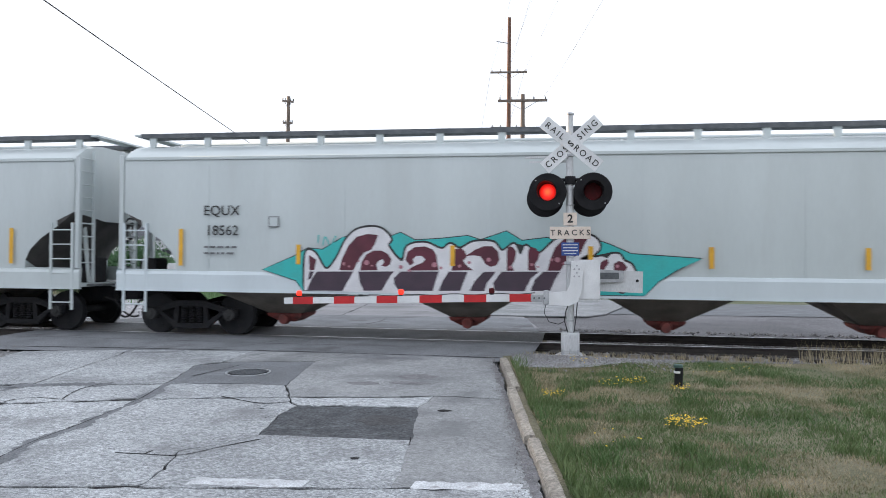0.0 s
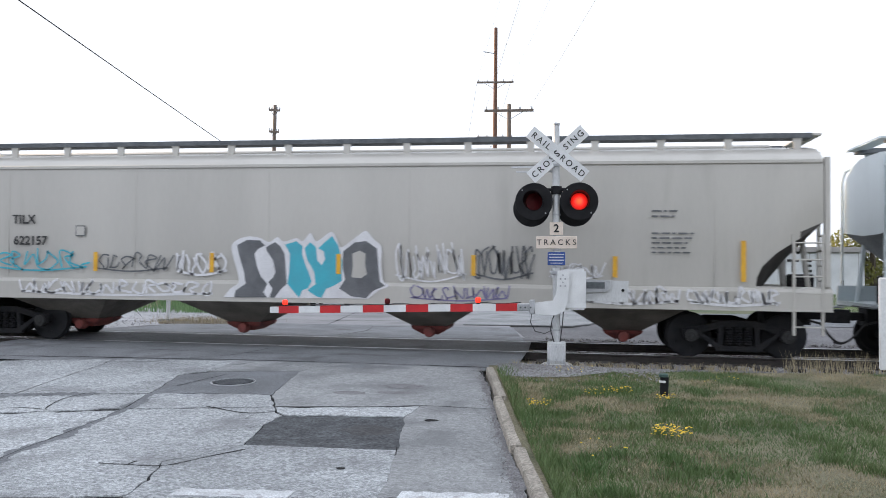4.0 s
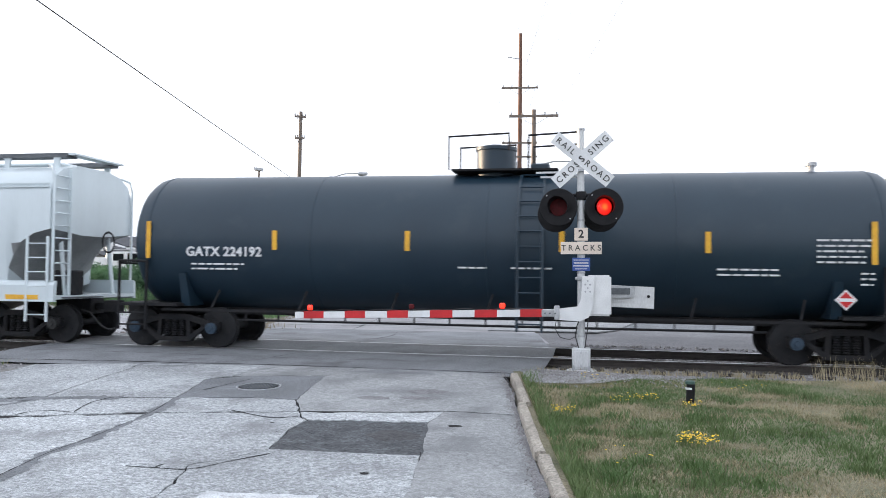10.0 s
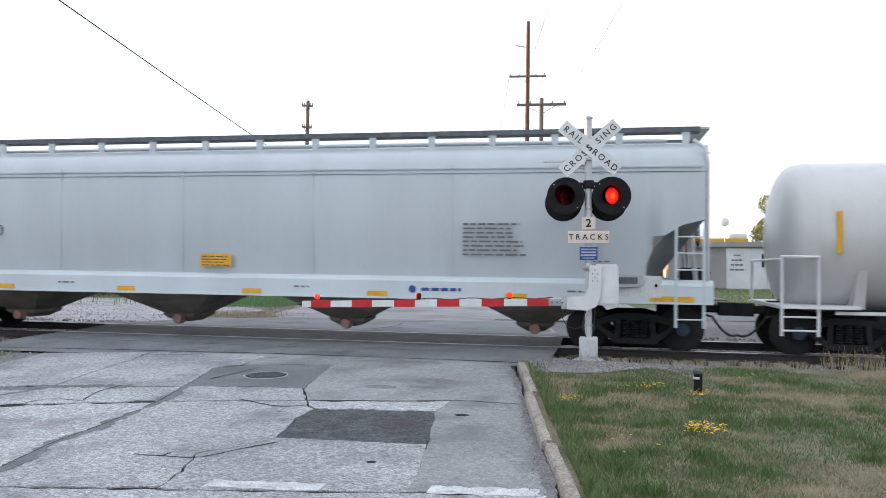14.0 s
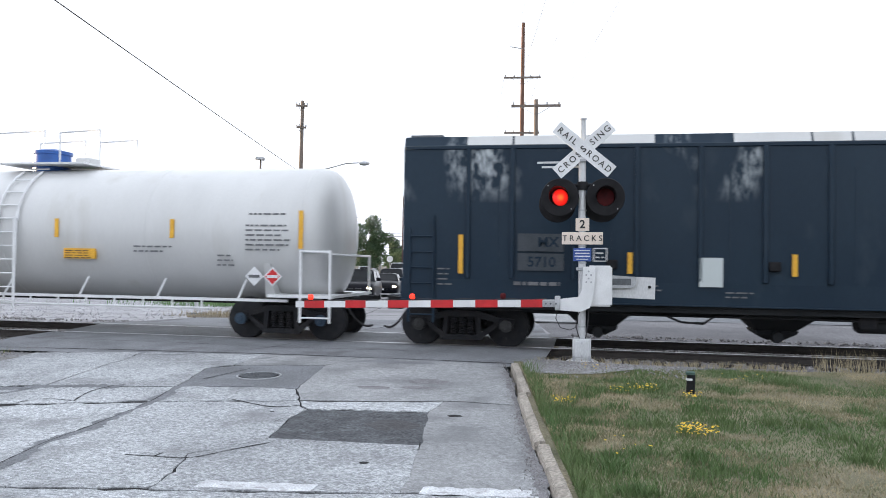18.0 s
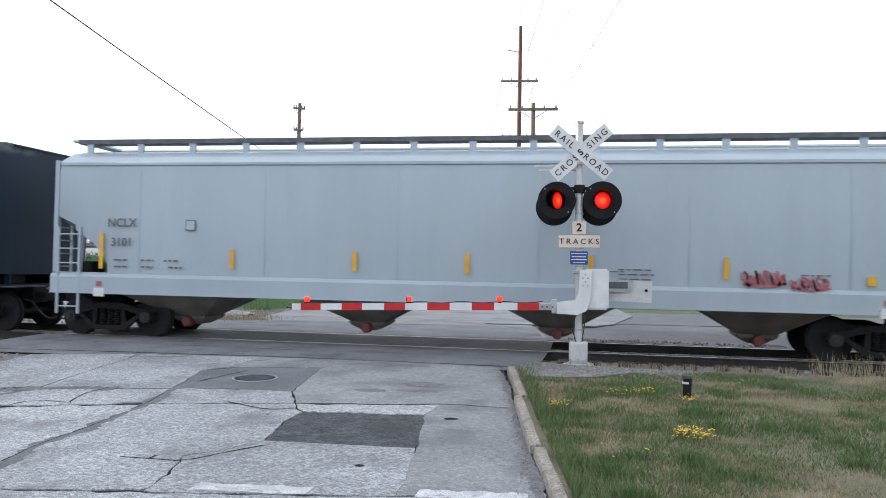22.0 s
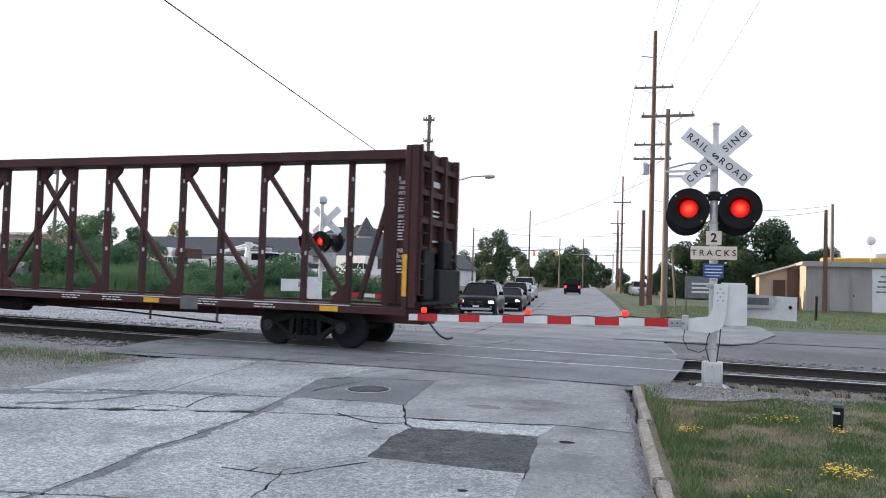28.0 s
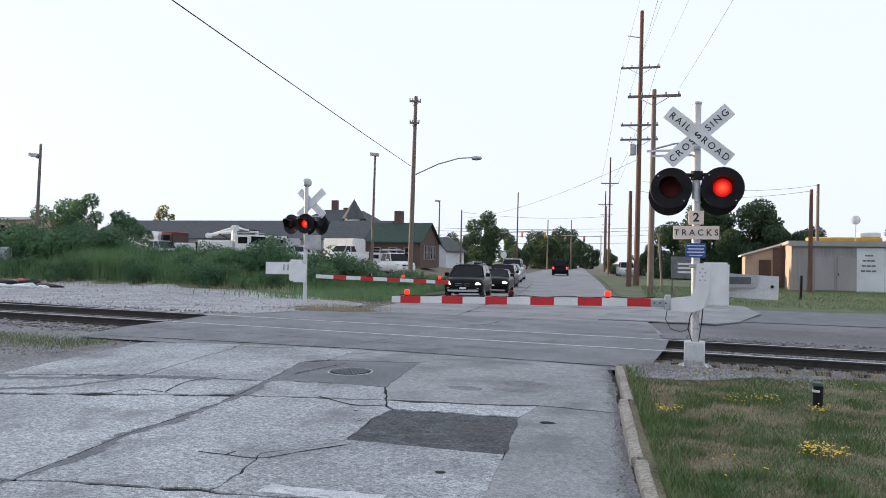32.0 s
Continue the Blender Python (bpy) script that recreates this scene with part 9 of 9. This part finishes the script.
part("skirt", B(-1.11, 1.11, -2.41, 2.41, 0.5, 0.95), "black", tr, smooth=0)
for s in (-1, 1):
    wheel_of(tr, s * 1.0, 0.5, 0.4)
    wheel_of(tr, s * 1.0, 1.4, 0.4)


# ---- trash heap and cabinet by the yard ----
def lump(parent, x, y, z, sx, sy, sz, material, seed, name):
    bm = bmesh.new()
    bmesh.ops.create_icosphere(bm, subdivisions=3, radius=1)
    for v in bm.verts:
        k = 1 + 0.35 * noise.noise(v.co * 1.6 + Vector((seed, 0, 0))) + 0.15 * noise.noise(v.co * 4 + Vector((0, seed, 0)))
        v.co = Vector((v.co.x * sx * k, v.co.y * sy * k, max(v.co.z * sz * k, -0.05)))
    return part(name, bm, material, parent, m=pose(x, y, z), smooth=60)


heap = thing("trash_heap", pose(-31.6, 29.3, 0), "heap of dark bags, red cloth and scraps dumped on the gravel", "rubbish heap")
for i, (x, y, sx, sy, sz, k, n_) in enumerate(((-0.8, 0, 0.9, 0.6, 0.45, "black", "bag"), (0.5, 0.2, 0.7, 0.5, 0.5, "black", "bag"), (-0.2, 0.4, 0.42, 0.36, 0.55, "red_paint", "cloth"), (1.5, 0.1, 0.6, 0.4, 0.3, "dark_door", "bag"), (1.0, -0.4, 0.45, 0.35, 0.3, "hop_grey", "bag"), (2.2, 0.0, 0.5, 0.3, 0.2, "black", "bag"), (-1.8, 0.1, 0.8, 0.5, 0.4, "shingle", "bag"), (-2.6, -0.2, 0.7, 0.5, 0.35, "black", "bag"))):
    lump(heap, x, y, 0, sx, sy, sz * 0.62, k, i * 3.1, n_)
for i, (x, y, sx, sy, sz) in enumerate(((1.1, -0.9, 0.5, 0.25, 0.16), (-0.4, -0.7, 0.4, 0.2, 0.14), (2.0, -0.5, 0.35, 0.2, 0.12), (-1.6, -0.6, 0.3, 0.2, 0.2))):
    lump(heap, x, y, 0, sx, sy, sz, "white_paint", 40 + i * 2.3, "paper")
part("pipe", bar(bmesh.new(), (-1.5, -2.2, 0.06), (2.4, -1.6, 0.10), 0.06, n=8), "white_paint", heap, "white plastic pipe")
part("pipe", bar(bmesh.new(), (-4.5, -2.6, 0.06), (-1.5, -2.25, 0.06), 0.07, n=8), "spray_red", heap, "faded red pipe")
cb = thing("relay_cabinet", pose(-38.2, 34.5, 0.2), "grey relay cabinet on a post beside the bank", "cabinet")
part("box", B(-0.35, 0.35, -0.2, 0.2, 0.9, 1.7, bevel=0.03), "galv", cb)
part("post", B(-0.06, 0.06, -0.06, 0.06, -0.2, 0.9), "galv", cb, smooth=0)
dm = thing("dry_mound", pose(-10.6, 21.4, 0.0), "low mound of dry grass and soil at the road corner", "mound")
lump(dm, 0, 0, -0.04, 1.5, 0.9, 0.16, "soil", 7, "soil")
blades("mound_grass", 900, lambda r: (-10.7 + r.gauss(0, 0.75), 21.4 + r.gauss(0, 0.5), 0.05), (0.08, 0.25), 0.006, "grass_dry", "dry grass on the mound", 61, 0.6)


# ---- trees and brush ----
def leaves(parent, blobs, n, size, material, seed, name="crown", slim=0.55):
    """A crown of many small leaf clumps in uneven lobes, with gaps."""
    r = random.Random(seed)
    verts, faces = [], []
    tot = sum(b[3] ** 2 for b in blobs)
    for bx, by, bz, br in blobs:
        for _ in range(int(n * br ** 2 / tot)):
            d = Vector((r.gauss(0, 1), r.gauss(0, 1), r.gauss(0, 0.85))).normalized() * br * (0.45 + 0.6 * r.random() ** 0.5) * (1 + 0.25 * noise.noise((bx + r.random(), by, bz)))
            c_ = Vector((bx, by, bz)) + d
            s = size * r.uniform(0.6, 1.4)
            u = Vector((r.gauss(0, 1), r.gauss(0, 1), r.gauss(0, 1))).normalized() * s
            w = u.cross(Vector((r.gauss(0, 1), r.gauss(0, 1), r.gauss(0, 1)))).normalized() * s * slim
            k = len(verts)
            verts += [c_ - u, c_ - w * 0.9, c_ + u, c_ + w]
            faces.append((k, k + 1, k + 2, k + 3))
    return raw(name, verts, faces, material, parent)


def tree(m, h, spread, material, label, seed, n=2600, size=0.16, base=0.3, name="tree", puff=1.0, slim=0.55):
    r = random.Random(seed)
    t = thing(name, m, label, "tree", "trees")
    part("trunk", bar(bmesh.new(), (0, 0, -0.3), (0, 0, h * 0.6), h * 0.028, h * 0.012, n=8), "bark", t)
    blobs = []
    for i in range(11):
        a = r.uniform(0, 6.28)
        z = h * (base + (0.92 - base) * (i / 10))
        wid = spread * (1 - abs((z / h - 0.55)) * 1.1) * r.uniform(0.45, 1.0)
        c_ = (wid * 0.8 * math.cos(a), wid * 0.8 * math.sin(a), z)
        blobs.append((*c_, puff * spread * r.uniform(0.24, 0.45)))
        part("limb", bar(bmesh.new(), (0, 0, max(0.2, z * 0.6)), c_, h * 0.011, h * 0.004, n=5), "bark", t)
    leaves(t, blobs, n, size, material, seed, slim=slim)
    return t


def shrub(m, h, w, material, seed, n=700, size=0.10):
    r = random.Random(seed)
    s = thing("shrub", m, "leafy green roadside shrub", "shrub", "brush on the bank")
    blobs = [(r.uniform(-w, w) * 0.5, r.uniform(-w, w) * 0.4, h * r.uniform(0.25, 0.75), h * r.uniform(0.28, 0.42)) for _ in range(7)]
    leaves(s, blobs, n, size, material, seed, "foliage", 0.38)
    for i in range(3):
        part("stem", bar(bmesh.new(), (0, 0, -0.2), (blobs[i][0], blobs[i][1], blobs[i][2]), 0.03, 0.01, n=5), "bark", s)
    return s


protos = [shrub(pose(-44 + 3 * i, 36, ground_z(-44, 36)), 1.7 + 0.2 * i, 1.6, k, 200 + i, 2300, 0.10) for i, k in enumerate(("leaf", "leaf_mid", "leaf", "leaf_mid"))]
r = random.Random(77)
for i in range(150):
    f = r.random()
    x = -60 + 42 * f
    y = 33.6 + r.random() * 5.5 + max(0, (-x - 34) * 0.05)
    if x > -24:
        y += 1.5
    k = (0.62 + 0.5 * r.random()) * (0.5 if x < -43 else 1.0 if x < -34 else 0.62 if x < -24 else 0.86)
    copy_thing(r.choice(protos), pose(x, y, ground_z(x, y) - 0.1, 0, 0, r.uniform(0, 360)) @ Matrix.Scale(k, 4))
for i in range(26):
    x = -34 + 15 * r.random()
    y = 40 + 10 * r.random()
    copy_thing(r.choice(protos), pose(x, y, ground_z(x, y) - 0.2, 0, 0, r.uniform(0, 360)) @ Matrix.Scale(0.34 + 0.2 * r.random() + (0.24 if x > -25 else 0), 4))
for i in range(34):                             # scrub on the slope before the parked trucks
    y = 38 + 14 * r.random()
    x = far_left(y) - 1.6 - 6.0 * r.random()
    copy_thing(r.choice(protos), pose(x, y, ground_z(x, y) - 0.15, 0, 0, r.uniform(0, 360)) @ Matrix.Scale(0.34 + 0.28 * r.random(), 4))


for i in range(60):
    x = -47 + 27 * r.random()
    y = 31.8 + 1.9 * r.random()
    copy_thing(r.choice(protos), pose(x, y, ground_z(x, y) - 0.12, 0, 0, r.uniform(0, 360)) @ Matrix.Scale(0.3 + 0.32 * r.random(), 4))


def bank(r):
    x = r.uniform(-46, -16.5)
    y = 32 + r.random() * 5 + max(0, (x + 22) * 0.4)
    return x, y, ground_z(x, y) - 0.05


blades("bank_weeds", 26000, bank, (0.3, 0.95), 0.013, "reed", "rank green weeds covering the bank", 71, 0.35)
blades("bank_reeds", 2600, lambda r: (lambda x: (x, 32.6 + r.random() * 2, 0.1))(r.gauss(-30.2, 1.5)), (1.0, 2.1), 0.016, "reed", "stand of tall pale-green reeds", 72, 0.16)
blades("bank_dry", 1500, lambda r: (r.uniform(-46, -17), r.gauss(31.6, 0.5), 0.0), (0.15, 0.5), 0.01, "grass_dry", "dry weeds at the foot of the bank", 73, 0.4)
blades("roadside_weeds", 14000, lambda r: (lambda y: (far_left(y) - 0.4 - abs(r.gauss(0, 3.0)), y, 0.0))(r.uniform(27, 60)), (0.1, 0.4), 0.014, "reed", "grass beside the far road", 74, 0.5)
blades("far_grass", 30000, lambda r: (lambda y: (r.uniform(-2.5, 22) - 0.1 * (y - 34), y, 0.0))(33 + 27 * r.random()), (0.03, 0.09), 0.014, "grass", "mown grass before the metal hall", 75, 0.6)

for x, y, h, spread, k, label, seed, n in ((-42.3, 42, 4.2, 2.4, "leaf_mid", "young feathery tree growing out of the brush", 301, 5600), (-40.6, 42.6, 2.9, 2.0, "leaf_mid", "low feathery tree in the brush", 304, 4200),
                                           (-38.6, 42, 4.4, 2.4, "leaf_mid", "young tree with feathery leaves in the brush", 302, 5600), (-36.5, 42.5, 3.3, 2.0, "leaf_mid", "bushy young tree on the bank", 303, 4400)):
    tree(pose(x, y, 1.0), h, spread, k, label, seed, n, 0.105, 0.18, puff=0.74, slim=0.34)
tree(pose(-89.5, 114, 1.0), 8.9, 2.4, "leaf_gold", "tree behind the warehouse roof, sunlight put into its gold leaves", 305, 1300, 0.24)
A = tree(pose(-43.5, 152, 0.0), 10.8, 3.9, "leaf_dark", "tall street tree beyond the junction", 306, 6500, 0.22, 0.14)
Bt = tree(pose(-34.5, 185, 0.0), 8.6, 5.2, "leaf_dark", "broad street tree beyond the junction", 307, 6500, 0.25, 0.12)
for x, y, k, src in ((-50.5, 160, 0.62, A), (-53.5, 150, 0.66, Bt), (-48.0, 172, 0.7, Bt), (-41, 195, 0.95, Bt), (-38, 225, 0.95, A), (-46, 240, 1.0, Bt), (-60, 210, 1.0, Bt), (-54, 290, 1.0, A), (-66, 260, 1.1, A), (-75, 220, 1.0, Bt), (-31.5, 215, 0.62, Bt), (-28.6, 228, 0.5, A), (-37, 180, 0.75, A), (-43.5, 178, 0.55, Bt), (-35, 200, 0.66, Bt), (-46.5, 215, 0.85, Bt), (-39.5, 172, 0.42, Bt), (-33, 190, 0.4, Bt), (-44, 205, 0.7, Bt), (-37.5, 240, 0.75, Bt), (-48, 190, 0.5, Bt), (-22, 235, 0.42, Bt), (-6, 190, 0.8, A)):
    copy_thing(src, pose(x, y, 0, 0, 0, x * 37) @ Matrix.Scale(k, 4))
C = tree(pose(-0.5, 92, 0.0), 7.9, 4.0, "leaf_dark", "dense dark tree beside the metal hall", 308, 15000, 0.15, 0.05)
for x, y, k in ((-3.0, 90, 0.72), (1.8, 88, 0.62), (5.6, 90, 0.68), (8.8, 92, 0.62), (-1.2, 96, 0.9), (6.2, 99, 0.76), (3.6, 94, 1.03), (-4.8, 96, 0.75), (7.6, 97, 0.70), (-7.2, 104, 0.5), (-9.6, 112, 0.36), (-14.6, 122, 0.34), (10.2, 100, 0.72), (1.5, 100, 0.95)):
    copy_thing(C, pose(x, y, 0, 0, 0, x * 51) @ Matrix.Scale(k, 4))
D_ = tree(pose(17.2, 82, 0.0), 8.5, 3.2, "leaf_gold", "rounded tree behind the hall, sunlight put into its gold leaves", 309, 5600, 0.14, 0.3)
E_ = tree(pose(22.5, 62, 0.0), 9.6, 3.2, "leaf_gold", "feathery tree beside the end of the hall", 310, 6000, 0.13, 0.15)
for x, y, k, src in ((21, 96, 0.8, D_), (27.5, 70, 1.0, E_), (33, 80, 1.1, E_), (26, 100, 0.9, D_), (40, 95, 1.2, E_)):
    copy_thing(src, pose(x, y, 0, 0, 0, x * 29) @ Matrix.Scale(k, 4))
far = thing("distant_woods", pose(0, 0, 0), "low line of distant trees on the horizon, with unseen trees added to screen the sun", "woods", kind="stuff")
r = random.Random(5)
# the clumps at far left are unseen, added to keep low sun off the ground
leaves(far, [(x, r.uniform(380, 480), r.uniform(1, 3), r.uniform(3, 6)) for x in (r.uniform(-420, 300) for _ in range(170)) if not -72 < x < -30] + [(r.uniform(-330, -255), r.uniform(-160, 84), r.uniform(2, 11), r.uniform(5, 8)) for _ in range(170)] + [(r.uniform(-120, 120), r.uniform(-95, -70), r.uniform(0.5, 3.5), r.uniform(2.5, 4.0)) for _ in range(70)], 52000, 1.3, "leaf_dark", 9, "far_foliage")


# ---- what moves ----
TRAIN = [(0, 112.85), (4, 89.15), (8, 65.31), (12, 41.47), (16, 17.76), (19, 0.0), (22, -17.74), (24.5, -32.30), (26, -41.22), (29, -59.12), (32, -76.90)]


def train_at(t):
    for (t0, s0), (t1, s1) in zip(TRAIN, TRAIN[1:]):
        if t <= t1:
            return s0 + (s1 - s0) * (t - t0) / (t1 - t0)
    return TRAIN[-1][1]


def motions():
    for car, at in CARS:
        walk(car, [(t, pose(at + train_at(t), TRACK_Y, RAIL_Z + grade(at + train_at(t)), 0, tilt(at + train_at(t)), 0)) for t in steps(0, 32, 64)])
    for wheels, x in WHEELSETS:                 # rolling: the train goes to -x
        walk(wheels, [(t, pose(x, 0, WHEEL_R, 0, math.degrees((train_at(t) - TRAIN[0][1]) / WHEEL_R), 0)) for t in steps(0, 32, 320)])
    for lamp, at, phase in LAMPS:               # each lamp is turned to the road for half of a 1.21 s cycle
        rows, turn = [(0, pose(*at, 0, 0, 0 if phase == 0 else 180))], (0 if phase == 0 else 180)
        k = -16
        while True:
            t = 9.80 + 0.605 * k
            if t > 31.85:
                break
            if t > 0.08:
                lit = turn % 360 == 180             # a lamp comes on a little before the other goes off
                when = (-0.06, -0.04, -0.015, 0.01) if lit else (0.085, 0.105, 0.13, 0.15)
                rows += [(t + d, pose(*at, 0, 0, turn + a)) for d, a in zip(when, (0, 60, 120, 180))]
                turn += 180
            k += 1
        walk(lamp, rows + [(32, pose(*at, 0, 0, turn))])


motions()
